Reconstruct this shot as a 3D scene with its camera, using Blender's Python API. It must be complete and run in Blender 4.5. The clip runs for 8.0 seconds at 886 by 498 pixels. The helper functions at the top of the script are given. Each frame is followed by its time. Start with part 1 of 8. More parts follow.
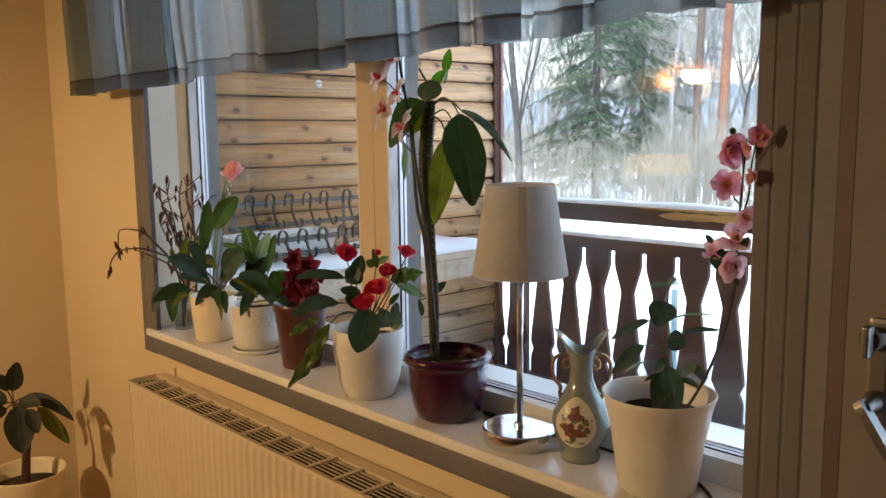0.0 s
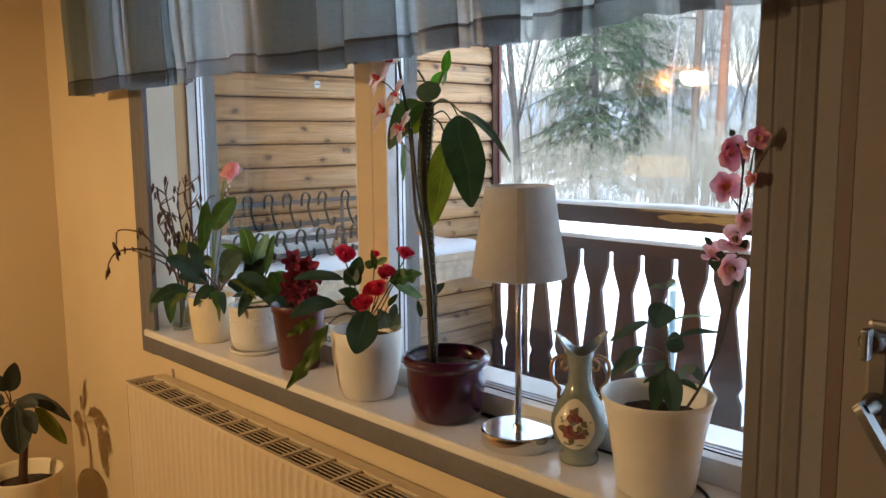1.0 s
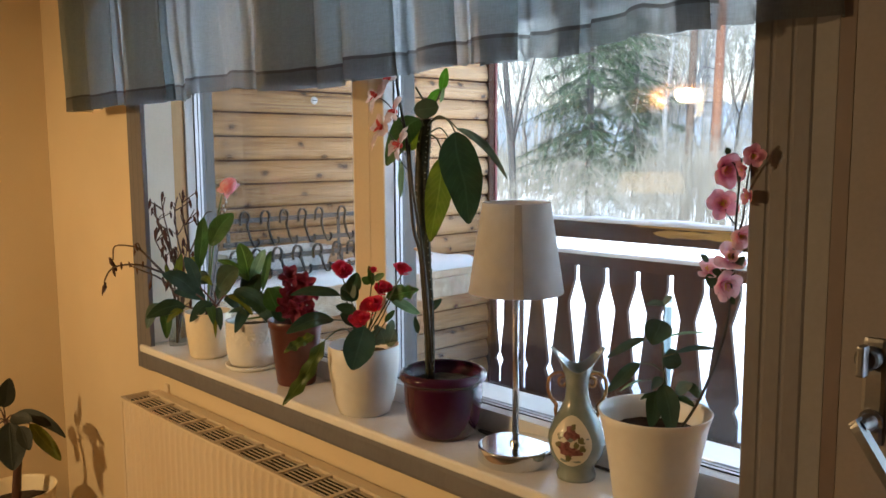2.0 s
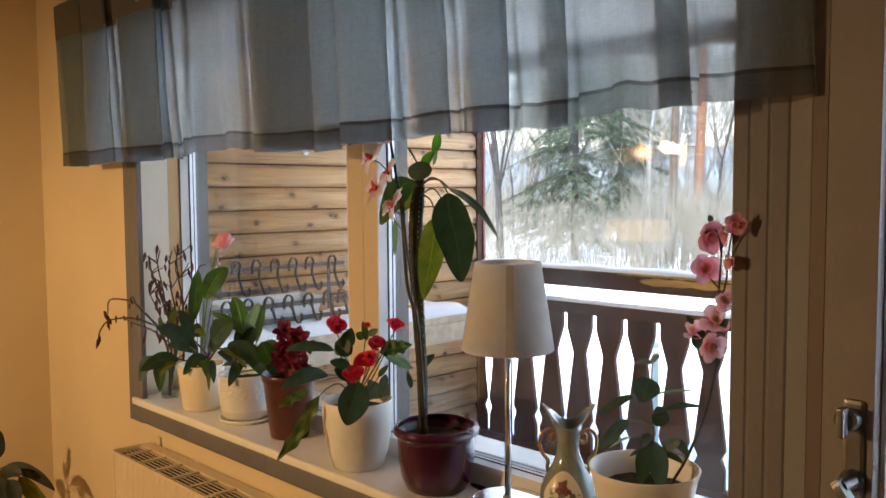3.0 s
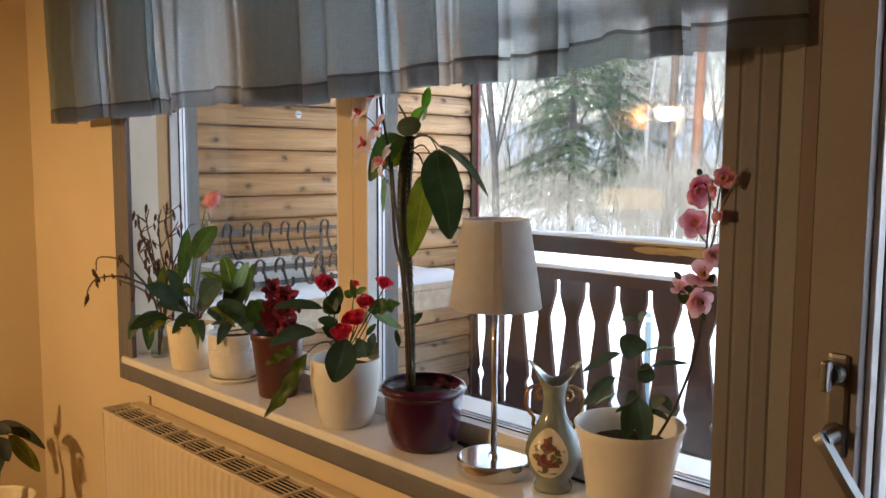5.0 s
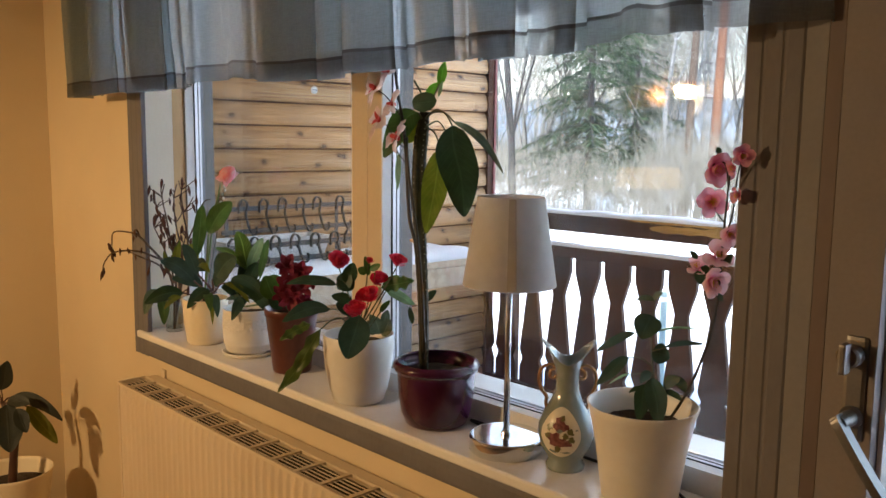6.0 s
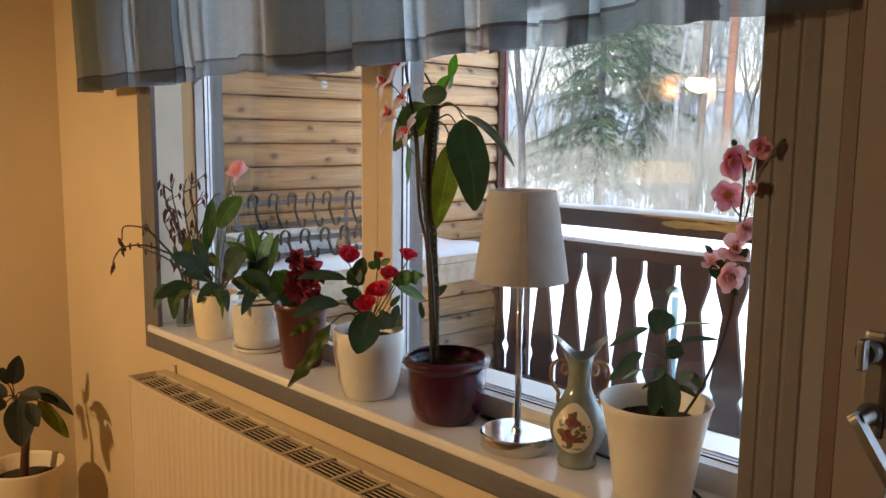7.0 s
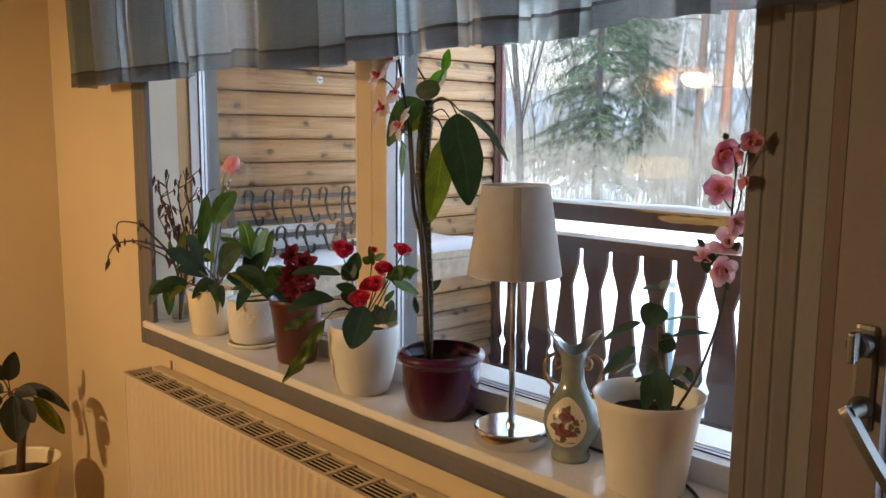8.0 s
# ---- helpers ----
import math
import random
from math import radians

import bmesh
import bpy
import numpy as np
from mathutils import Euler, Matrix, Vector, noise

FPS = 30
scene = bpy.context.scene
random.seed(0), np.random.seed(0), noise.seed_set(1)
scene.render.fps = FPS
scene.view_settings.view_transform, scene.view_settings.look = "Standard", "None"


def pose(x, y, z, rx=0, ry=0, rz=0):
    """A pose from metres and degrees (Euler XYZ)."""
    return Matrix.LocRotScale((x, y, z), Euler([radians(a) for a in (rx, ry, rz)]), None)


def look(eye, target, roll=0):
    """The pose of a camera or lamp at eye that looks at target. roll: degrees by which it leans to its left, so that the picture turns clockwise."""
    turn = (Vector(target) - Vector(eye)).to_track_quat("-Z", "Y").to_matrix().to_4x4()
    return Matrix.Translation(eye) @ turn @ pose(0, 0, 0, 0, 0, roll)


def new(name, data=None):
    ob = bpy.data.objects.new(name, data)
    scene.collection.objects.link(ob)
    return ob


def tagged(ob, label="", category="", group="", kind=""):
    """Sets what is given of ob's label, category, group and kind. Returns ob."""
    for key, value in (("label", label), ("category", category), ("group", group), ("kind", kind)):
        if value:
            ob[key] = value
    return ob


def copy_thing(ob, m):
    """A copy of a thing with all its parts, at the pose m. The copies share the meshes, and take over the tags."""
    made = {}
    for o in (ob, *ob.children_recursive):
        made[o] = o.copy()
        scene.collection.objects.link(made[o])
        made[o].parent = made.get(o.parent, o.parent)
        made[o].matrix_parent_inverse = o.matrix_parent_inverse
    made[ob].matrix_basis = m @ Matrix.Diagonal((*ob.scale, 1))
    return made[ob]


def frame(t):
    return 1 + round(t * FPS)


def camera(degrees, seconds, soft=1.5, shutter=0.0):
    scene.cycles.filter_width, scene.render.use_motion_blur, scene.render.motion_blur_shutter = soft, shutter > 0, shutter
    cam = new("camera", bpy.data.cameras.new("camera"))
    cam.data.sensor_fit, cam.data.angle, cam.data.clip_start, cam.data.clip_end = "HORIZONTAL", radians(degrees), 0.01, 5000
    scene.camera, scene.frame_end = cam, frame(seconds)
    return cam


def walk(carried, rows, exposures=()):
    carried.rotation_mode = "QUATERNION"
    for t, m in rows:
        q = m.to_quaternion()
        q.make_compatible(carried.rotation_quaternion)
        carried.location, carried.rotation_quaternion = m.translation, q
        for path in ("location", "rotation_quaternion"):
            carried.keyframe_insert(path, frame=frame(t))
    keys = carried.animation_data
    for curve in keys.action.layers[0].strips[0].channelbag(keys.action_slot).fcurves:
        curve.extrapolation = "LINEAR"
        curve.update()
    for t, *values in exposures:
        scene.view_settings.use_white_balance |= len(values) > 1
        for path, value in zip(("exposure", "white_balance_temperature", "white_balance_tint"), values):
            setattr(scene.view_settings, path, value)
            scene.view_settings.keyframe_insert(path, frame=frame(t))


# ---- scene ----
cam = camera(56.01, 8.0, shutter=0.5)
PATH = [
    (0.0, pose(-0.0000, -1.1280, 1.3682, 82.262, 0.637, 46.484)),
    (0.5, pose(-0.0011, -1.1271, 1.3688, 82.291, 0.572, 46.405)),
    (1.0, pose(-0.0020, -1.1281, 1.3686, 82.334, 0.509, 46.365)),
    (1.2, pose(-0.0021, -1.1277, 1.3682, 82.454, 0.504, 46.375)),
    (2.3, pose(0.0003, -1.1362, 1.3749, 84.221, 0.255, 45.840)),
    (2.5, pose(0.0045, -1.1386, 1.3876, 84.975, 0.287, 45.749)),
    (3.0, pose(0.0208, -1.1736, 1.4088, 86.261, 0.377, 45.144)),
    (3.5, pose(0.0424, -1.2244, 1.4121, 87.730, 0.538, 44.787)),
    (4.0, pose(0.0497, -1.2088, 1.4097, 86.961, 0.442, 44.789)),
    (4.5, pose(0.0326, -1.1665, 1.3848, 85.392, 0.153, 44.741)),
    (4.7, pose(0.0283, -1.1602, 1.3787, 84.938, -0.076, 44.709)),
    (5.8, pose(0.0184, -1.1443, 1.3772, 82.875, -0.599, 45.880)),
    (6.0, pose(0.0189, -1.1447, 1.3762, 82.759, -0.660, 46.070)),
    (6.5, pose(0.0152, -1.1405, 1.3747, 82.596, -0.664, 46.474)),
    (7.0, pose(0.0079, -1.1360, 1.3728, 82.420, -0.568, 46.753)),
    (7.5, pose(0.0103, -1.1327, 1.3735, 82.281, -0.513, 46.749)),
    (8.0, pose(0.0140, -1.1288, 1.3708, 82.130, -0.446, 46.621)),
]
walk(cam, PATH, [(0.0, 2.17, 5880, 5), (1.0, 2.17, 5880, 5), (2.5, 2.24, 5900, 4), (3.5, 2.28, 6450, 10), (4.5, 2.25, 6350, 9), (6.0, 2.17, 6120, 8), (8.0, 2.17, 5930, 7)])

# ---- world, sun and lamps ----
world = bpy.data.worlds.new("world")
scene.world = world
world.use_nodes = True
wn = world.node_tree.nodes
wl = world.node_tree.links
sky = wn.new("ShaderNodeTexSky")
sky.sky_type = "NISHITA"
sky.sun_disc = False
sky.sun_elevation = radians(42)
sky.sun_rotation = radians(-24)
sky.air_density = 1.0
sky.dust_density = 1.0
wn["Background"].inputs["Strength"].default_value = 0.14
wl.new(sky.outputs[0], wn["Background"].inputs["Color"])

sun = new("sun", bpy.data.lights.new("sun", "SUN"))
sun.data.energy = 3.9
sun.data.angle = radians(20)
sun.data.color = (1.0, 0.98, 0.95)
sun.matrix_world = look((4, -9, 9), (0, 0, 0))

BULB = Vector((-2.225, -2.33, 1.66))         # open bulb of the hanging lamp in the room
lamp_light = new("lamp_light", bpy.data.lights.new("lamp_light", "SPOT"))
lamp_light.data.energy = 32.5
lamp_light.data.color = (1.0, 0.62, 0.275)
lamp_light.data.spot_size = radians(180)
lamp_light.data.spot_blend = 0.6
lamp_light.data.shadow_soft_size = 0.042
lamp_light.matrix_world = look(BULB, (-2.95, 0.0, 1.0))


# ---- materials ----
def nodes_of(name):
    m = bpy.data.materials.new(name)
    m.use_nodes = True
    t = m.node_tree
    return m, t.nodes, t.links, t.nodes["Principled BSDF"]


def surface(name, c1, c2, scale=8.0, rough=0.5, bump=0.1, fine=60.0, stretch=(1, 1, 1), metal=0.0, spec=0.5,
            translucent=0.0, coat=0.0, per_object=0.0):
    """Two-scale noise between two colours, with a fine relief."""
    m, n, l, p = nodes_of(name)
    co = n.new("ShaderNodeTexCoord")
    mp = n.new("ShaderNodeMapping")
    mp.inputs["Scale"].default_value = stretch
    l.new(co.outputs["Object"], mp.inputs["Vector"])
    a = n.new("ShaderNodeTexNoise")
    a.inputs["Scale"].default_value = scale
    a.inputs["Detail"].default_value = 5
    b = n.new("ShaderNodeTexNoise")
    b.inputs["Scale"].default_value = fine
    b.inputs["Detail"].default_value = 3
    for x in (a, b):
        l.new(mp.outputs[0], x.inputs["Vector"])
    add = n.new("ShaderNodeMath")
    add.operation = "MULTIPLY_ADD"
    l.new(b.outputs["Fac"], add.inputs[0])
    add.inputs[1].default_value = 0.4
    l.new(a.outputs["Fac"], add.inputs[2])
    ramp = n.new("ShaderNodeValToRGB")
    ramp.color_ramp.elements[0].position = 0.48
    ramp.color_ramp.elements[1].position = 0.92
    ramp.color_ramp.elements[0].color = (*c1, 1)
    ramp.color_ramp.elements[1].color = (*c2, 1)
    l.new(add.outputs[0], ramp.inputs["Fac"])
    out = ramp.outputs["Color"]
    if per_object:
        info = n.new("ShaderNodeObjectInfo")
        hsv = n.new("ShaderNodeHueSaturation")
        mr = n.new("ShaderNodeMapRange")
        mr.inputs["To Min"].default_value = 1 - per_object
        mr.inputs["To Max"].default_value = 1 + per_object
        l.new(info.outputs["Random"], mr.inputs["Value"])
        l.new(mr.outputs[0], hsv.inputs["Value"])
        l.new(out, hsv.inputs["Color"])
        out = hsv.outputs["Color"]
    l.new(out, p.inputs["Base Color"])
    p.inputs["Roughness"].default_value = rough
    p.inputs["Metallic"].default_value = metal
    p.inputs["Specular IOR Level"].default_value = spec
    p.inputs["Coat Weight"].default_value = coat
    p.inputs["Coat Roughness"].default_value = 0.08
    if bump:
        bp = n.new("ShaderNodeBump")
        bp.inputs["Strength"].default_value = bump
        bp.inputs["Distance"].default_value = 0.004
        l.new(add.outputs[0], bp.inputs["Height"])
        l.new(bp.outputs[0], p.inputs["Normal"])
    if translucent:
        tr = n.new("ShaderNodeBsdfTranslucent")
        l.new(out, tr.inputs["Color"])
        mix = n.new("ShaderNodeMixShader")
        mix.inputs["Fac"].default_value = translucent
        l.new(p.outputs[0], mix.inputs[1])
        l.new(tr.outputs[0], mix.inputs[2])
        l.new(mix.outputs[0], n["Material Output"].inputs["Surface"])
    return m


def log_wood(name):
    """Knotty pine, weathered grey along the upper edge by its own grain."""
    m, n, l, p = nodes_of(name)
    co = n.new("ShaderNodeTexCoord")
    info = n.new("ShaderNodeObjectInfo")
    off = n.new("ShaderNodeVectorMath")
    off.operation = "MULTIPLY_ADD"
    l.new(info.outputs["Random"], off.inputs[0])
    off.inputs[1].default_value = (3.7, 41.0, 17.0)
    l.new(co.outputs["Object"], off.inputs[2])
    grain_map = n.new("ShaderNodeMapping")
    grain_map.inputs["Scale"].default_value = (22, 0.9, 30)
    l.new(off.outputs[0], grain_map.inputs["Vector"])
    grain = n.new("ShaderNodeTexNoise")
    grain.inputs["Scale"].default_value = 4
    grain.inputs["Detail"].default_value = 8
    grain.inputs["Distortion"].default_value = 0.6
    l.new(grain_map.outputs[0], grain.inputs["Vector"])
    ramp = n.new("ShaderNodeValToRGB")
    e = ramp.color_ramp.elements
    e[0].position, e[0].color = 0.30, (0.30, 0.145, 0.056, 1)
    e[1].position, e[1].color = 0.62, (0.57, 0.345, 0.155, 1)
    l.new(grain.outputs["Fac"], ramp.inputs["Fac"])
    # grey weathering in broad soft patches
    wmap = n.new("ShaderNodeMapping")
    wmap.inputs["Scale"].default_value = (1, 1.2, 9)
    l.new(off.outputs[0], wmap.inputs["Vector"])
    wn_ = n.new("ShaderNodeTexNoise")
    wn_.inputs["Scale"].default_value = 2.2
    wn_.inputs["Detail"].default_value = 4
    l.new(wmap.outputs[0], wn_.inputs["Vector"])
    wr = n.new("ShaderNodeMapRange")
    wr.inputs["From Min"].default_value, wr.inputs["From Max"].default_value = 0.52, 0.75
    wr.inputs["To Max"].default_value = 0.32
    l.new(wn_.outputs["Fac"], wr.inputs["Value"])
    grey = n.new("ShaderNodeMixRGB")
    grey.inputs["Color2"].default_value = (0.24, 0.20, 0.17, 1)
    l.new(wr.outputs[0], grey.inputs["Fac"])
    l.new(ramp.outputs["Color"], grey.inputs["Color1"])
    # knots
    kmap = n.new("ShaderNodeMapping")
    kmap.inputs["Scale"].default_value = (0.02, 6.0, 9.0)
    l.new(off.outputs[0], kmap.inputs["Vector"])
    warp = n.new("ShaderNodeTexNoise")
    warp.inputs["Scale"].default_value = 30
    l.new(co.outputs["Object"], warp.inputs["Vector"])
    wadd = n.new("ShaderNodeVectorMath")
    wadd.operation = "MULTIPLY_ADD"
    l.new(warp.outputs["Color"], wadd.inputs[0])
    wadd.inputs[1].default_value = (0.1, 0.13, 0.13)
    l.new(kmap.outputs[0], wadd.inputs[2])
    ks = n.new("ShaderNodeSeparateXYZ")
    l.new(wadd.outputs[0], ks.inputs[0])
    kc = n.new("ShaderNodeCombineXYZ")
    l.new(ks.outputs["Y"], kc.inputs["X"])
    l.new(ks.outputs["Z"], kc.inputs["Y"])
    vor = n.new("ShaderNodeTexVoronoi")
    vor.voronoi_dimensions = "2D"
    vor.inputs["Scale"].default_value = 1.0
    l.new(kc.outputs[0], vor.inputs["Vector"])
    kr = n.new("ShaderNodeMapRange")
    kr.inputs["From Min"].default_value, kr.inputs["From Max"].default_value = 0.055, 0.125
    kr.inputs["To Min"].default_value, kr.inputs["To Max"].default_value = 0.9, 0.0
    l.new(vor.outputs["Distance"], kr.inputs["Value"])
    pick = n.new("ShaderNodeSeparateColor")
    l.new(vor.outputs["Color"], pick.inputs[0])
    some = n.new("ShaderNodeMapRange")
    some.inputs["From Min"].default_value, some.inputs["From Max"].default_value = 0.36, 0.5
    l.new(pick.outputs[0], some.inputs["Value"])
    kf = n.new("ShaderNodeMath")
    kf.operation = "MULTIPLY"
    l.new(kr.outputs[0], kf.inputs[0])
    l.new(some.outputs[0], kf.inputs[1])
    knot = n.new("ShaderNodeMixRGB")
    knot.inputs["Color2"].default_value = (0.040, 0.016, 0.009, 1)
    l.new(kf.outputs[0], knot.inputs["Fac"])
    # reddish ring round each knot, and fine drying cracks along the grain
    hr = n.new("ShaderNodeMapRange")
    hr.inputs["From Min"].default_value, hr.inputs["From Max"].default_value = 0.09, 0.24
    hr.inputs["To Min"].default_value, hr.inputs["To Max"].default_value = 0.55, 0.0
    l.new(vor.outputs["Distance"], hr.inputs["Value"])
    hf = n.new("ShaderNodeMath")
    hf.operation = "MULTIPLY"
    l.new(hr.outputs[0], hf.inputs[0])
    l.new(some.outputs[0], hf.inputs[1])
    halo = n.new("ShaderNodeMixRGB")
    halo.inputs["Color2"].default_value = (0.17, 0.062, 0.022, 1)
    l.new(hf.outputs[0], halo.inputs["Fac"])
    l.new(grey.outputs[0], halo.inputs["Color1"])
    cmap = n.new("ShaderNodeMapping")
    cmap.inputs["Scale"].default_value = (40, 2.2, 130)
    l.new(off.outputs[0], cmap.inputs["Vector"])
    crack = n.new("ShaderNodeTexNoise")
    crack.inputs["Scale"].default_value = 1.6
    crack.inputs["Detail"].default_value = 3
    l.new(cmap.outputs[0], crack.inputs["Vector"])
    cr = n.new("ShaderNodeMapRange")
    cr.inputs["From Min"].default_value, cr.inputs["From Max"].default_value = 0.62, 0.72
    cr.inputs["To Max"].default_value = 0.75
    l.new(crack.outputs["Fac"], cr.inputs["Value"])
    split = n.new("ShaderNodeMixRGB")
    split.inputs["Color2"].default_value = (0.10, 0.045, 0.02, 1)
    l.new(cr.outputs[0], split.inputs["Fac"])
    l.new(halo.outputs[0], split.inputs["Color1"])
    l.new(split.outputs[0], knot.inputs["Color1"])
    hsv = n.new("ShaderNodeHueSaturation")
    mr = n.new("ShaderNodeMapRange")
    mr.inputs["To Min"].default_value, mr.inputs["To Max"].default_value = 0.88, 1.12
    l.new(info.outputs["Random"], mr.inputs["Value"])
    l.new(mr.outputs[0], hsv.inputs["Value"])
    l.new(knot.outputs[0], hsv.inputs["Color"])
    l.new(hsv.outputs[0], p.inputs["Base Color"])
    p.inputs["Roughness"].default_value = 0.6
    bp = n.new("ShaderNodeBump")
    bp.inputs["Strength"].default_value = 0.35
    bp.inputs["Distance"].default_value = 0.003
    l.new(grain.outputs["Fac"], bp.inputs["Height"])
    l.new(bp.outputs[0], p.inputs["Normal"])
    return m


def glass(name, tint=(1, 1, 1), rough=0.0, reflect=0.035, dust=0.0):
    """Thin clear pane: mostly see-through, with a Fresnel gloss."""
    m, n, l, p = nodes_of(name)
    n.remove(p)
    tr = n.new("ShaderNodeBsdfTransparent")
    tr.inputs["Color"].default_value = (*tint, 1)
    gl = n.new("ShaderNodeBsdfGlossy")
    gl.inputs["Roughness"].default_value = rough
    lw = n.new("ShaderNodeLayerWeight")
    lw.inputs["Blend"].default_value = 0.5
    pw = n.new("ShaderNodeMath")
    pw.operation = "POWER"
    pw.inputs[1].default_value = 5.0
    l.new(lw.outputs["Facing"], pw.inputs[0])
    ma = n.new("ShaderNodeMath")
    ma.operation = "MULTIPLY_ADD"
    ma.inputs[1].default_value, ma.inputs[2].default_value = 0.96, reflect
    l.new(pw.outputs[0], ma.inputs[0])
    mix = n.new("ShaderNodeMixShader")
    l.new(ma.outputs[0], mix.inputs["Fac"])
    l.new(tr.outputs[0], mix.inputs[1])
    l.new(gl.outputs[0], mix.inputs[2])
    out = mix
    if dust:
        # thin film of dust with a few dried specks
        co = n.new("ShaderNodeTexCoord")
        film = n.new("ShaderNodeTexNoise")
        film.inputs["Scale"].default_value = 5
        film.inputs["Detail"].default_value = 6
        l.new(co.outputs["Object"], film.inputs["Vector"])
        speck = n.new("ShaderNodeTexVoronoi")
        speck.inputs["Scale"].default_value = 34
        l.new(co.outputs["Object"], speck.inputs["Vector"])
        sp = n.new("ShaderNodeMapRange")
        sp.inputs["From Min"].default_value, sp.inputs["From Max"].default_value = 0.025, 0.05
        sp.inputs["To Min"].default_value, sp.inputs["To Max"].default_value = 0.5, 0.0
        l.new(speck.outputs["Distance"], sp.inputs["Value"])
        few = n.new("ShaderNodeSeparateColor")
        l.new(speck.outputs["Color"], few.inputs[0])
        pick = n.new("ShaderNodeMath")
        pick.operation = "GREATER_THAN"
        pick.inputs[1].default_value = 0.72
        l.new(few.outputs[0], pick.inputs[0])
        seen = n.new("ShaderNodeMath")
        seen.operation = "MULTIPLY"
        l.new(sp.outputs[0], seen.inputs[0])
        l.new(pick.outputs[0], seen.inputs[1])
        fm = n.new("ShaderNodeMath")
        fm.operation = "MULTIPLY_ADD"
        l.new(film.outputs["Fac"], fm.inputs[0])
        fm.inputs[1].default_value = dust * 2
        l.new(seen.outputs[0], fm.inputs[2])
        tl = n.new("ShaderNodeBsdfTranslucent")
        tl.inputs["Color"].default_value = (0.84, 0.85, 0.84, 1)
        out = n.new("ShaderNodeMixShader")
        l.new(fm.outputs[0], out.inputs["Fac"])
        l.new(mix.outputs[0], out.inputs[1])
        l.new(tl.outputs[0], out.inputs[2])
    l.new(out.outputs[0], n["Material Output"].inputs["Surface"])
    return m


def cloth(name, colour, sheer, trans):
    """Loose linen weave: part of the light goes through the holes, part through the threads."""
    m, n, l, p = nodes_of(name)
    co = n.new("ShaderNodeTexCoord")
    mp = n.new("ShaderNodeMapping")
    mp.inputs["Scale"].default_value = (1, 1, 0.12)
    l.new(co.outputs["Object"], mp.inputs["Vector"])
    slub = n.new("ShaderNodeTexNoise")
    slub.inputs["Scale"].default_value = 520
    slub.inputs["Detail"].default_value = 3
    l.new(mp.outputs[0], slub.inputs["Vector"])
    mp2 = n.new("ShaderNodeMapping")
    mp2.inputs["Scale"].default_value = (0.1, 0.1, 1)
    l.new(co.outputs["Object"], mp2.inputs["Vector"])
    weft = n.new("ShaderNodeTexNoise")
    weft.inputs["Scale"].default_value = 560
    l.new(mp2.outputs[0], weft.inputs["Vector"])
    big = n.new("ShaderNodeTexNoise")
    big.inputs["Scale"].default_value = 9
    big.inputs["Detail"].default_value = 4
    mp3 = n.new("ShaderNodeMapping")
    mp3.inputs["Scale"].default_value = (3.0, 0.3, 0.25)
    l.new(co.outputs["Object"], mp3.inputs["Vector"])
    l.new(mp3.outputs[0], big.inputs["Vector"])
    s1 = n.new("ShaderNodeMath")
    l.new(slub.outputs["Fac"], s1.inputs[0])
    l.new(weft.outputs["Fac"], s1.inputs[1])
    s2 = n.new("ShaderNodeMath")
    s2.operation = "MULTIPLY_ADD"
    l.new(big.outputs["Fac"], s2.inputs[0])
    s2.inputs[1].default_value = 0.75
    l.new(s1.outputs[0], s2.inputs[2])
    ramp = n.new("ShaderNodeValToRGB")
    ramp.color_ramp.elements[0].position = 0.35
    ramp.color_ramp.elements[1].position = 0.95
    ramp.color_ramp.elements[0].color = (*[c * 0.86 for c in colour], 1)
    ramp.color_ramp.elements[1].color = (*[min(1, c * 1.08) for c in colour], 1)
    half = n.new("ShaderNodeMath")
    half.operation = "MULTIPLY"
    half.inputs[1].default_value = 0.5
    l.new(s2.outputs[0], half.inputs[0])
    l.new(half.outputs[0], ramp.inputs["Fac"])
    l.new(ramp.outputs[0], p.inputs["Base Color"])
    p.inputs["Roughness"].default_value = 0.9
    p.inputs["Specular IOR Level"].default_value = 0.1
    tl = n.new("ShaderNodeBsdfTranslucent")
    gain = n.new("ShaderNodeHueSaturation")
    gain.inputs["Value"].default_value = 1.85
    l.new(ramp.outputs[0], gain.inputs["Color"])
    l.new(gain.outputs[0], tl.inputs["Color"])
    mix = n.new("ShaderNodeMixShader")
    mix.inputs["Fac"].default_value = trans
    l.new(p.outputs[0], mix.inputs[1])
    l.new(tl.outputs[0], mix.inputs[2])
    hole = n.new("ShaderNodeBsdfTransparent")
    hr = n.new("ShaderNodeMapRange")
    hr.inputs["From Min"].default_value, hr.inputs["From Max"].default_value = 0.8, 1.7
    hr.inputs["To Min"].default_value, hr.inputs["To Max"].default_value = sheer * 1.16, sheer * 0.84
    l.new(s2.outputs[0], hr.inputs["Value"])
    mix2 = n.new("ShaderNodeMixShader")
    l.new(hr.outputs[0], mix2.inputs["Fac"])
    l.new(mix.outputs[0], mix2.inputs[1])
    l.new(hole.outputs[0], mix2.inputs[2])
    l.new(mix2.outputs[0], n["Material Output"].inputs["Surface"])
    return m


def glow(name, colour, strength, body=1.0):
    m, n, l, p = nodes_of(name)
    p.inputs["Base Color"].default_value = (*[c * body for c in colour], 1)
    p.inputs["Emission Color"].default_value = (*colour, 1)
    p.inputs["Emission Strength"].default_value = strength
    return m


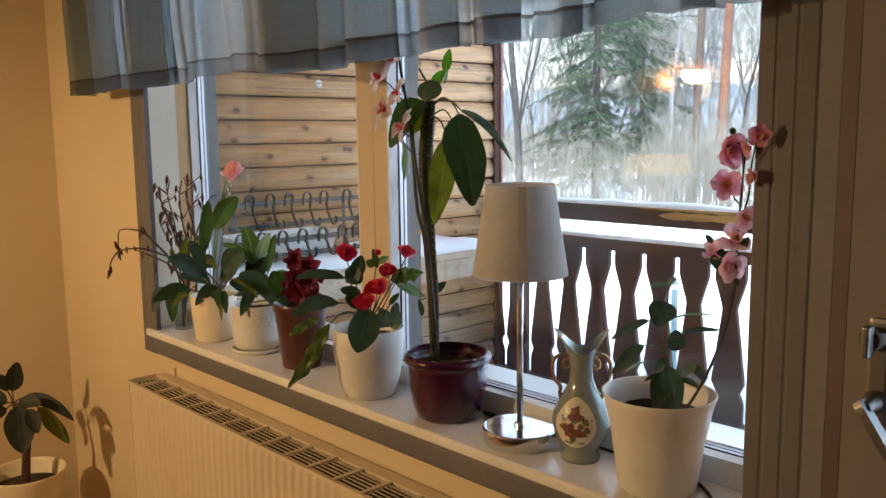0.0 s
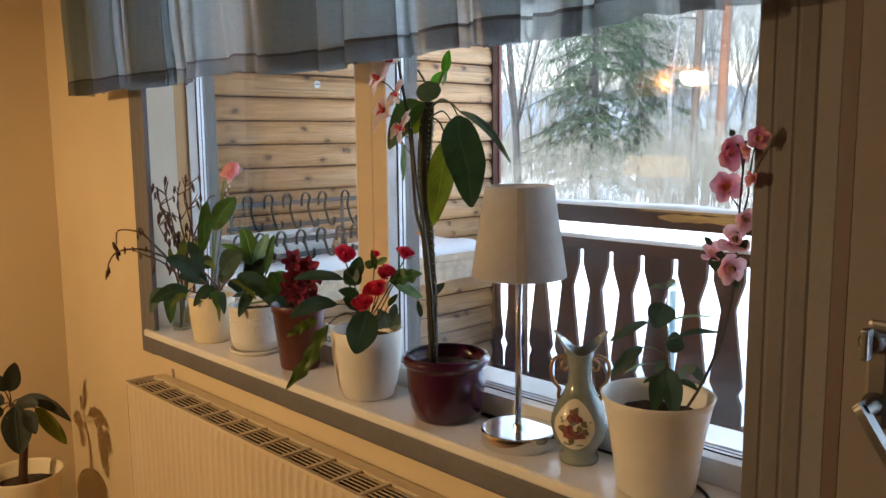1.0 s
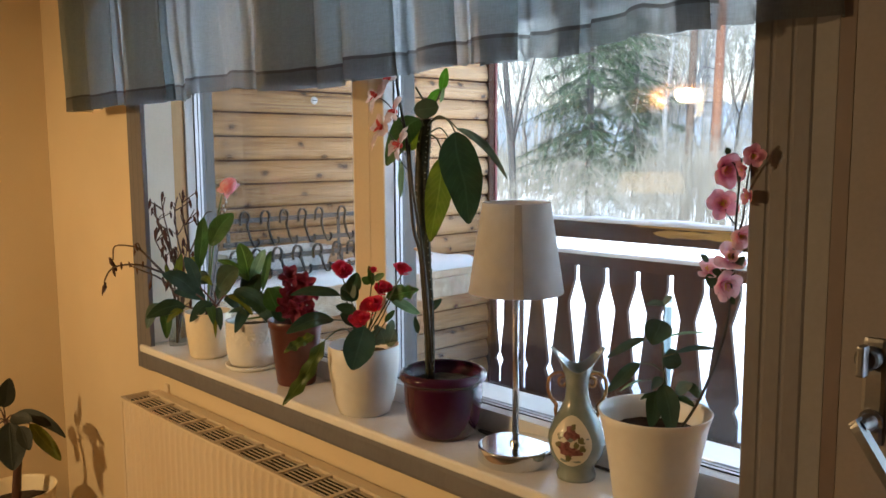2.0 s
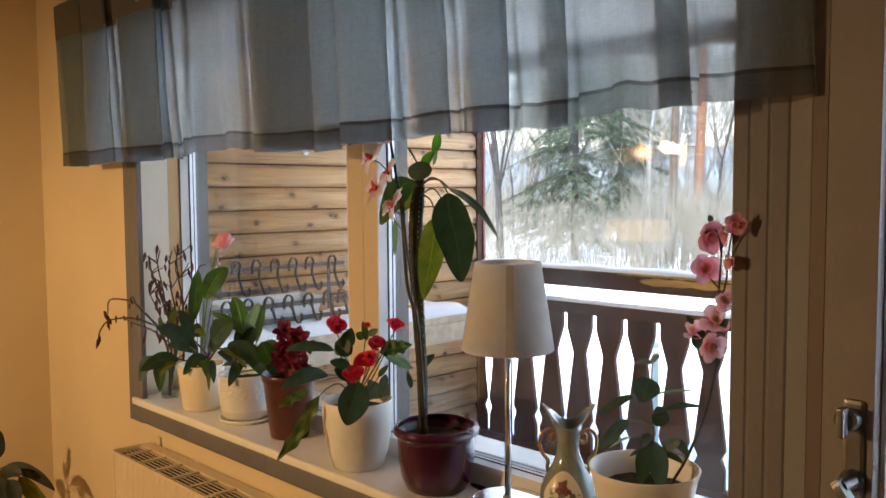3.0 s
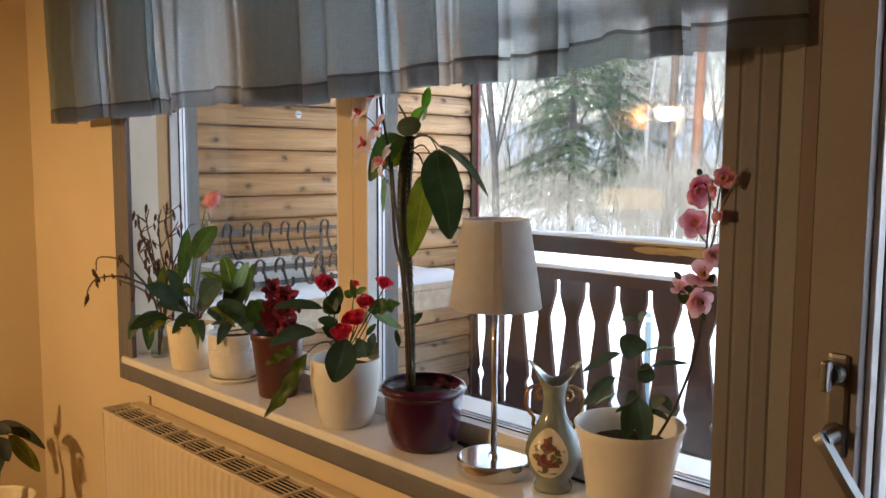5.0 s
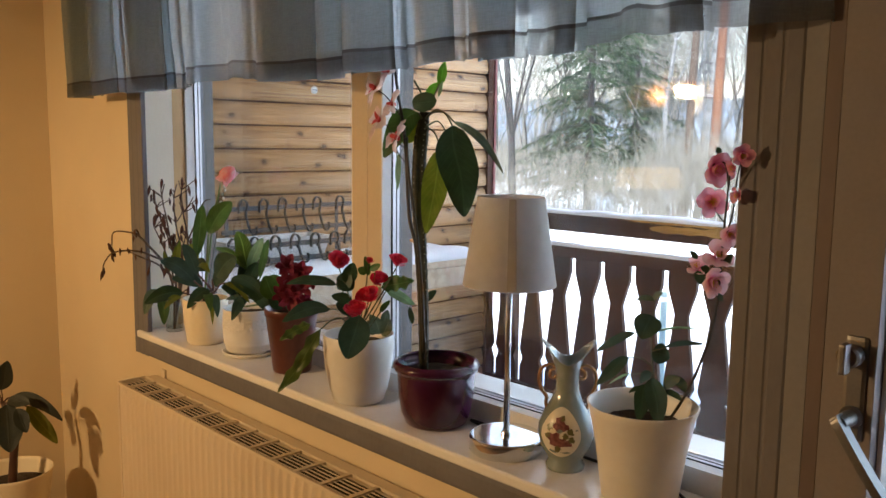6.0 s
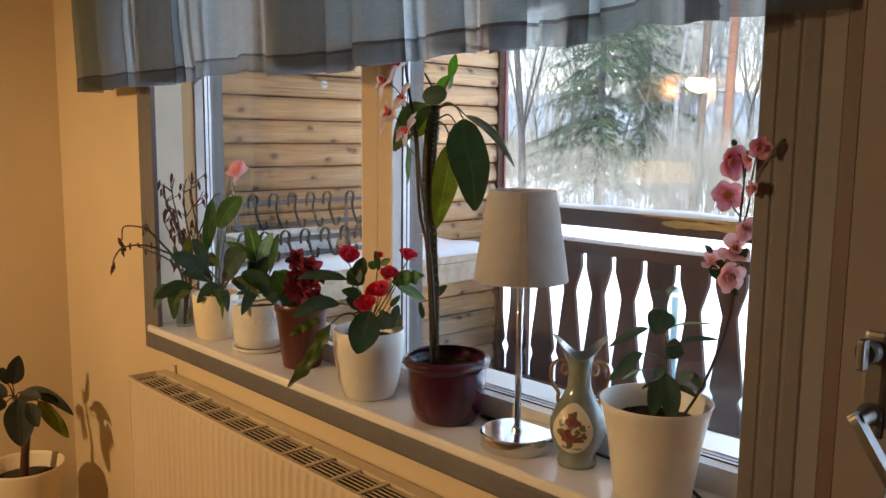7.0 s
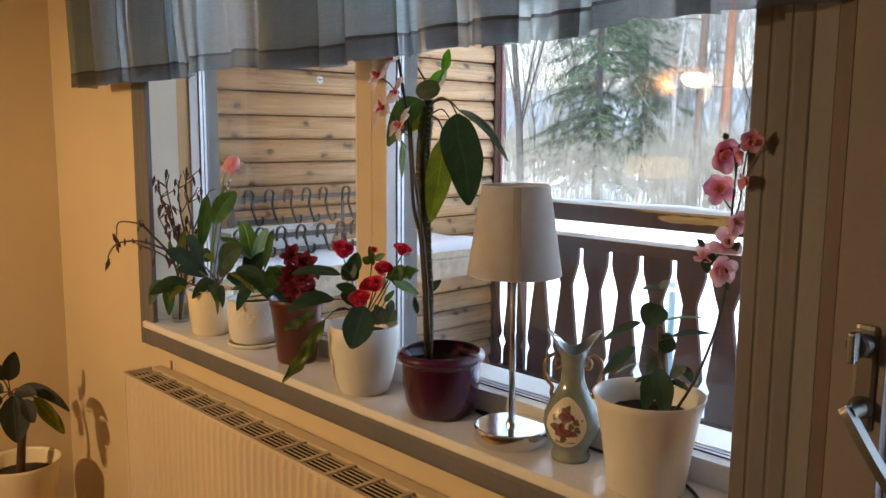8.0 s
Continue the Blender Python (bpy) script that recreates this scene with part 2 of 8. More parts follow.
M_WALL = surface("wall_paint", (0.63, 0.508, 0.328), (0.68, 0.558, 0.368), 3, 0.75, 0.25, 220)
M_CEIL = surface("ceiling_paint", (0.72, 0.68, 0.6), (0.78, 0.74, 0.66), 2, 0.8, 0.1, 120)
M_FLOOR = surface("floor_boards", (0.20, 0.12, 0.06), (0.32, 0.2, 0.11), 3, 0.4, 0.1, 50, (1, 8, 1))
M_CASING = surface("casing_grey", (0.140, 0.132, 0.138), (0.178, 0.168, 0.174), 5, 0.6, 0.08, 140, (1, 1, 0.4), spec=0.2)
M_LINING = surface("lining_cream", (0.80, 0.69, 0.53), (0.86, 0.76, 0.60), 4, 0.5, 0.08, 120)
M_SILL = surface("sill_white", (0.75, 0.72, 0.68), (0.84, 0.82, 0.78), 7, 0.16, 0.03, 90, spec=0.6)
M_FRAME = surface("frame_beige", (0.55, 0.45, 0.33), (0.62, 0.52, 0.39), 4, 0.45, 0.06, 120)
M_FRAMEWHITE = surface("frame_white", (0.68, 0.68, 0.68), (0.78, 0.78, 0.78), 5, 0.4, 0.05, 100)
M_GASKET = surface("gasket_black", (0.012, 0.012, 0.013), (0.03, 0.03, 0.03), 20, 0.6, 0.0)
M_ALU = surface("frame_grey", (0.055, 0.062, 0.068), (0.08, 0.088, 0.095), 8, 0.4, 0.05, 100)
M_FLASHING = surface("bright_flashing", (0.80, 0.81, 0.83), (0.88, 0.89, 0.90), 9, 0.3, 0.04, 60, metal=0.9)
M_PEELED = surface("peeled_wood", (0.36, 0.18, 0.035), (0.60, 0.36, 0.09), 9, 0.6, 0.2, 50, (0.6, 4, 6))
M_SPACER = surface("spacer_metal", (0.6, 0.6, 0.63), (0.72, 0.72, 0.75), 10, 0.35, 0.0, metal=0.4)
M_DOOR = surface("door_paint", (0.182, 0.160, 0.158), (0.22, 0.196, 0.194), 4, 0.55, 0.06, 150, spec=0.3)
M_DOORTRIM = surface("door_trim", (0.115, 0.084, 0.076), (0.145, 0.108, 0.098), 6, 0.6, 0.08, 90, (1, 1, 0.3))
M_RAD = surface("radiator_enamel", (0.61, 0.497, 0.352), (0.66, 0.547, 0.392), 3, 0.4, 0.03, 80)
# Shade inside the radiator, given as a near-black colour.
M_RADSHADE = surface("radiator_inside_shade", (0.008, 0.006, 0.005), (0.015, 0.012, 0.01), 9, 0.7, 0.0)
M_LOG = log_wood("log_pine")
M_BOARD = surface("plank_pine", (0.42, 0.32, 0.22), (0.64, 0.54, 0.41), 3, 0.65, 0.15, 40, (1, 8, 8), per_object=0.1)
M_ROOFPLANK = surface("roof_plank", (0.58, 0.54, 0.48), (0.70, 0.66, 0.6), 3, 0.7, 0.1, 40, (8, 1, 1))
M_STAIN = surface("stained_wood", (0.046, 0.016, 0.007), (0.090, 0.036, 0.018), 6, 0.55, 0.2, 60, (3, 3, 0.4), per_object=0.12, spec=0.12)
M_RED = surface("red_trim", (0.16, 0.02, 0.02), (0.26, 0.04, 0.04), 5, 0.5, 0.1, 60)
M_SNOW = surface("snow", (0.81, 0.835, 0.88), (0.89, 0.905, 0.93), 3, 0.7, 0.35, 30)
M_IRON = surface("wrought_iron", (0.05, 0.052, 0.055), (0.10, 0.10, 0.105), 30, 0.45, 0.2, 120, metal=0.7)
M_CHROME = surface("chrome", (0.64, 0.66, 0.69), (0.72, 0.74, 0.77), 4, 0.07, 0.0, metal=1.0)
M_HANDLE = surface("satin_steel", (0.165, 0.158, 0.154), (0.215, 0.206, 0.20), 9, 0.42, 0.03, 200, metal=1.0)
M_SHADE = surface("shade_fabric", (0.64, 0.62, 0.60), (0.72, 0.70, 0.68), 30, 0.9, 0.1, 500, translucent=0.45)
M_SEAM = surface("shade_seam", (0.42, 0.39, 0.36), (0.48, 0.45, 0.42), 30, 0.9, 0.1, 500, translucent=0.1)
M_POTWHITE = surface("glazed_white", (0.70, 0.67, 0.62), (0.77, 0.75, 0.71), 6, 0.42, 0.02, 60)
M_POTCREAM = surface("matt_cream", (0.78, 0.67, 0.48), (0.85, 0.75, 0.56), 9, 0.42, 0.03, 90)
M_PLUM = surface("plum_glaze", (0.040, 0.005, 0.026), (0.060, 0.010, 0.040), 5, 0.14, 0.02, 70, coat=0.35)
M_BROWN = surface("brown_plastic", (0.075, 0.020, 0.017), (0.115, 0.034, 0.028), 6, 0.32, 0.03, 70)
M_SOIL = surface("soil", (0.015, 0.009, 0.006), (0.06, 0.04, 0.028), 60, 0.95, 1.0, 250)
M_GLASS = glass("window_glass", (0.985, 0.99, 0.99))
M_DUSTY = glass("dusty_window_glass", (0.985, 0.99, 0.99), dust=0.007)
M_VASEGLASS = glass("vase_glass", (0.86, 0.9, 0.88))
M_CLOTH = cloth("grey_linen", (0.245, 0.286, 0.306), 0.31, 0.68)
M_CLOTH2 = cloth("grey_linen_double", (0.118, 0.134, 0.146), 0.33, 0.72)
M_HEADING = cloth("grey_linen_heading", (0.12, 0.115, 0.105), 0.02, 0.25)
M_SEAMLINE = cloth("grey_linen_seam", (0.065, 0.068, 0.072), 0.10, 0.55)
M_CABLE = surface("black_cable", (0.01, 0.01, 0.01), (0.025, 0.025, 0.025), 20, 0.4, 0.0)


# ---- building helpers ----
def part(name, bm, material, parent=None, label="", smooth=False):
    me = bpy.data.meshes.new(name)
    bmesh.ops.recalc_face_normals(bm, faces=bm.faces)
    bm.to_mesh(me)
    bm.free()
    me.materials.append(material)
    if smooth:
        for f in me.polygons:
            f.use_smooth = True
    ob = new(name, me)
    if parent is not None:
        ob.parent = parent
    if label:
        ob["label"] = label
    return ob


def thing(name, label, category, m=None, group=""):
    ob = tagged(new(name), label, category, group)
    if m is not None:
        ob.matrix_world = m
    return ob


def structure(name, bm, material, label, category="", smooth=False):
    return tagged(part(name, bm, material, None, "", smooth), label, category or name.rstrip("_0123456789").replace("_", " "), "", "structure")


def add_box(bm, lo, hi, bevel=0.0):
    tmp = bmesh.ops.create_cube(bm, size=1.0)
    vs = tmp["verts"]
    for v in vs:
        v.co = Vector([lo[i] + (v.co[i] + 0.5) * (hi[i] - lo[i]) for i in range(3)])
    if bevel:
        es = {e for v in vs for e in v.link_edges}
        bmesh.ops.bevel(bm, geom=list(es), offset=bevel, segments=2, affect="EDGES", profile=0.6)
    return bm


def box(lo, hi, bevel=0.0):
    return add_box(bmesh.new(), lo, hi, bevel)


def lathe(profile, seg=48, cap_bottom=True):
    """Turn (radius, z) pairs round the z axis."""
    bm = bmesh.new()
    rings = []
    for r, z in profile:
        rings.append([bm.verts.new((r * math.cos(2 * math.pi * i / seg), r * math.sin(2 * math.pi * i / seg), z)) for i in range(seg)])
    for a, b in zip(rings, rings[1:]):
        for i in range(seg):
            bm.faces.new((a[i], a[(i + 1) % seg], b[(i + 1) % seg], b[i]))
    if cap_bottom:
        bm.faces.new(rings[0])
    return bm


def add_tube(bm, pts, radii, seg=8, caps=True):
    """A round rod along points."""
    pts = [Vector(p) for p in pts]
    if not isinstance(radii, (list, tuple)):
        radii = [radii] * len(pts)
    rings = []
    side = None
    for i, p in enumerate(pts):
        d = (pts[min(i + 1, len(pts) - 1)] - pts[max(i - 1, 0)]).normalized()
        if side is None:
            side = d.orthogonal().normalized()
        side = (side - d * side.dot(d)).normalized()
        up = d.cross(side)
        rings.append([bm.verts.new(p + (side * math.cos(2 * math.pi * k / seg) + up * math.sin(2 * math.pi * k / seg)) * radii[i]) for k in range(seg)])
    for a, b in zip(rings, rings[1:]):
        for k in range(seg):
            bm.faces.new((a[k], a[(k + 1) % seg], b[(k + 1) % seg], b[k]))
    if caps:
        bm.faces.new(rings[0])
        bm.faces.new(rings[-1])
    return bm


def tube(pts, radii, seg=8):
    return add_tube(bmesh.new(), pts, radii, seg)


def spline(pts, n=8):
    """Catmull-Rom through the points."""
    pts = [Vector(p) for p in pts]
    q = [pts[0] * 2 - pts[1]] + pts + [pts[-1] * 2 - pts[-2]]
    out = []
    for i in range(1, len(q) - 2):
        a, b, c, d = q[i - 1:i + 3]
        for k in range(n):
            t = k / n
            out.append(0.5 * ((2 * b) + (c - a) * t + (2 * a - 5 * b + 4 * c - d) * t * t + (3 * b - a - 3 * c + d) * t ** 3))
    return out + [pts[-1]]


def add_strip(bm, pts, width, thick, across):
    """A flat iron bar along points; across is the direction of its width."""
    pts = [Vector(p) for p in pts]
    a = Vector(across).normalized()
    rings = []
    for i, p in enumerate(pts):
        d = (pts[min(i + 1, len(pts) - 1)] - pts[max(i - 1, 0)]).normalized()
        nrm = d.cross(a).normalized() * thick / 2
        w = a * width / 2
        rings.append([bm.verts.new(p + s * w + u * nrm) for s, u in ((1, 1), (-1, 1), (-1, -1), (1, -1))])
    for r, s in zip(rings, rings[1:]):
        for k in range(4):
            bm.faces.new((r[k], r[(k + 1) % 4], s[(k + 1) % 4], s[k]))
    bm.faces.new(rings[0])
    bm.faces.new(rings[-1])
    return bm


def prism(outline, y0, y1):
    """Extrude an (x, z) outline from y0 to y1."""
    bm = bmesh.new()
    a = [bm.verts.new((x, y0, z)) for x, z in outline]
    b = [bm.verts.new((x, y1, z)) for x, z in outline]
    bm.faces.new(a)
    bm.faces.new(b)
    for i in range(len(a)):
        j = (i + 1) % len(a)
        bm.faces.new((a[i], a[j], b[j], b[i]))
    return bm


def lumpy(lo, hi, step, height, seed):
    """A rounded, uneven snow slab."""
    bm = bmesh.new()
    nx = max(2, int((hi[0] - lo[0]) / step))
    ny = max(2, int((hi[1] - lo[1]) / step))
    grid = []
    for i in range(nx + 1):
        row = []
        for j in range(ny + 1):
            x = lo[0] + (hi[0] - lo[0]) * i / nx
            y = lo[1] + (hi[1] - lo[1]) * j / ny
            edge = min(i, nx - i, j, ny - j)
            drop = (0.6 if edge == 0 else 0.15 if edge == 1 else 0.0) * (hi[2] - lo[2])
            z = hi[2] - drop + height * noise.noise(Vector((x * 5 + seed, y * 5, seed)))
            row.append(bm.verts.new((x, y, max(z, lo[2] + 0.003))))
        grid.append(row)
    for i in range(nx):
        for j in range(ny):
            bm.faces.new((grid[i][j], grid[i + 1][j], grid[i + 1][j + 1], grid[i][j + 1]))
    rim = [e for e in bm.edges if e.is_boundary]
    ret = bmesh.ops.extrude_edge_only(bm, edges=rim)
    for v in ret["geom"]:
        if isinstance(v, bmesh.types.BMVert):
            v.co.z = lo[2]
    return bm


# ---- the room ----
XL, XR, YB, CEIL, FZ = -3.34, 1.9, -4.2, 2.2, -0.16
WT = 0.252                                   # thickness of the window wall
OX0, OX1, OZ0, OZ1 = -2.545, -0.525, 0.74, 1.90   # window opening
DX0, DX1, DZ1 = -0.43, 0.47, 2.06                # balcony door opening

bm = bmesh.new()
add_box(bm, (XL, 0, FZ), (OX0, WT, CEIL))
add_box(bm, (OX0, 0, FZ), (OX1, WT, OZ0))
add_box(bm, (OX0, 0, OZ1), (OX1, WT, CEIL))
add_box(bm, (OX1, 0, FZ), (DX0, WT, CEIL))
add_box(bm, (DX0, 0, DZ1), (DX1, WT, CEIL))
add_box(bm, (DX1, 0, FZ), (XR, WT, CEIL))
structure("wall_window", bm, M_WALL, "warm cream painted window wall with fine texture", "wall")
structure("wall_west", box((XL - 0.2, YB - 0.2, FZ), (XL, WT, CEIL)), M_WALL, "warm cream painted side wall in lamplight", "wall")
structure("wall_east", box((XR, YB - 0.2, FZ), (XR + 0.2, WT, CEIL)), M_WALL, "plain cream painted wall closing the room", "wall")
structure("wall_south", box((XL, YB - 0.2, FZ), (XR, YB, CEIL)), M_WALL, "plain cream painted wall behind the room", "wall")
structure("ceiling", box((XL - 0.2, YB - 0.2, CEIL), (XR + 0.2, WT, CEIL + 0.2)), M_CEIL, "low cream painted ceiling", "ceiling")
structure("floor", box((XL - 0.2, YB - 0.2, FZ - 0.2), (XR + 0.2, WT, FZ)), M_FLOOR, "brown wooden floor of the room", "floor")


def moulding(width, depth):
    """Casing section: (across, out from the wall)."""
    return [(0, 0), (0, depth * 0.85), (width * 0.03, depth * 0.95), (width * 0.27, depth * 0.97), (width * 0.30, depth * 0.88), (width * 0.33, depth * 0.88), (width * 0.37, depth * 0.96),
            (width * 0.62, depth * 0.98), (width * 0.65, depth * 0.90), (width * 0.68, depth * 0.90), (width * 0.72, depth * 0.98), (width * 0.96, depth), (width, depth * 0.9), (width, 0)]


def upright_casing(x0, x1, z0, z1, depth):
    bm = bmesh.new()
    sec = moulding(abs(x1 - x0), depth)
    s = 1 if x1 > x0 else -1
    a = [bm.verts.new((x0 + s * u, -v, z0)) for u, v in sec]
    b = [bm.verts.new((x0 + s * u, -v, z1)) for u, v in sec]
    bm.faces.new(a)
    bm.faces.new(b)
    for i in range(len(a)):
        j = (i + 1) % len(a)
        bm.faces.new((a[i], a[j], b[j], b[i]))
    return bm


def level_casing(x0, x1, z0, z1, depth, plain=False):
    bm = bmesh.new()
    w = abs(z1 - z0)
    sec = [(0, 0), (0, depth * 0.55), (w * 0.06, depth * 0.86), (w * 0.22, depth * 0.97), (w * 0.5, depth), (w * 0.8, depth * 0.97), (w * 0.93, depth * 0.86), (w, depth * 0.6), (w, 0)] if plain else moulding(w, depth)
    s = 1 if z1 > z0 else -1
    a = [bm.verts.new((x0, -v, z0 + s * u)) for u, v in sec]
    b = [bm.verts.new((x1, -v, z0 + s * u)) for u, v in sec]
    bm.faces.new(a)
    bm.faces.new(b)
    for i in range(len(a)):
        j = (i + 1) % len(a)
        bm.faces.new((a[i], a[j], b[j], b[i]))
    return bm


CX0, CX1 = -2.594, -0.462
casing = tagged(new("trim_window"), "grey-brown painted moulded casing round the window", "window casing", "", "structure")
part("casing_board", upright_casing(-2.497, CX0, 0.69, 1.98, 0.016), M_CASING, casing)
part("casing_board", upright_casing(-0.545, CX1, 0.69, 1.98, 0.016), M_CASING, casing)
part("casing_board", level_casing(-2.497, -0.545, 0.744, 0.69, 0.018, True), M_CASING, casing)
part("casing_board", level_casing(-2.497, -0.545, 1.89, 1.98, 0.016), M_CASING, casing)

# sill and lining
YF = 0.15
sill_out = [(-2.552, -0.026), (-0.512, -0.026), (-0.512, -0.0005), (OX1 - 0.002, -0.0005), (OX1 - 0.002, YF + 0.02), (OX0 + 0.002, YF + 0.02), (OX0 + 0.002, -0.0005), (-2.552, -0.0005)]
sill_bm = bmesh.new()
low = [sill_bm.verts.new((x, y, 0.7445)) for x, y in sill_out]
top = [sill_bm.verts.new((x, y, 0.768)) for x, y in sill_out]
sill_bm.faces.new(low)
sill_bm.faces.new(top)
for i in range(8):
    sill_bm.faces.new((low[i], low[(i + 1) % 8], top[(i + 1) % 8], top[i]))
nose = [e for e in sill_bm.edges if all(v.co.y < -0.02 for v in e.verts) and abs(e.verts[0].co.x - e.verts[1].co.x) > 0.1]
bmesh.ops.bevel(sill_bm, geom=nose, offset=0.006, segments=3, affect="EDGES", profile=0.5)
bmesh.ops.recalc_face_normals(sill_bm, faces=sill_bm.faces)
structure("window_sill", sill_bm, M_SILL, "glossy white painted window sill board", "window sill")
bm = bmesh.new()
add_box(bm, (OX0, 0.001, 0.768), (OX0 + 0.004, 0.1098, OZ1))
add_box(bm, (OX1 - 0.004, 0.001, 0.768), (OX1, 0.116, OZ1))
add_box(bm, (OX0 + 0.004, 0.001, OZ1 - 0.004), (OX1 - 0.004, 0.116, OZ1))
structure("window_lining", bm, M_LINING, "cream painted boards lining the window recess", "window lining")


def window_unit(name, x0, x1, z0, z1, left_face, right_face, label):
    """Fixed light: inner frame, gaskets, spacer bars, outer grey sash and the double panes."""
    w = tagged(new(name), label, "window", "", "structure")
    fx0, fx1, fz0, fz1 = x0 + left_face, x1 - right_face, z0 + 0.044, z1 - 0.05
    bm = bmesh.new()
    add_box(bm, (x0, YF, z0), (fx0, YF + 0.034, z1), 0.002)
    add_box(bm, (fx1, YF, z0), (x1, YF + 0.034, z1), 0.002)
    part("stile", bm, M_FRAME, w)
    bm = bmesh.new()
    add_box(bm, (fx0, YF + 0.001, z0), (fx1, YF + 0.034, fz0), 0.002)
    add_box(bm, (fx0, YF + 0.001, fz1), (fx1, YF + 0.034, z1), 0.002)
    part("rail", bm, M_FRAMEWHITE, w)

    def ring(y0, y1, inset, thick, mat, nm, sunk=0.0):
        bm = bmesh.new()
        a0, a1, b0, b1 = fx0 - thick + inset, fx1 + thick - inset, fz0 - thick + inset, fz1 + thick - inset
        add_box(bm, (a0, y0, b0), (fx0 + inset, y1, b1))
        add_box(bm, (fx1 - inset, y0, b0), (a1, y1, b1))
        add_box(bm, (fx0 + inset, y0, b0), (fx1 - inset, y1, fz0 + inset - sunk))
        add_box(bm, (fx0 + inset, y0, fz1 - inset), (fx1 - inset, y1, b1))
        return part(nm, bm, mat, w)

    ring(YF - 0.0005 + 0.0015, YF + 0.030, 0.0035, 0.006, M_FRAMEWHITE, "inner_bead")
    ring(YF + 0.0305, YF + 0.0345, 0.005, 0.03, M_GASKET, "gasket")
    ring(YF + 0.035, YF + 0.045, 0.0042, 0.03, M_SPACER, "spacer")
    ring(YF + 0.0455, YF + 0.048, 0.005, 0.03, M_GASKET, "gasket")
    ring(YF + 0.0485, YF + 0.056, 0.0042, 0.03, M_SPACER, "spacer")
    ring(YF + 0.0565, YF + 0.100, 0.0035, 0.04, M_ALU, "outer_sash", 0.028)
    for k, y in enumerate((YF + 0.0325, YF + 0.0515)):
        pane = part("pane", box((fx0 - 0.003, y, fz0 - 0.003), (fx1 + 0.003, y + 0.0008, fz1 + 0.003)), M_DUSTY if k else M_GLASS, w)
        pane.visible_shadow = False
    return w


bm = bmesh.new()
add_box(bm, (OX0, 0.11, 0.7685), (OX0 + 0.0042, YF - 0.001, OZ1 - 0.005))
# The orange is warm lamplight on the strip, painted into its colour.
structure("trim_frame", bm, surface("lamplit_strip", (0.60, 0.36, 0.13), (0.70, 0.44, 0.18), 4, 0.4, 0.06, 120, (1, 1, 0.2)), "narrow wooden strip of the window frame, lamplight painted in orange", "window frame")
MX0, MXC, MX1 = -1.652, -1.592, -1.540
window_unit("window_1", OX0 + 0.002, MXC - 0.001, 0.768, OZ1 - 0.004, 0.006, MXC - MX0, "large fixed double-glazed window, grey outside frame")
window_unit("window_2", MXC, OX1 - 0.002, 0.768, OZ1 - 0.004, MX1 - MXC, 0.03, "large fixed double-glazed window beside the balcony door")

# balcony door
structure("door_frame", box((-0.4618, -0.0143, FZ), (-0.4325, -0.0005, 2.06), 0.0004), surface("door_frame_paint", (0.190, 0.182, 0.188), (0.225, 0.217, 0.224), 4, 0.6, 0.06, 120, spec=0.2), "greyish white painted frame of the balcony door", "door frame")
structure("trim_door", box((-0.4322, -0.0138, FZ), (-0.4121, -0.0002, 2.06), 0.0003), M_DOORTRIM, "dark brown strip between casing and door", "door trim")
structure("door_jamb", box((-0.4298, 0.0005, FZ), (-0.412, WT, 2.06)), M_DOORTRIM, "dark brown jamb of the balcony door", "door jamb")
structure("door_jamb", box((0.4405, 0.0005, FZ), (0.4698, WT, 2.06)), M_DOORTRIM, "dark brown jamb of the balcony door", "door jamb")
door = tagged(new("door_1"), "beige painted balcony door with tall glass pane", "door", "", "structure")
bm = bmesh.new()
add_box(bm, (-0.4118, -0.0133, FZ + 0.02), (-0.345, 0.062, 2.04), 0.0012)
add_box(bm, (0.34, 0.012, FZ + 0.02), (0.44, 0.062, 2.04), 0.004)
add_box(bm, (-0.345, 0.013, FZ + 0.02), (0.34, 0.061, 0.16), 0.004)
add_box(bm, (-0.345, 0.013, 1.94), (0.34, 0.061, 2.04), 0.004)
part("leaf_frame", bm, M_DOOR, door)
bm = bmesh.new()
add_box(bm, (-0.3445, 0.012, 0.161), (-0.337, 0.038, 1.939), 0.002)
add_box(bm, (0.331, 0.012, 0.161), (0.3395, 0.038, 1.939), 0.002)
part("glazing_bead", bm, M_FRAMEWHITE, door)
bm = bmesh.new()
add_box(bm, (-0.3445, 0.0385, 0.161), (-0.3355, 0.0415, 1.939))
part("gasket", bm, M_GASKET, door)
bm = bmesh.new()
add_box(bm, (-0.3445, 0.045, 0.161), (-0.329, 0.075, 1.939), 0.002)
add_box(bm, (0.325, 0.045, 0.161), (0.3395, 0.075, 1.939), 0.002)
part("outer_bead", bm, M_FRAMEWHITE, door)
pane = part("pane", box((-0.344, 0.0425, 0.161), (0.339, 0.0435, 1.939)), M_GLASS, door)
pane.visible_shadow = False


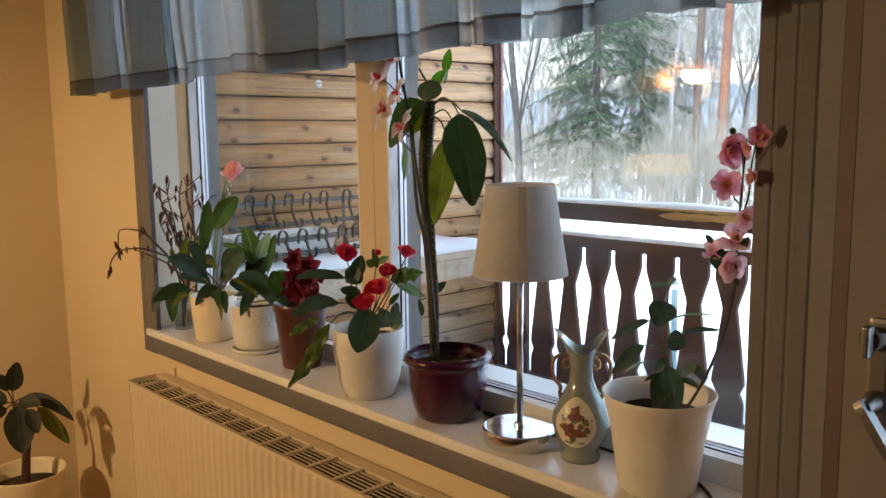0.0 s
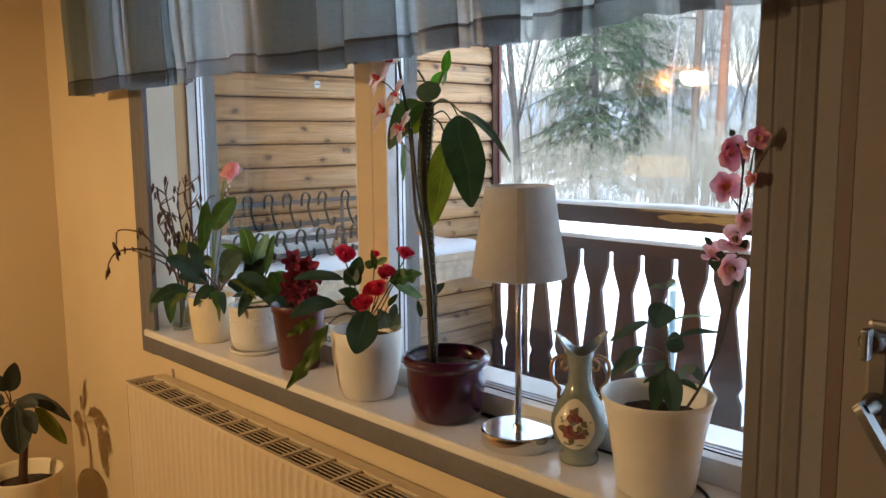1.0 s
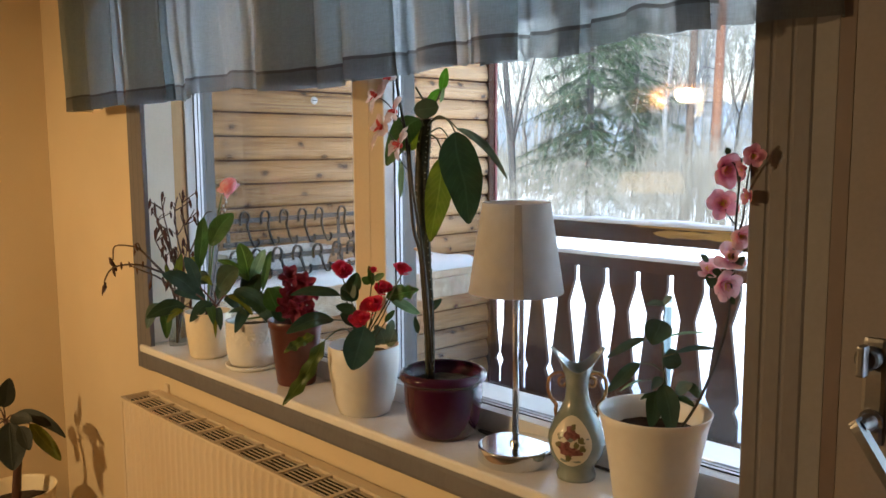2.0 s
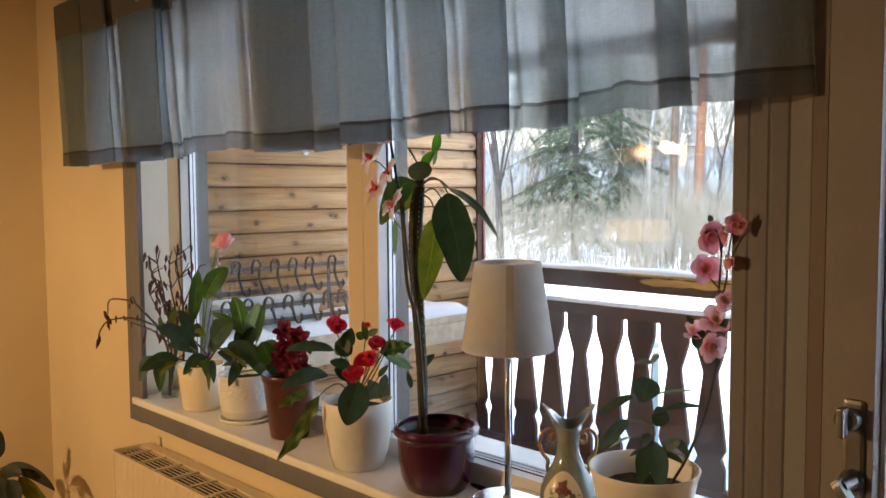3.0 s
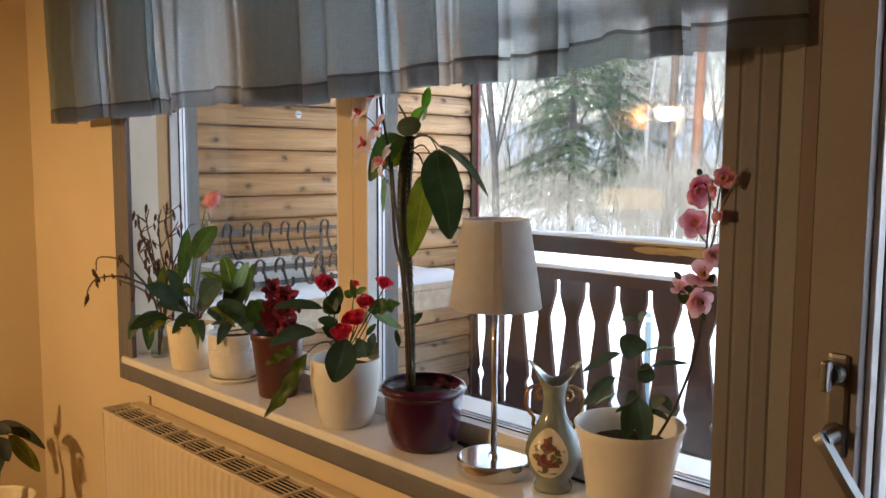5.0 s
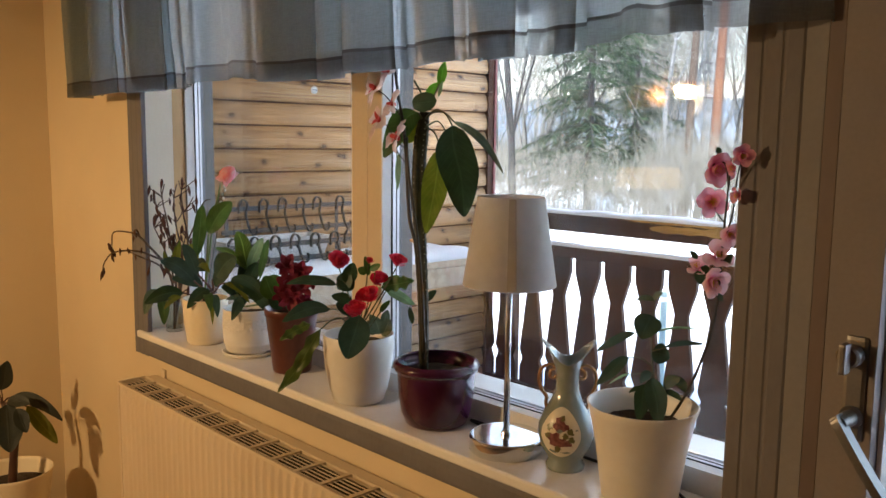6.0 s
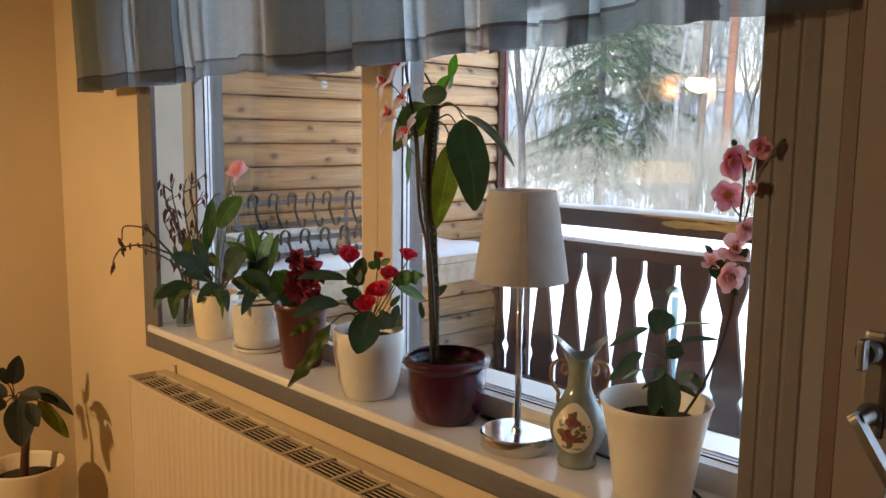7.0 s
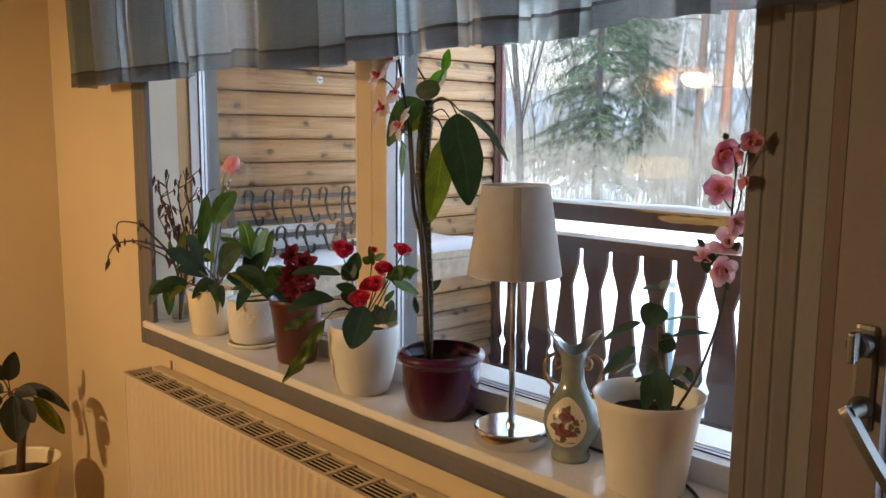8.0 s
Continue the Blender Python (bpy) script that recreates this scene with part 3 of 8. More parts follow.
def lever_handle():
    h = new("door_handle")
    h.parent = door
    h.location = (0, -0.0140, 0)
    h["label"] = "satin steel lever handle with thumb turn"
    esc = part("escutcheon", box((-0.384, -0.004, 0.992), (-0.354, 0.011, 1.133), 0.006), M_HANDLE, h)
    part("thumb_turn", lathe([(0.0, 0.0), (0.014, 0.0), (0.015, 0.004), (0.015, 0.02), (0.012, 0.024), (0.0, 0.024)], 24), M_HANDLE, h).matrix_local = pose(-0.372, -0.004, 1.108, 90, 0, 0)
    part("turn_grip", box((-0.377, -0.046, 1.088), (-0.367, -0.026, 1.128), 0.003), M_HANDLE, h)
    part("rose", lathe([(0.0, 0.0), (0.015, 0.0), (0.015, 0.004), (0.011, 0.008), (0.010, 0.045), (0.0, 0.045)], 24), M_HANDLE, h).matrix_local = pose(-0.369, -0.004, 1.025, 90, 0, 0)
    bm = bmesh.new()
    add_strip(bm, spline([(-0.374, -0.046, 1.034), (-0.366, -0.05, 1.024), (-0.33, -0.052, 0.972), (-0.295, -0.05, 0.925), (-0.28, -0.046, 0.905)], 5), 0.02, 0.011, (0, 1, 0))
    part("lever", bm, M_HANDLE, h)


lever_handle()

# ---- radiator ----
def radiator(x0, x1, yf, yb, z0, z1):
    rad = thing("radiator", "cream enamelled panel radiator with ribbed front and slotted top", "radiator")
    bm = bmesh.new()
    cols = []
    n = int((x1 - x0 - 0.03) / 0.0045)
    for i in range(n + 1):
        x = x0 + 0.015 + (x1 - x0 - 0.03) * i / n
        rib = max(0.0, math.sin(2 * math.pi * (x - x0) / 0.0333)) ** 0.7 * 0.0075
        end = min(1.0, min(x - x0 - 0.015, x1 - 0.015 - x) / 0.02)
        cols.append([bm.verts.new((x, yf + 0.0076 - rib * end * k, z)) for z, k in ((z0, 0), (z0 + 0.03, 1), (z1 - 0.035, 1), (z1 - 0.006, 0))])
    for a, b in zip(cols, cols[1:]):
        for k in range(3):
            bm.faces.new((a[k], b[k], b[k + 1], a[k + 1]))
    part("front_panel", bm, M_RAD, rad, "", True)
    part("back_panel", box((x0 + 0.012, yb - 0.006, z0), (x1 - 0.012, yb, z1 - 0.006)), M_RAD, rad)
    for x in (x0, x1 - 0.014):
        part("side_panel", box((x, yf + 0.005, z0 + 0.01), (x + 0.0146, yb + 0.004, z1 + 0.001), 0.003), M_RAD, rad)
    # Added box in near-black stands in for the shade below the slots.
    part("convector", box((x0 + 0.0145, yf + 0.0095, z0 + 0.03), (x1 - 0.02, yb - 0.0065, z1 - 0.013)), M_RADSHADE, rad)
    # slotted top: long bars and cross ties
    gx0, gx1 = x0 + 0.0145, x1 - 0.0145
    part("edge_bar", box((gx0, yf, z1 - 0.008), (gx1, yf + 0.007, z1 + 0.001), 0.002), M_RAD, rad)
    part("edge_bar", box((gx0, yb - 0.003, z1 - 0.008), (gx1, -0.0085, z1 + 0.001), 0.002), M_RAD, rad)
    for k in range(6):
        y = yf + 0.0125 + k * (yb - yf - 0.022) / 5.6
        part("top_bar", box((gx0, y, z1 - 0.003), (gx1, y + 0.003, z1 - 0.0015)), M_RAD, rad)
    x = gx0 + 0.064
    while x < gx1:
        part("cross_tie", box((x, yf + 0.0071, z1 - 0.0056), (x + 0.012, yb - 0.0031, z1 + 0.0004)), M_RAD, rad)
        x += 0.098
    return rad


radiator(-2.478, -0.55, -0.134, -0.040, 0.12, 0.636)
bracket = thing("radiator_bracket", "small cream wall bracket holding the radiator", "bracket")
part("plate", box((-2.43, -0.008, 0.60), (-2.405, 0.0, 0.662), 0.003), M_RAD, bracket)
part("arm", box((-2.435, -0.0355, 0.60), (-2.405, -0.0125, 0.612), 0.002), M_RAD, bracket)

# ---- valance ----
def valance():
    v = thing("valance", "sheer grey linen eyelet valance hanging in folds from a rod", "curtain")
    # folds: left edge, right edge, turns of cloth lying over one another, drop of the fold's hem
    folds = [(-2.786, -2.600, 3, 0.002), (-2.585, -2.425, 3, 0.000), (-2.330, -2.115, 5, 0.004), (-1.976, -1.950, 1, -0.002), (-1.706, -1.690, 1, -0.003), (-1.650, -1.428, 5, 0.007),
             (-1.420, -1.340, 3, 0.010), (-1.330, -1.186, 3, 0.003), (-1.126, -1.035, 3, 0.000), (-0.982, -0.892, 3, 0.004), (-0.819, -0.773, 3, 0.006), (-0.625, -0.582, 3, 0.008), (-0.512, -0.440, 1, -0.002)]
    plan = [Vector((-2.792, -0.05, 0)), Vector((-2.793, -0.085, 0))]

    def run(x0, y0, x1, y1, bow=0.0, drop=0.0, drop1=None):
        k = max(3, int(abs(x1 - x0) / 0.010))
        for i in range(k):
            u = i / k
            plan.append(Vector((x0 + (x1 - x0) * u, y0 + (y1 - y0) * u + bow * math.sin(math.pi * u), drop + ((drop if drop1 is None else drop1) - drop) * u)))

    for k, (a, b, turns, drop) in enumerate(folds):
        y = -0.136
        for j in range(turns):
            x0, x1 = (a, b) if j % 2 == 0 else (b, a)
            e = 0.0025 * j
            run(x0 + (e if j % 2 == 0 else -e), y, x1 - (e if j % 2 == 0 else -e), y + 0.006, -0.007 if j == 0 else 0.002, drop * (1 - j / turns) - 0.0015 * j)
            y += 0.0135
            plan.append(Vector((x1 + (0.003 if j % 2 == 0 else -0.003), y - 0.006, drop * (1 - j / turns))))
        if k + 1 < len(folds):
            c = folds[k + 1][0]
            gap = c - b
            d1 = folds[k + 1][3]
            if gap > 0.12:
                m1, m2 = b + gap * 0.34, b + gap * 0.66
                run(b, y, m1, -0.080, 0.005, -0.006)
                run(m1, -0.080, m2, -0.110, -0.005, -0.006)
                run(m2, -0.110, c, -0.136, 0.012, -0.006, d1)
            else:
                run(b, y, c, -0.136, 0.010, -0.005, d1)
    plan += [Vector((-0.436, -0.124, 0)), Vector((-0.442, -0.117, 0)), Vector((-0.450, -0.112, 0))]
    hem_x = [-2.80, -2.19, -1.8, -1.38, -1.11, -0.84, -0.6, -0.4]
    hem_z = [1.507, 1.511, 1.515, 1.510, 1.515, 1.516, 1.532, 1.537]

    def sheet(z_from, z_to, steps):
        bm = bmesh.new()
        cols = []
        arc = 0.0
        for i, p in enumerate(plan):
            col = []
            arc += (Vector((p.x, p.y)) - Vector((plan[max(0, i - 1)].x, plan[max(0, i - 1)].y))).length
            bottom = float(np.interp(p.x, hem_x, hem_z)) - p.z + 0.003 * math.sin(arc * 7.3) + 0.005 * noise.noise(Vector((arc * 7, 2, 0)))
            top = 2.026 + 0.006 * noise.noise(Vector((arc * 5, 8, 0))) + p.z * 0.5
            shear = float(np.interp(p.x, (-2.8, -0.4), (0.075, 0.02)))
            for q in range(steps + 1):
                f = z_from + (z_to - z_from) * q / steps
                z = top + (bottom - top) * f
                sway = 0.010 * f * noise.noise(Vector((p.x * 5, f * 2.2, 1.3))) + 0.0035 * noise.noise(Vector((p.x * 22, f * 2.4, 4.1)))
                lean = 0.016 * (f - 0.5) * noise.noise(Vector((p.x * 4, f * 1.5, 7.7))) + 0.004 * noise.noise(Vector((arc * 2.5, f * 4.0, 2.2)))
                deep = 0.62 + 0.38 * f
                near = (0.066 + 0.034 * f) * min(1.0, max(0.0, (p.x + 0.72) / 0.26)) ** 2
                col.append(bm.verts.new((p.x + lean + shear * (f - 0.55), -0.105 + (p.y + 0.105) * deep + near + sway, z)))
            cols.append(col)
        for a, b in zip(cols, cols[1:]):
            for k in range(steps):
                bm.faces.new((a[k], b[k], b[k + 1], a[k + 1]))
        return bm
    part("cloth", sheet(0.215, 0.918, 14), M_CLOTH, v, "sheer grey linen", True)
    part("heading", sheet(0.0, 0.215, 3), M_HEADING, v, "doubled dark grey heading band", True)
    part("hem", sheet(0.930, 1.0, 3), M_CLOTH2, v, "doubled dark grey hem", True)
    part("seam", sheet(0.918, 0.930, 1), M_SEAMLINE, v, "dark stitched hem line", True)
    for x, turn in ((-2.205, 66), (-2.005, 70), (-1.80, 40), (-1.62, 60), (-1.40, 55), (-1.17, 62), (-0.99, 58), (-0.80, 60), (-0.62, 65), (-0.47, 60)):
        bm = bmesh.new()
        ring = [(0.021 * math.cos(a), 0.0, 0.021 * math.sin(a)) for a in np.linspace(0, 2 * math.pi, 25)]
        add_tube(bm, ring, 0.0035, 8, False)
        part("eyelet", bm, M_CHROME, v, "chrome eyelet").matrix_local = pose(x, -0.112, 1.958, 0, 0, turn)
    rod = thing("curtain_rod", "slim dark metal curtain rod on wall brackets", "curtain rod")
    part("rod", tube([(-2.90, -0.060, 1.965), (-0.39, -0.060, 1.965)], 0.008, 12), M_IRON, rod)
    for x in (-2.89, -0.40):
        part("bracket", tube([(x, -0.001, 1.955), (x, -0.060, 1.957)], 0.006, 8), M_IRON, rod)
        part("finial", lathe([(0.0, -0.014), (0.011, -0.01), (0.014, 0), (0.011, 0.01), (0.0, 0.014)], 16), M_IRON, rod).matrix_local = pose(x - 0.02 if x < -1 else x + 0.02, -0.060, 1.965, 0, 90, 0)


valance()

# ---- balcony ----
LX = -3.33                                  # face of the log wall
RY = 2.45                                   # railing
PITCH = 0.1075


def log_section(h):
    """Half-round cladding section: (out, up)."""
    return [(0.0, 0.0), (0.017, 0.001), (0.024, 0.008), (0.0275, 0.024), (0.027, 0.045), (0.022, 0.072), (0.010, 0.094), (-0.006, h - 0.002), (-0.010, h - 0.001)]


log_wall = tagged(part("wall_log", box((LX - 0.25, WT, -3.0), (LX - 0.022, RY + 0.02, 2.6)), M_STAIN), "knotty pine log-clad wall at the end of the balcony", "wall", "", "structure")


def log_mesh():
    bm = bmesh.new()
    sec = log_section(PITCH)
    a = [bm.verts.new((u - 0.025, 0.0, v)) for u, v in sec]
    b = [bm.verts.new((u - 0.025, RY - 0.016 - WT, v)) for u, v in sec]
    bm.faces.new(a)
    bm.faces.new(b)
    for i in range(len(a)):
        j = (i + 1) % len(a)
        bm.faces.new((a[i], a[j], b[j], b[i]))
    bmesh.ops.recalc_face_normals(bm, faces=bm.faces)
    me = bpy.data.meshes.new("log")
    bm.to_mesh(me)
    bm.free()
    me.materials.append(M_LOG)
    for f in me.polygons:
        f.use_smooth = len(f.vertices) == 4
    return me


log_me = log_mesh()
for k in range(-5, 19):
    z = 1.56 - PITCH * 10 + k * PITCH
    if z > 2.45:
        break
    o = new("log", log_me)
    o.parent = log_wall
    o.location = (LX, WT + 0.001, z)
corner = tagged(part("trim_corner", box((LX - 0.26, RY - 0.014, -0.6), (LX + 0.010, RY + 0.03, 2.4), 0.003), M_STAIN), "dark brown corner board with red outer edge", "corner board", "", "structure")
part("red_edge", box((LX - 0.26, RY + 0.031, -0.6), (LX + 0.016, RY + 0.05, 2.4), 0.003), M_RED, corner, "red painted edge strip")

bolt = thing("wall_bolt", "round white plastic cap screwed to the log wall", "wall bolt")
part("cap", lathe([(0.0, 0.0), (0.017, 0.0), (0.019, 0.003), (0.017, 0.007), (0.0, 0.009)], 20), M_FRAMEWHITE, bolt, "", True).matrix_local = pose(LX, 1.219, 1.621, 0, 90, 0)
part("slot", box((LX + 0.0075, 1.206, 1.619), (LX + 0.0098, 1.232, 1.623)), M_IRON, bolt)

DECK = -0.10
structure("balcony_floor", box((LX, WT, DECK - 0.1), (3.2, RY + 0.06, DECK)), M_STAIN, "dark wooden balcony deck under thin snow", "balcony floor")
structure("deck_snow", lumpy((LX + 0.01, WT + 0.02, DECK + 0.001), (3.2, RY - 0.06, DECK + 0.035), 0.06, 0.02, 3.1), M_SNOW, "thin trodden snow on the balcony deck", "snow", True)


def baluster_outline(pitch):
    """Half widths of the slot by height, mirrored into a board outline."""
    slot = [(0.012, 0.016), (0.10, 0.016), (0.112, 0.018), (0.155, 0.036), (0.198, 0.014), (0.212, 0.015), (0.556, 0.060), (0.685, 0.020), (0.70, 0.018), (0.772, 0.018)]
    right = [(pitch / 2 - w, z) for z, w in slot]
    left = [(-(pitch / 2 - w), z) for z, w in reversed(slot)]
    top = 0.80
    return [(-(pitch / 2 - 0.0008), -0.03), (pitch / 2 - 0.0008, -0.03), (pitch / 2 - 0.0008, 0.012)] + right + [(pitch / 2 - 0.0008, 0.772), (pitch / 2 - 0.0008, top), (-(pitch / 2 - 0.0008), top), (-(pitch / 2 - 0.0008), 0.772)] + left + [(-(pitch / 2 - 0.0008), 0.012)]


railing = thing("railing", "dark brown stained balcony railing with sawn fretwork boards", "railing")
GP = 0.188
bal_bm = prism(baluster_outline(GP), RY, RY + 0.024)
bal = part("baluster", bal_bm, M_STAIN, railing)
first = -2.693 - GP / 2 - 3 * GP
bal.location = (first, 0, 0)
for k in range(1, 30):
    b = new("baluster", bal.data)
    b.parent = railing
    b.location = (first + k * GP, 0, 0)
RX1 = first + 29.5 * GP
part("middle_rail", box((LX + 0.012, RY - 0.03, 0.773), (RX1, RY - 0.001, 0.832), 0.004), M_STAIN, railing)
part("middle_rail", box((LX + 0.012, RY + 0.025, 0.773), (RX1, RY + 0.055, 0.832), 0.004), M_STAIN, railing)
part("bottom_rail", box((LX + 0.012, RY - 0.032, -0.05), (RX1, RY - 0.001, 0.011), 0.004), M_STAIN, railing)
part("handrail", box((LX + 0.012, RY - 0.02, 0.915), (RX1, RY + 0.025, 0.995), 0.005), M_STAIN, railing)
part("handrail_cap", box((LX + 0.012, RY - 0.045, 0.9955), (RX1, RY + 0.075, 1.008), 0.003), M_STAIN, railing)
for x in (LX + 0.06, -1.55, 0.3, 1.9):
    part("post", box((x, RY + 0.0565, -0.05), (x + 0.09, RY + 0.14, 0.994), 0.005), M_STAIN, railing)


def peeled_patch(x0, x1, z0, z1, y, seed, nibble):
    """Thin bare patch with a ragged edge on the rail's face."""
    bm = bmesh.new()
    n = int((x1 - x0) / 0.02)
    rows = []
    for i in range(n + 1):
        x = x0 + (x1 - x0) * i / n
        end = min(1.0, min(i, n - i) / 5) ** 0.6
        mid = z0 + (z1 - z0) * (0.55 + 0.25 * noise.noise(Vector((x * 3, seed, 0))))
        half = (z1 - z0) * 0.5 * end * max(0.12, 1 - nibble * abs(noise.noise(Vector((x * 7, seed, 4)))) * 2)
        lo, hi = max(z0, mid - half), min(z1, mid + half)
        rows.append([bm.verts.new((x, yy, z)) for yy, z in ((y, lo), (y, hi), (y + 0.0012, hi), (y + 0.0012, lo))])
    for a, b in zip(rows, rows[1:]):
        for k in range(4):
            bm.faces.new((a[k], a[(k + 1) % 4], b[(k + 1) % 4], b[k]))
    bm.faces.new(rows[0])
    bm.faces.new(rows[-1])
    part("bare_patch", bm, M_PEELED, railing, "bare yellow wood where the stain has peeled")


peeled_patch(-2.34, -1.2, 0.9965, 1.0075, RY - 0.0464, 2.0, 0.5)
peeled_patch(-2.22, -1.55, 0.948, 0.992, RY - 0.0214, 5.0, 0.55)
peeled_patch(-1.50, -1.1, 0.940, 0.985, RY - 0.0214, 9.0, 0.4)
tagged(part("handrail_snow", lumpy((LX + 0.02, RY - 0.043, 1.0085), (RX1, RY + 0.073, 1.034), 0.03, 0.012, 9.0), M_SNOW, None, "", True), "line of snow lying on the balcony handrail", "snow")
tagged(part("snow_ledge", lumpy((LX + 0.02, RY - 0.03, 0.8325), (RX1, RY + 0.053, 0.850), 0.022, 0.007, 5.0), M_SNOW, None, "", True), "thin line of snow on the middle rail of the railing", "snow")

# roof over the balcony
roof = tagged(new("balcony_roof"), "pale plank roof over the balcony with dark front beam", "roof", "", "structure")
part("front_beam", box((LX - 0.2, RY + 0.0, 2.10), (3.4, RY + 0.11, 2.18), 0.005), M_STAIN, roof)
for k in range(17):
    y0 = WT + 0.001 + k * 0.14
    part("roof_board", box((LX - 0.2, y0, 2.185 + 0.004 * (16 - k)), (3.4, y0 + 0.1385, 2.205 + 0.004 * (16 - k)), 0.002), M_ROOFPLANK, roof)

conduit = thing("cable_conduit", "thin white plastic cable conduit under the balcony roof", "conduit")
part("pipe", tube([(-2.46, 1.29, 2.213), (-1.96, 1.3, 2.213)], 0.009, 10), M_FRAMEWHITE, conduit)
hatch = thing("roof_hatch", "flat white frame of a hatch in the balcony roof", "hatch")
corners = [(-1.86, 1.3), (-1.86, 1.53), (-1.68, 1.58), (-1.68, 1.35)]
for (x0, y0), (x1, y1) in zip(corners, corners[1:] + corners[:1]):
    part("frame_bar", tube([(x0, y0, 2.205), (x1, y1, 2.205)], 0.008, 8), M_FRAMEWHITE, hatch)

# snowy timber bench with the flower box rack
bench = thing("balcony_bench", "pine plank bench along the log wall under snow", "bench")
part("top_board", box((LX + 0.003, 0.42, 0.755), (-3.12, 1.97, 0.79), 0.006), M_BOARD, bench)
part("top_board", box((-3.117, 0.42, 0.755), (-2.95, 1.97, 0.79), 0.006), M_BOARD, bench)
part("front_board", box((-2.985, 0.42, 0.655), (-2.952, 1.97, 0.754), 0.006), M_BOARD, bench)
part("side_board", box((LX + 0.003, 1.935, 0.655), (-2.987, 1.968, 0.754), 0.006), M_BOARD, bench)
for y in (0.46, 1.84):
    part("wall_cleat", box((LX + 0.003, y, 0.60), (LX + 0.05, y + 0.07, 0.754), 0.005), M_BOARD, bench)
    part("brace", tube([(LX + 0.04, y + 0.035, 0.62), (-3.0, y + 0.035, 0.74)], 0.012, 8), M_IRON, bench)
tagged(part("bench_snow", lumpy((LX + 0.004, 0.43, 0.7905), (-2.955, 1.965, 0.85), 0.035, 0.02, 1.7), M_SNOW, None, "", True), "thick smooth snow lying on the bench", "snow")

planter = thing("flower_box", "long white plastic flower box in an iron rack", "planter")
bm = bmesh.new()
lo, hi = ((-3.195, 0.60), (-3.06, 1.07)), ((-3.215, 0.57), (-3.04, 1.10))
ring = []
for (a, b), z in ((lo, 0.853), (hi, 0.958), (((hi[0][0] + 0.012, hi[0][1] + 0.012), (hi[1][0] - 0.012, hi[1][1] - 0.012)), 0.958), (((lo[0][0] + 0.012, lo[0][1] + 0.012), (lo[1][0] - 0.012, lo[1][1] - 0.012)), 0.90)):
    ring.append([bm.verts.new((x, y, z)) for x, y in ((a[0], a[1]), (b[0], a[1]), (b[0], b[1]), (a[0], b[1]))])
for r, s in zip(ring, ring[1:]):
    for k in range(4):
        bm.faces.new((r[k], r[(k + 1) % 4], s[(k + 1) % 4], s[k]))
bm.faces.new(ring[0])
bm.faces.new(ring[-1])
part("box", bm, M_FRAMEWHITE, planter)
part("box_snow", lumpy((-3.19, 0.595, 0.901), (-3.065, 1.075, 0.935), 0.03, 0.015, 4.4), M_SNOW, planter, "snow filling the box", True)


def iron_rack(x, y0, y1, z_top, z_low, ys, label):
    rack = thing("iron_rack", label, "plant rack")
    part("top_bar", box((x - 0.004, y0, z_top - 0.011), (x + 0.004, y1, z_top + 0.011), 0.002), M_IRON, rack)
    part("low_bar", box((x - 0.004, y0, z_low - 0.011), (x + 0.004, y1, z_low + 0.011), 0.002), M_IRON, rack)
    for y in ys:
        pts = [(x + 0.008, y - 0.022, z_top - 0.02), (x + 0.008, y - 0.020, z_top + 0.022), (x + 0.008, y, z_top + 0.042), (x + 0.008, y + 0.021, z_top + 0.022),
               (x + 0.008, y + 0.014, z_top - 0.02), (x + 0.008, y + 0.016, z_low + 0.06), (x + 0.008, y + 0.03, z_low + 0.015), (x + 0.008, y + 0.05, z_low - 0.02),
               (x + 0.008, y + 0.07, z_low - 0.004), (x + 0.008, y + 0.066, z_low + 0.02)]
        bm = bmesh.new()
        add_strip(bm, spline(pts, 4), 0.017, 0.004, (1, 0, 0))
        part("scroll", bm, M_IRON, rack)
    for y in (y0 + 0.02, y1 - 0.10):
        part("upright", box((x - 0.0085, y, 0.853), (x - 0.0045, y + 0.018, z_top + 0.01)), M_IRON, rack)
    return rack


iron_rack(-3.27, 0.68, 1.40, 1.075, 0.972, (0.785, 0.89, 0.99, 1.09, 1.185, 1.32), "dark wrought iron flower rack with scrolled hooks")
iron_rack(-3.005, 0.50, 1.215, 0.938, 0.872, (0.58, 0.68, 0.78, 0.88, 0.985, 1.09, 1.17), "dark wrought iron rack front with looped hooks")

# window flashing outside
bm = box((OX0 - 0.05, WT + 0.001, 0.782), (OX1 + 0.05, WT + 0.125, 0.79), 0.0015)
for v in bm.verts:
    v.co.z += 0.012 * (1 - (v.co.y - WT) / 0.125)
structure("outer_sill", bm, M_FLASHING, "bright white metal flashing outside under the window", "outer sill")

# ground and sky side
LAND = -0.5
gb = bmesh.new()
G = 26
gv = []
for i in range(G + 1):
    row = []
    for j in range(G + 1):
        u, v = (i / G * 2 - 1), (j / G * 2 - 1)
        x, y = math.copysign(abs(u) ** 2.6, u) * 900, math.copysign(abs(v) ** 2.6, v) * 900
        d = math.hypot(x, y)
        hill = max(0.0, d - 120) * 0.055
        row.append(gb.verts.new((x, y, LAND + 0.2 * noise.noise(Vector((x * 0.05, y * 0.05, 0))) + hill)))
    gv.append(row)
for i in range(G):
    for j in range(G):
        gb.faces.new((gv[i][j], gv[i + 1][j], gv[i + 1][j + 1], gv[i][j + 1]))
structure("ground", gb, M_SNOW, "snow-covered ground sloping to a wooded hill", "ground", True)

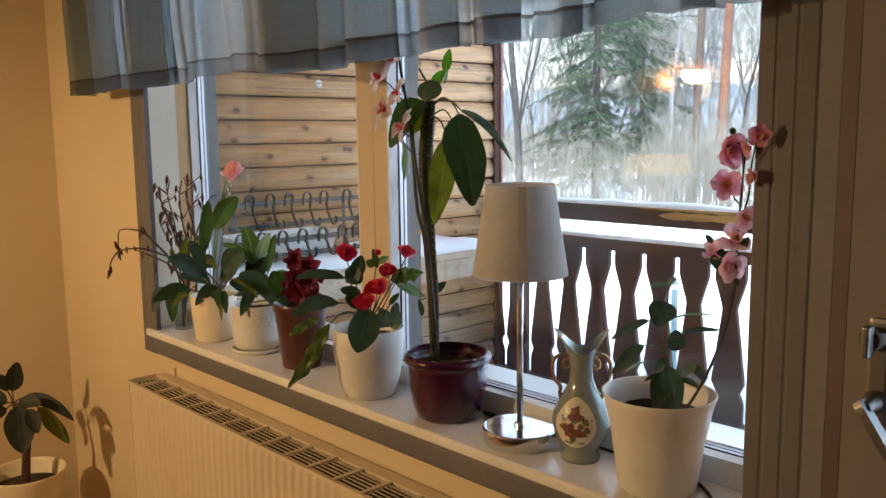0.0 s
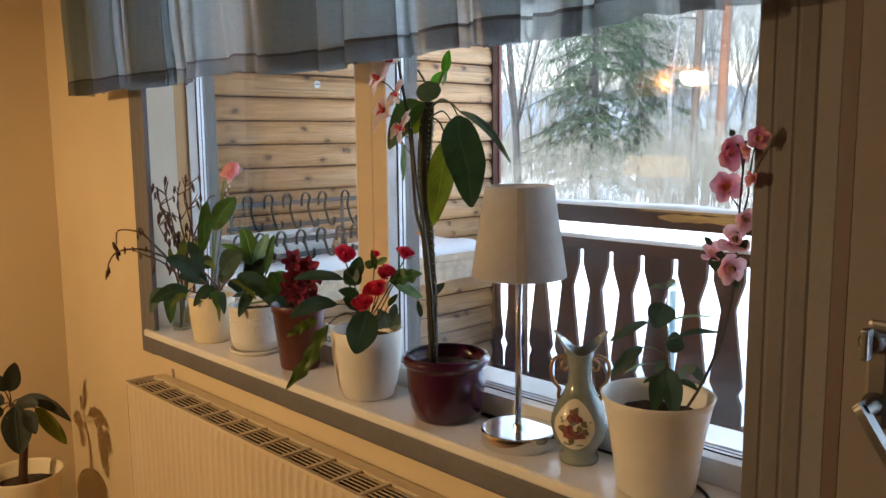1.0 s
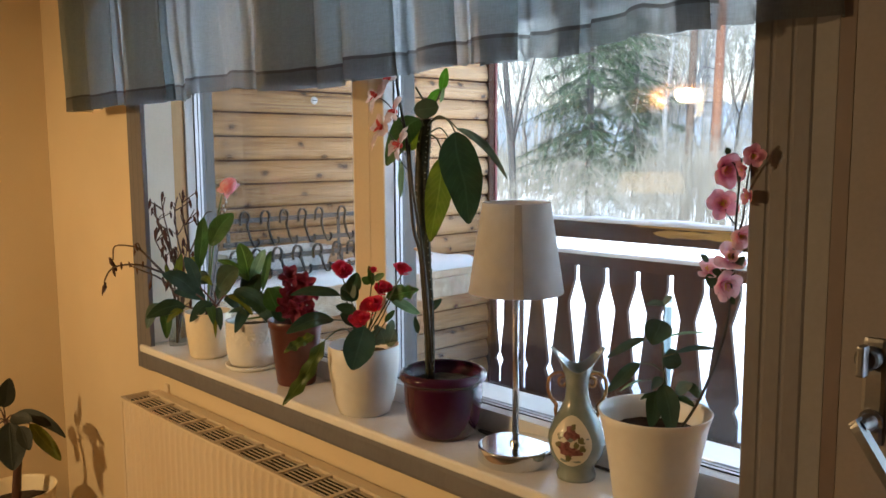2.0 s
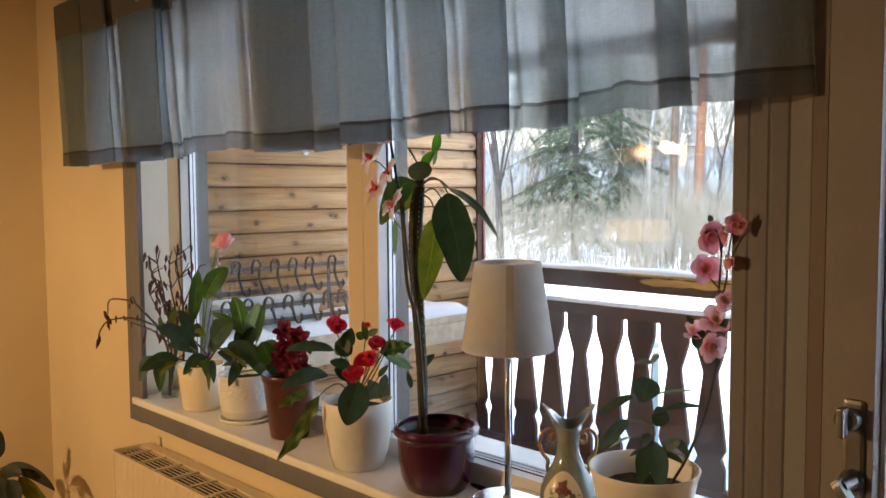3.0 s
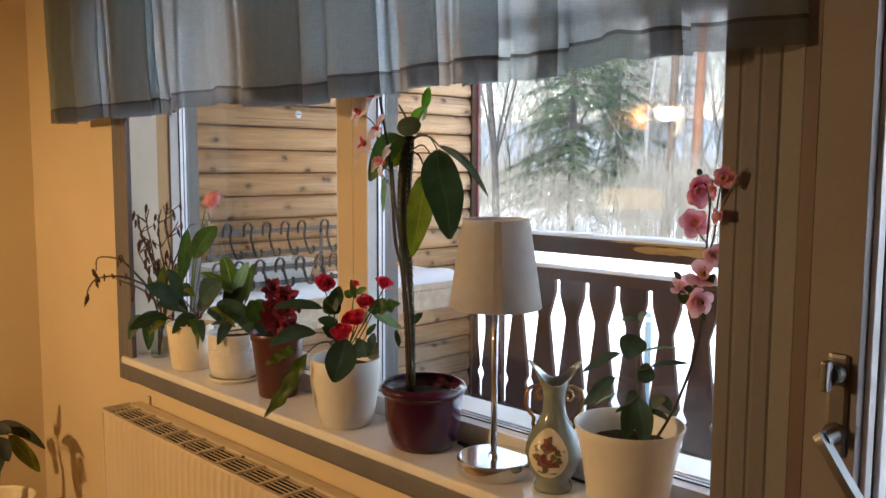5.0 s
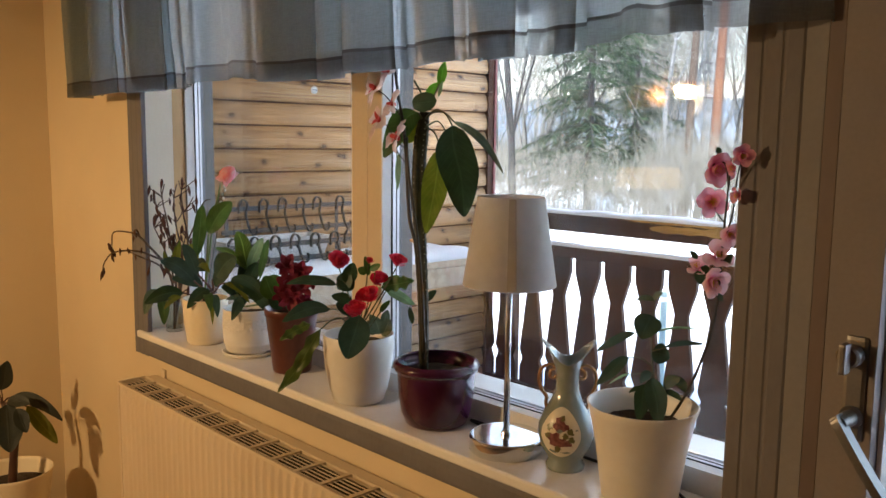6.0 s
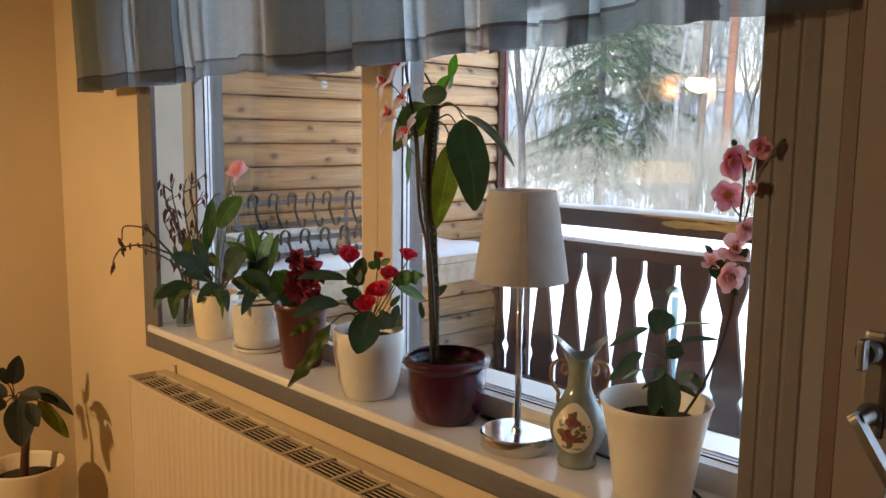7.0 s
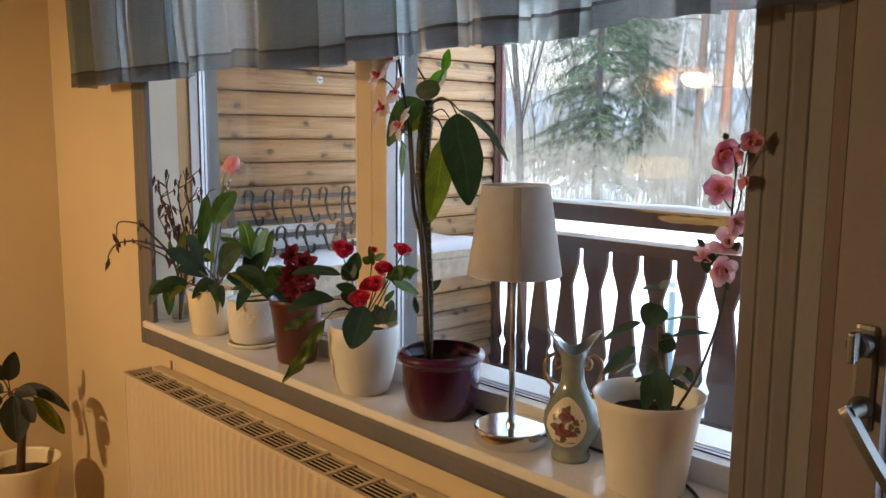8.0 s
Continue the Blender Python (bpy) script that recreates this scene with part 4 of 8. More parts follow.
# pale marker post on the snow
post = thing("marker_post", "pale blue-green plastic post standing in the snow", "post", pose(-3.32, 4.44, LAND - 0.05))
part("shaft", lathe([(0.0, 0.0), (0.0275, 0.0), (0.0275, 0.80), (0.0165, 0.82), (0.0, 0.82)], 16), surface("post_plastic", (0.22, 0.30, 0.30), (0.28, 0.36, 0.36), 6, 0.5, 0.05, 60), post)
part("band", lathe([(0.0280, 0.744), (0.0289, 0.747), (0.0289, 0.776), (0.0280, 0.779)], 16, False), M_FRAMEWHITE, post)

# pale tub beside the bench
tub = thing("plastic_tub", "pale blue-grey plastic tub with a cap of snow", "tub", pose(-2.62, 0.93, DECK + 0.036))
part("body", lathe([(0.09, 0.0), (0.11, 0.0), (0.112, 0.01), (0.135, 0.52), (0.146, 0.53), (0.147, 0.55), (0.14, 0.55), (0.13, 0.53), (0.105, 0.02), (0.0, 0.015)], 40), surface("tub_plastic", (0.42, 0.47, 0.52), (0.5, 0.55, 0.6), 6, 0.4, 0.05, 60), tub, "", True)
bm = lathe([(0.136, 0.535), (0.12, 0.565), (0.08, 0.58), (0.03, 0.588), (0.0, 0.59)], 32, False)
part("snow_top", bm, M_SNOW, tub, "cap of snow", True)

# ---- things on the sill ----
SZ = 0.768


def plain_pot(name, label, profile, mat, x, y, soil_r, soil_z, seg=64):
    p = thing(name, label, "plant pot", pose(x, y, SZ))
    part("body", lathe(profile, seg), mat, p, "", True)
    bm = bmesh.new()
    bmesh.ops.create_circle(bm, cap_ends=True, segments=40, radius=soil_r)
    bmesh.ops.subdivide_edges(bm, edges=bm.edges[:], cuts=2)
    for v in bm.verts:
        v.co.z = soil_z + 0.004 * noise.noise(v.co * 60)
    part("soil", bm, M_SOIL, p, "dark potting soil")
    return p


def shell(outer, wall):
    """Outer profile, rolled over the rim and down inside."""
    r, z = outer[-1]
    inner = [(r - wall * 0.3, z + wall * 0.35), (r - wall, z)] + [(max(0.002, a - wall), b) for a, b in reversed(outer[1:-1])]
    return outer + inner


plain_pot("plant_pot", "plain cream ceramic plant pot", shell([(0.040, 0), (0.050, 0.0), (0.056, 0.006), (0.064, 0.07), (0.068, 0.135)], 0.005), M_POTCREAM, -2.262, 0.062, 0.06, 0.115)
emboss_prof = [(0.05, 0.012), (0.060, 0.012), (0.064, 0.018), (0.0690, 0.034), (0.0705, 0.037), (0.0700, 0.042), (0.0708, 0.046)] + [(0.0715 + 0.0012 * math.sin((z - 0.05) * 40), z) for z in np.arange(0.052, 0.120, 0.0028)] + [(0.0715, 0.124), (0.0745, 0.135)]
embossed_pot = plain_pot("plant_pot", "white glazed pot with embossed leaf band on saucer", shell(emboss_prof, 0.006), M_POTWHITE, -2.052, 0.085, 0.062, 0.118, 192)
for v in embossed_pot.children[0].data.vertices:
    r = math.hypot(v.co.x, v.co.y)
    if r > 0.0685 and 0.07 < v.co.z < 0.122:
        a = math.atan2(v.co.y, v.co.x)
        fade = min(1.0, (v.co.z - 0.07) / 0.012, (0.122 - v.co.z) / 0.008)
        k = 1 + 0.0030 / r * fade * (noise.noise(Vector((a * 9, v.co.z * 260, 1.0))) + 0.6 * noise.noise(Vector((a * 20, v.co.z * 420, 5.0))))
        v.co.x *= k
        v.co.y *= k
part("saucer", lathe([(0.05, 0.0), (0.066, 0.0), (0.074, 0.006), (0.077, 0.014), (0.074, 0.014), (0.066, 0.008), (0.0, 0.006)], 48), M_POTWHITE, embossed_pot, "", True)
plain_pot("plant_pot", "reddish brown plastic plant pot", shell([(0.038, 0), (0.049, 0.0), (0.051, 0.005), (0.068, 0.15), (0.071, 0.152), (0.072, 0.170)], 0.003), M_BROWN, -1.826, 0.08, 0.058, 0.15)
plain_pot("plant_pot", "smooth white rounded plant pot", shell([(0.045, 0), (0.054, 0.0), (0.060, 0.004), (0.070, 0.035), (0.079, 0.085), (0.083, 0.125), (0.083, 0.160)], 0.004), M_POTWHITE, -1.503, 0.052, 0.076, 0.135)
plain_pot("plant_pot", "glossy plum ceramic pot with rolled rim", shell([(0.05, 0), (0.060, 0.0), (0.067, 0.005), (0.077, 0.03), (0.0835, 0.07), (0.085, 0.112), (0.0855, 0.120), (0.092, 0.122), (0.0945, 0.127), (0.0945, 0.133), (0.092, 0.138), (0.087, 0.140)], 0.006), M_PLUM, -1.260, 0.075, 0.079, 0.112)
plain_pot("plant_pot", "matt white flared plant pot", shell([(0.055, 0), (0.062, 0.0), (0.066, 0.003), (0.078, 0.09), (0.090, 0.150), (0.0955, 0.166)], 0.004), M_POTWHITE, -0.742, 0.075, 0.078, 0.128)

lamp = thing("table_lamp", "chrome table lamp with white tapered fabric shade, unlit", "table lamp", pose(-1.048, 0.068, SZ))
part("base", lathe([(0.05, 0.0), (0.072, 0.0), (0.074, 0.003), (0.0742, 0.026), (0.074, 0.028), (0.073, 0.0305), (0.0715, 0.0315), (0.071, 0.0316), (0.070, 0.0316), (0.03, 0.0316), (0.0, 0.0316)], 72), M_CHROME, lamp, "", True)
part("nut", lathe([(0.0, 0.032), (0.011, 0.032), (0.011, 0.037), (0.008, 0.041), (0.0, 0.041)], 24), M_CHROME, lamp)
part("stem", tube([(0, 0, 0.04), (0, 0, 0.40)], 0.0065, 20), M_CHROME, lamp, "", True)
shade = part("shade", lathe([(0.0905, 0.334), (0.092, 0.335), (0.0655, 0.507), (0.064, 0.508), (0.0635, 0.506), (0.0898, 0.336)], 72, False), M_SHADE, lamp, "white fabric shade", True)
bm = bmesh.new()
cols = []
for a in np.linspace(-0.10, 0.10, 5):
    th = radians(-46) + a
    cols.append([bm.verts.new((r * math.cos(th), r * math.sin(th), z)) for r, z in ((0.0923, 0.336), (0.0660, 0.506))])
for a, b in zip(cols, cols[1:]):
    bm.faces.new((a[0], b[0], b[1], a[1]))
part("seam", bm, M_SEAM, shade, "overlapping seam of the shade")
part("socket", lathe([(0.0, 0.40), (0.016, 0.40), (0.016, 0.45), (0.0, 0.45)], 20), M_FRAMEWHITE, lamp)
part("bulb", lathe([(0.0, 0.45), (0.012, 0.452), (0.024, 0.475), (0.026, 0.488), (0.016, 0.503), (0.0, 0.506)], 20), M_POTWHITE, lamp, "", True)
for a in (0, 120, 240):
    part("spoke", tube([(0, 0, 0.452), (0.0640 * math.cos(radians(a)), 0.0640 * math.sin(radians(a)), 0.498)], 0.0015, 6), M_CHROME, lamp)

M_VASE = surface("vase_glaze", (0.17, 0.21, 0.20), (0.27, 0.31, 0.295), 12, 0.15, 0.02, 70, coat=0.7)
M_GOLD = surface("vase_gold", (0.42, 0.24, 0.10), (0.55, 0.33, 0.15), 14, 0.2, 0.02, 90, metal=0.9)
M_CREAM = surface("vase_cream", (0.66, 0.62, 0.52), (0.74, 0.70, 0.6), 20, 0.2, 0.02, 90)
M_PAINT = surface("vase_flower_paint", (0.10, 0.025, 0.03), (0.30, 0.12, 0.11), 180, 0.3, 0.0)
M_PAINTLEAF = surface("vase_leaf_paint", (0.10, 0.10, 0.04), (0.17, 0.16, 0.07), 60, 0.3, 0.0)


def amphora(x, y):
    v = thing("porcelain_vase", "grey-green porcelain vase with gold handles and rose medallion", "vase", pose(x, y, SZ) @ Matrix.Diagonal((1.09, 1.09, 1, 1)))
    prof = [(0.026, 0.0), (0.033, 0.0), (0.034, 0.008), (0.029, 0.018), (0.034, 0.028), (0.044, 0.045), (0.0490, 0.070), (0.0475, 0.088), (0.038, 0.112), (0.027, 0.132), (0.0205, 0.150), (0.019, 0.170),
            (0.021, 0.190), (0.028, 0.206), (0.037, 0.219), (0.043, 0.226), (0.041, 0.2265), (0.034, 0.217), (0.025, 0.204), (0.0185, 0.190), (0.0165, 0.17)]
    bm = lathe(prof, 56)
    for w in bm.verts:
        k = max(0.0, (w.co.z - 0.185) / 0.04)
        if k > 0:
            th = math.atan2(w.co.y, w.co.x) - radians(40)
            c = math.cos(2 * th)
            s = 1 - 0.06 * k + 0.14 * k * c
            w.co.x *= s
            w.co.y *= s
            w.co.z += 0.019 * k * (c + 0.05)
    body = part("body", bm, M_VASE, v, "", True)
    for s in (1, -1):
        d = Vector((math.cos(radians(40)), math.sin(radians(40)), 0)) * s
        path = [(0.019, 0.178), (0.024, 0.172), (0.030, 0.176), (0.029, 0.187), (0.020, 0.192), (0.030, 0.199), (0.045, 0.190), (0.049, 0.170), (0.044, 0.150), (0.035, 0.137), (0.036, 0.125), (0.034, 0.114)]
        part("handle", tube(spline([d * r + Vector((0, 0, z)) for r, z in path], 6), 0.0033, 10), M_GOLD, v, "worn gold handle", True)

    def on_body(u, w):
        """A point of the body at (angle in degrees, height), just off the glaze."""
        rr = [(a, b) for a, b in prof[:12]]
        for (r0, z0), (r1, z1) in zip(rr, rr[1:]):
            if z0 <= w <= z1 and z1 > z0:
                r = r0 + (r1 - r0) * (w - z0) / (z1 - z0)
                break
        return Vector((math.cos(radians(u)), math.sin(radians(u)), 0)) * (r + off) + Vector((0, 0, w))
    off = 0.0007
    face = -66
    bm = bmesh.new()
    mid = bm.verts.new(on_body(face, 0.076))
    rings = []
    for f in (0.35, 0.7, 1.0):
        rings.append([bm.verts.new(on_body(face + 44 * f * math.cos(a), 0.078 + 0.049 * f * math.sin(a) * (1.0 if math.sin(a) > 0 else 0.9))) for a in np.linspace(0, 2 * math.pi, 36, endpoint=False)])
    for i in range(36):
        bm.faces.new((mid, rings[0][i], rings[0][(i + 1) % 36]))
        for a, b in zip(rings, rings[1:]):
            bm.faces.new((a[i], b[i], b[(i + 1) % 36], a[(i + 1) % 36]))
    med = part("medallion", bm, M_CREAM, v, "cream oval with painted roses", True)
    off = 0.0012
    rnd = random.Random(5)
    for (du, w, s, mat) in ((-2, 0.098, 1.0, M_PAINT), (10, 0.094, 0.8, M_PAINT), (-10, 0.070, 1.15, M_PAINT), (2, 0.066, 1.0, M_PAINT), (14, 0.064, 0.9, M_PAINT), (-22, 0.092, 0.6, M_PAINTLEAF), (22, 0.085, 0.6, M_PAINTLEAF),
                            (-24, 0.075, 0.6, M_PAINTLEAF), (24, 0.071, 0.55, M_PAINTLEAF), (-4, 0.052, 0.6, M_PAINTLEAF), (6, 0.108, 0.5, M_PAINTLEAF), (12, 0.078, 0.5, M_PAINTLEAF)):
        bm = bmesh.new()
        c = bm.verts.new(on_body(face + du, w))
        ringv = []
        for k in range(14):
            a = 2 * math.pi * k / 14
            q = s * (0.72 + 0.75 * rnd.random())
            ringv.append(bm.verts.new(on_body(face + du + 10.5 * q * math.cos(a), w + 0.0092 * q * math.sin(a))))
        for k in range(14):
            bm.faces.new((c, ringv[k], ringv[(k + 1) % 14]))
        part("painted_rose" if mat is M_PAINT else "painted_leaf", bm, mat, med)
    return v


amphora(-0.911, 0.083)

glass_vase = thing("glass_vase", "small clear glass bottle vase with dried stems", "vase", pose(-2.463, 0.06, SZ))
part("glass", lathe([(0.02, 0.0), (0.027, 0.001), (0.028, 0.006), (0.027, 0.06), (0.022, 0.09), (0.017, 0.105), (0.021, 0.118), (0.0195, 0.118), (0.0155, 0.105), (0.0205, 0.088), (0.0255, 0.06), (0.026, 0.012), (0.0, 0.009)], 40), M_VASEGLASS, glass_vase, "", True)

cable = thing("lamp_cable", "black lamp cable lying on the sill along the window frame", "cable")
part("wire", tube(spline([(-1.11, 0.11, SZ + 0.004), (-1.17, 0.125, SZ + 0.004), (-1.21, 0.135, SZ + 0.004), (-1.15, 0.138, SZ + 0.004), (-1.0, 0.142, SZ + 0.004), (-0.86, 0.141, SZ + 0.004), (-0.74, 0.142, SZ + 0.004), (-0.66, 0.10, SZ + 0.004), (-0.61, 0.03, SZ + 0.004), (-0.575, -0.01, SZ + 0.004)], 8), 0.003, 8), M_CABLE, cable, "", True)

# ---- floor plant ----
floor_pot = thing("floor_plant_pot", "cream plastic plant pot on a stool in the corner", "plant pot", pose(-3.063, -0.27, -0.03))
part("body", lathe(shell([(0.075, 0), (0.091, 0.0), (0.097, 0.006), (0.127, 0.231), (0.131, 0.242)], 0.004), 56), M_POTCREAM, floor_pot, "", True)
bm = bmesh.new()
bmesh.ops.create_circle(bm, cap_ends=True, segments=40, radius=0.117)
bmesh.ops.translate(bm, verts=bm.verts, vec=(0, 0, 0.186))
part("soil", bm, M_SOIL, floor_pot)

stool = thing("plant_stool", "low dark wooden stool under the corner plant", "stool", pose(-3.063, -0.27, FZ))
part("seat", lathe([(0.0, 0.106), (0.13, 0.106), (0.14, 0.11), (0.14, 0.125), (0.135, 0.1297), (0.0, 0.1297)], 32), M_FLOOR, stool)
for a in (45, 135, 225, 315):
    c, d = math.cos(radians(a)), math.sin(radians(a))
    part("leg", tube([(0.12 * c, 0.12 * d, 0.0), (0.09 * c, 0.09 * d, 0.1055)], 0.013, 10), M_FLOOR, stool)

# ---- the lit room lamps that are mirrored in the window ----
M_BULB = glow("bulb_glow", (1.0, 0.80, 0.50), 3.0)
M_AMBER = glow("amber_glass", (1.0, 0.47, 0.10), 0.20, 0.12)
M_LITRIM = glow("lit_glass_rim", (1.0, 0.66, 0.28), 2.2)
M_LITSHADE = glow("lit_fabric", (1.0, 0.60, 0.17), 0.30)
M_HOOD = surface("amber_hood", (0.62, 0.40, 0.16), (0.72, 0.48, 0.21), 8, 0.6, 0.05, 200, translucent=0.25)
M_BRASS = surface("brass", (0.30, 0.19, 0.07), (0.42, 0.28, 0.11), 12, 0.3, 0.03, 90, metal=0.9)


def hanging_lamp():
    """Three amber glass bells on arms; the middle one is tipped so that its bulb is bare."""
    p = thing("hanging_lamp", "lit brass hanging lamp with three amber glass bells", "hanging lamp", pose(*BULB))
    part("cord", tube([(0, 0, 0.24), (0, 0, CEIL - BULB.z)], 0.004, 8), M_CABLE, p)
    part("hub", lathe([(0.0, 0.15), (0.018, 0.155), (0.026, 0.18), (0.02, 0.22), (0.008, 0.245), (0.0, 0.246)], 24), M_BRASS, p, "", True)
    bell = [(0.022, 0.085), (0.05, 0.075), (0.08, 0.045), (0.098, 0.0), (0.103, -0.05), (0.100, -0.05), (0.095, 0.0), (0.077, 0.042), (0.048, 0.071), (0.022, 0.081)]
    for dx, dz in ((-0.215, -0.035), (0.225, 0.0)):
        part("arm", tube(spline([(0.02 * dx, 0, 0.18), (dx * 0.6, 0, 0.21), (dx, 0, 0.17), (dx, 0, dz + 0.082)], 6), 0.005, 8), M_BRASS, p, "", True)
        part("bell", lathe(bell, 40, False), M_AMBER, p, "glowing amber glass bell", True).matrix_local = pose(dx, 0, dz)
    part("bulb", lathe([(0.0, -0.048), (0.022, -0.042), (0.036, -0.015), (0.032, 0.012), (0.018, 0.04), (0.0, 0.05)], 24), M_BULB, p, "glowing bulb", True).matrix_local = pose(0, -0.085, 0.0)
    part("hood", lathe([(0.16, 0.008), (0.07, 0.15), (0.068, 0.15), (0.158, 0.008)], 40, False), M_HOOD, p, "dark amber hood over the bulb", True)
    part("socket", lathe([(0.0, 0.052), (0.019, 0.052), (0.02, 0.1), (0.012, 0.15), (0.0, 0.151)], 20), M_BRASS, p, "", True).matrix_local = pose(0, -0.085, 0.0)
    part("bell_rim", tube(spline([(0.045, -0.02, 0.0), (0.068, -0.02, -0.035), (0.07, -0.02, -0.085), (0.05, -0.02, -0.125)], 6), [0.004 + 0.007 * math.sin(math.pi * i / 18) for i in range(19)], 8), M_LITRIM, p, "bright lit edge of the tipped bell", True)


hanging_lamp()
floor_lamp = thing("floor_lamp", "lit floor lamp with wide yellow fabric shade", "floor lamp", pose(-2.705, -2.8, FZ))
part("base", lathe([(0.0, 0.0), (0.13, 0.0), (0.135, 0.01), (0.12, 0.022), (0.0, 0.026)], 32), M_BRASS, floor_lamp, "", True)
part("pole", tube([(0, 0, 0.02), (0, 0, 1.36)], 0.011, 12), M_BRASS, floor_lamp, "", True)
part("shade", lathe([(0.19, 1.29), (0.178, 1.405), (0.176, 1.405), (0.188, 1.29)], 48, False), M_LITSHADE, floor_lamp, "glowing yellow shade", True)

# ---- plants ----
def leaf_mat(name, dark, light, vein=0.25, trans=0.3, rough=0.35):
    """Leaf blade: mottled colour, paler midrib and side veins in the blade's own coordinates, light shining through."""
    m, n, l, p = nodes_of(name)
    uv = n.new("ShaderNodeUVMap")
    sep = n.new("ShaderNodeSeparateXYZ")
    l.new(uv.outputs[0], sep.inputs[0])
    co = n.new("ShaderNodeTexCoord")
    no = n.new("ShaderNodeTexNoise")
    no.inputs["Scale"].default_value = 35
    no.inputs["Detail"].default_value = 4
    l.new(co.outputs["Object"], no.inputs["Vector"])
    ramp = n.new("ShaderNodeValToRGB")
    ramp.color_ramp.elements[0].position, ramp.color_ramp.elements[1].position = 0.3, 0.72
    ramp.color_ramp.elements[0].color, ramp.color_ramp.elements[1].color = (*dark, 1), (*light, 1)
    l.new(no.outputs["Fac"], ramp.inputs["Fac"])
    # distance from the midrib
    a = n.new("ShaderNodeMath"); a.operation = "SUBTRACT"; a.inputs[1].default_value = 0.5
    l.new(sep.outputs["X"], a.inputs[0])
    b = n.new("ShaderNodeMath"); b.operation = "ABSOLUTE"
    l.new(a.outputs[0], b.inputs[0])
    rib = n.new("ShaderNodeMapRange")
    rib.inputs["From Min"].default_value, rib.inputs["From Max"].default_value = 0.012, 0.045
    rib.inputs["To Min"].default_value, rib.inputs["To Max"].default_value = 1.0, 0.0
    l.new(b.outputs[0], rib.inputs["Value"])
    # slanting side veins
    c = n.new("ShaderNodeMath"); c.operation = "MULTIPLY_ADD"; c.inputs[1].default_value = -0.45
    l.new(b.outputs[0], c.inputs[0])
    l.new(sep.outputs["Y"], c.inputs[2])
    d = n.new("ShaderNodeMath"); d.operation = "MULTIPLY"; d.inputs[1].default_value = 70
    l.new(c.outputs[0], d.inputs[0])
    e = n.new("ShaderNodeMath"); e.operation = "SINE"
    l.new(d.outputs[0], e.inputs[0])
    side = n.new("ShaderNodeMapRange")
    side.inputs["From Min"].default_value, side.inputs["From Max"].default_value = 0.8, 1.0
    side.inputs["To Max"].default_value = 0.5
    l.new(e.outputs[0], side.inputs["Value"])
    mx = n.new("ShaderNodeMath"); mx.operation = "MAXIMUM"
    l.new(rib.outputs[0], mx.inputs[0])
    l.new(side.outputs[0], mx.inputs[1])
    mul = n.new("ShaderNodeMath"); mul.operation = "MULTIPLY"; mul.inputs[1].default_value = vein
    l.new(mx.outputs[0], mul.inputs[0])
    mixc = n.new("ShaderNodeMixRGB")
    mixc.inputs["Color2"].default_value = (*[min(1, x * 2.2 + 0.04) for x in light], 1)
    l.new(mul.outputs[0], mixc.inputs["Fac"])
    l.new(ramp.outputs[0], mixc.inputs["Color1"])
    l.new(mixc.outputs[0], p.inputs["Base Color"])
    p.inputs["Roughness"].default_value = rough
    p.inputs["Specular IOR Level"].default_value = 0.55
    bp = n.new("ShaderNodeBump")
    bp.inputs["Strength"].default_value = 0.25
    bp.inputs["Distance"].default_value = 0.002
    l.new(mx.outputs[0], bp.inputs["Height"])
    l.new(bp.outputs[0], p.inputs["Normal"])
    tr = n.new("ShaderNodeBsdfTranslucent")
    sat = n.new("ShaderNodeHueSaturation")
    sat.inputs["Value"].default_value = 1.6
    sat.inputs["Saturation"].default_value = 1.1
    l.new(mixc.outputs[0], sat.inputs["Color"])
    l.new(sat.outputs[0], tr.inputs["Color"])
    mix = n.new("ShaderNodeMixShader")
    mix.inputs["Fac"].default_value = trans
    l.new(p.outputs[0], mix.inputs[1])
    l.new(tr.outputs[0], mix.inputs[2])
    l.new(mix.outputs[0], n["Material Output"].inputs["Surface"])
    return m


M_LEAF = leaf_mat("leaf_green", (0.030, 0.072, 0.015), (0.062, 0.125, 0.028))
M_LEAFDARK = leaf_mat("leaf_dark", (0.012, 0.034, 0.015), (0.026, 0.060, 0.024), 0.18, 0.15, 0.3)
M_LEAFYELLOW = leaf_mat("leaf_yellowing", (0.085, 0.105, 0.012), (0.15, 0.16, 0.02), 0.2, 0.45, 0.4)
M_LEAFBRIGHT = leaf_mat("leaf_young", (0.07, 0.17, 0.02), (0.12, 0.26, 0.035), 0.3, 0.5, 0.35)
M_LEAFPALE = leaf_mat("leaf_pale", (0.13, 0.22, 0.11), (0.22, 0.32, 0.18), 0.3, 0.35, 0.4)
M_LEAFGREY = leaf_mat("leaf_greygreen", (0.07, 0.11, 0.07), (0.13, 0.18, 0.12), 0.25, 0.2, 0.5)
M_LEAFSTRAP = leaf_mat("leaf_cactus", (0.06, 0.095, 0.015), (0.11, 0.15, 0.028), 0.2, 0.25, 0.4)
M_LEAFSTRIPE = leaf_mat("leaf_striped", (0.04, 0.095, 0.018), (0.10, 0.17, 0.03), 0.9, 0.3, 0.35)
M_LEAFBLUE = leaf_mat("leaf_bluegreen", (0.016, 0.046, 0.030), (0.036, 0.080, 0.050), 0.15, 0.12, 0.45)
# Near-black: the shade on the corner plant's leaves is put into this colour.
M_LEAFSHADED = leaf_mat("leaf_shaded", (0.006, 0.010, 0.004), (0.012, 0.017, 0.006), 0.10, 0.04, 0.55)
M_PETIOLE = surface("red_petiole", (0.045, 0.018, 0.012), (0.09, 0.04, 0.024), 40, 0.5, 0.1, 150)
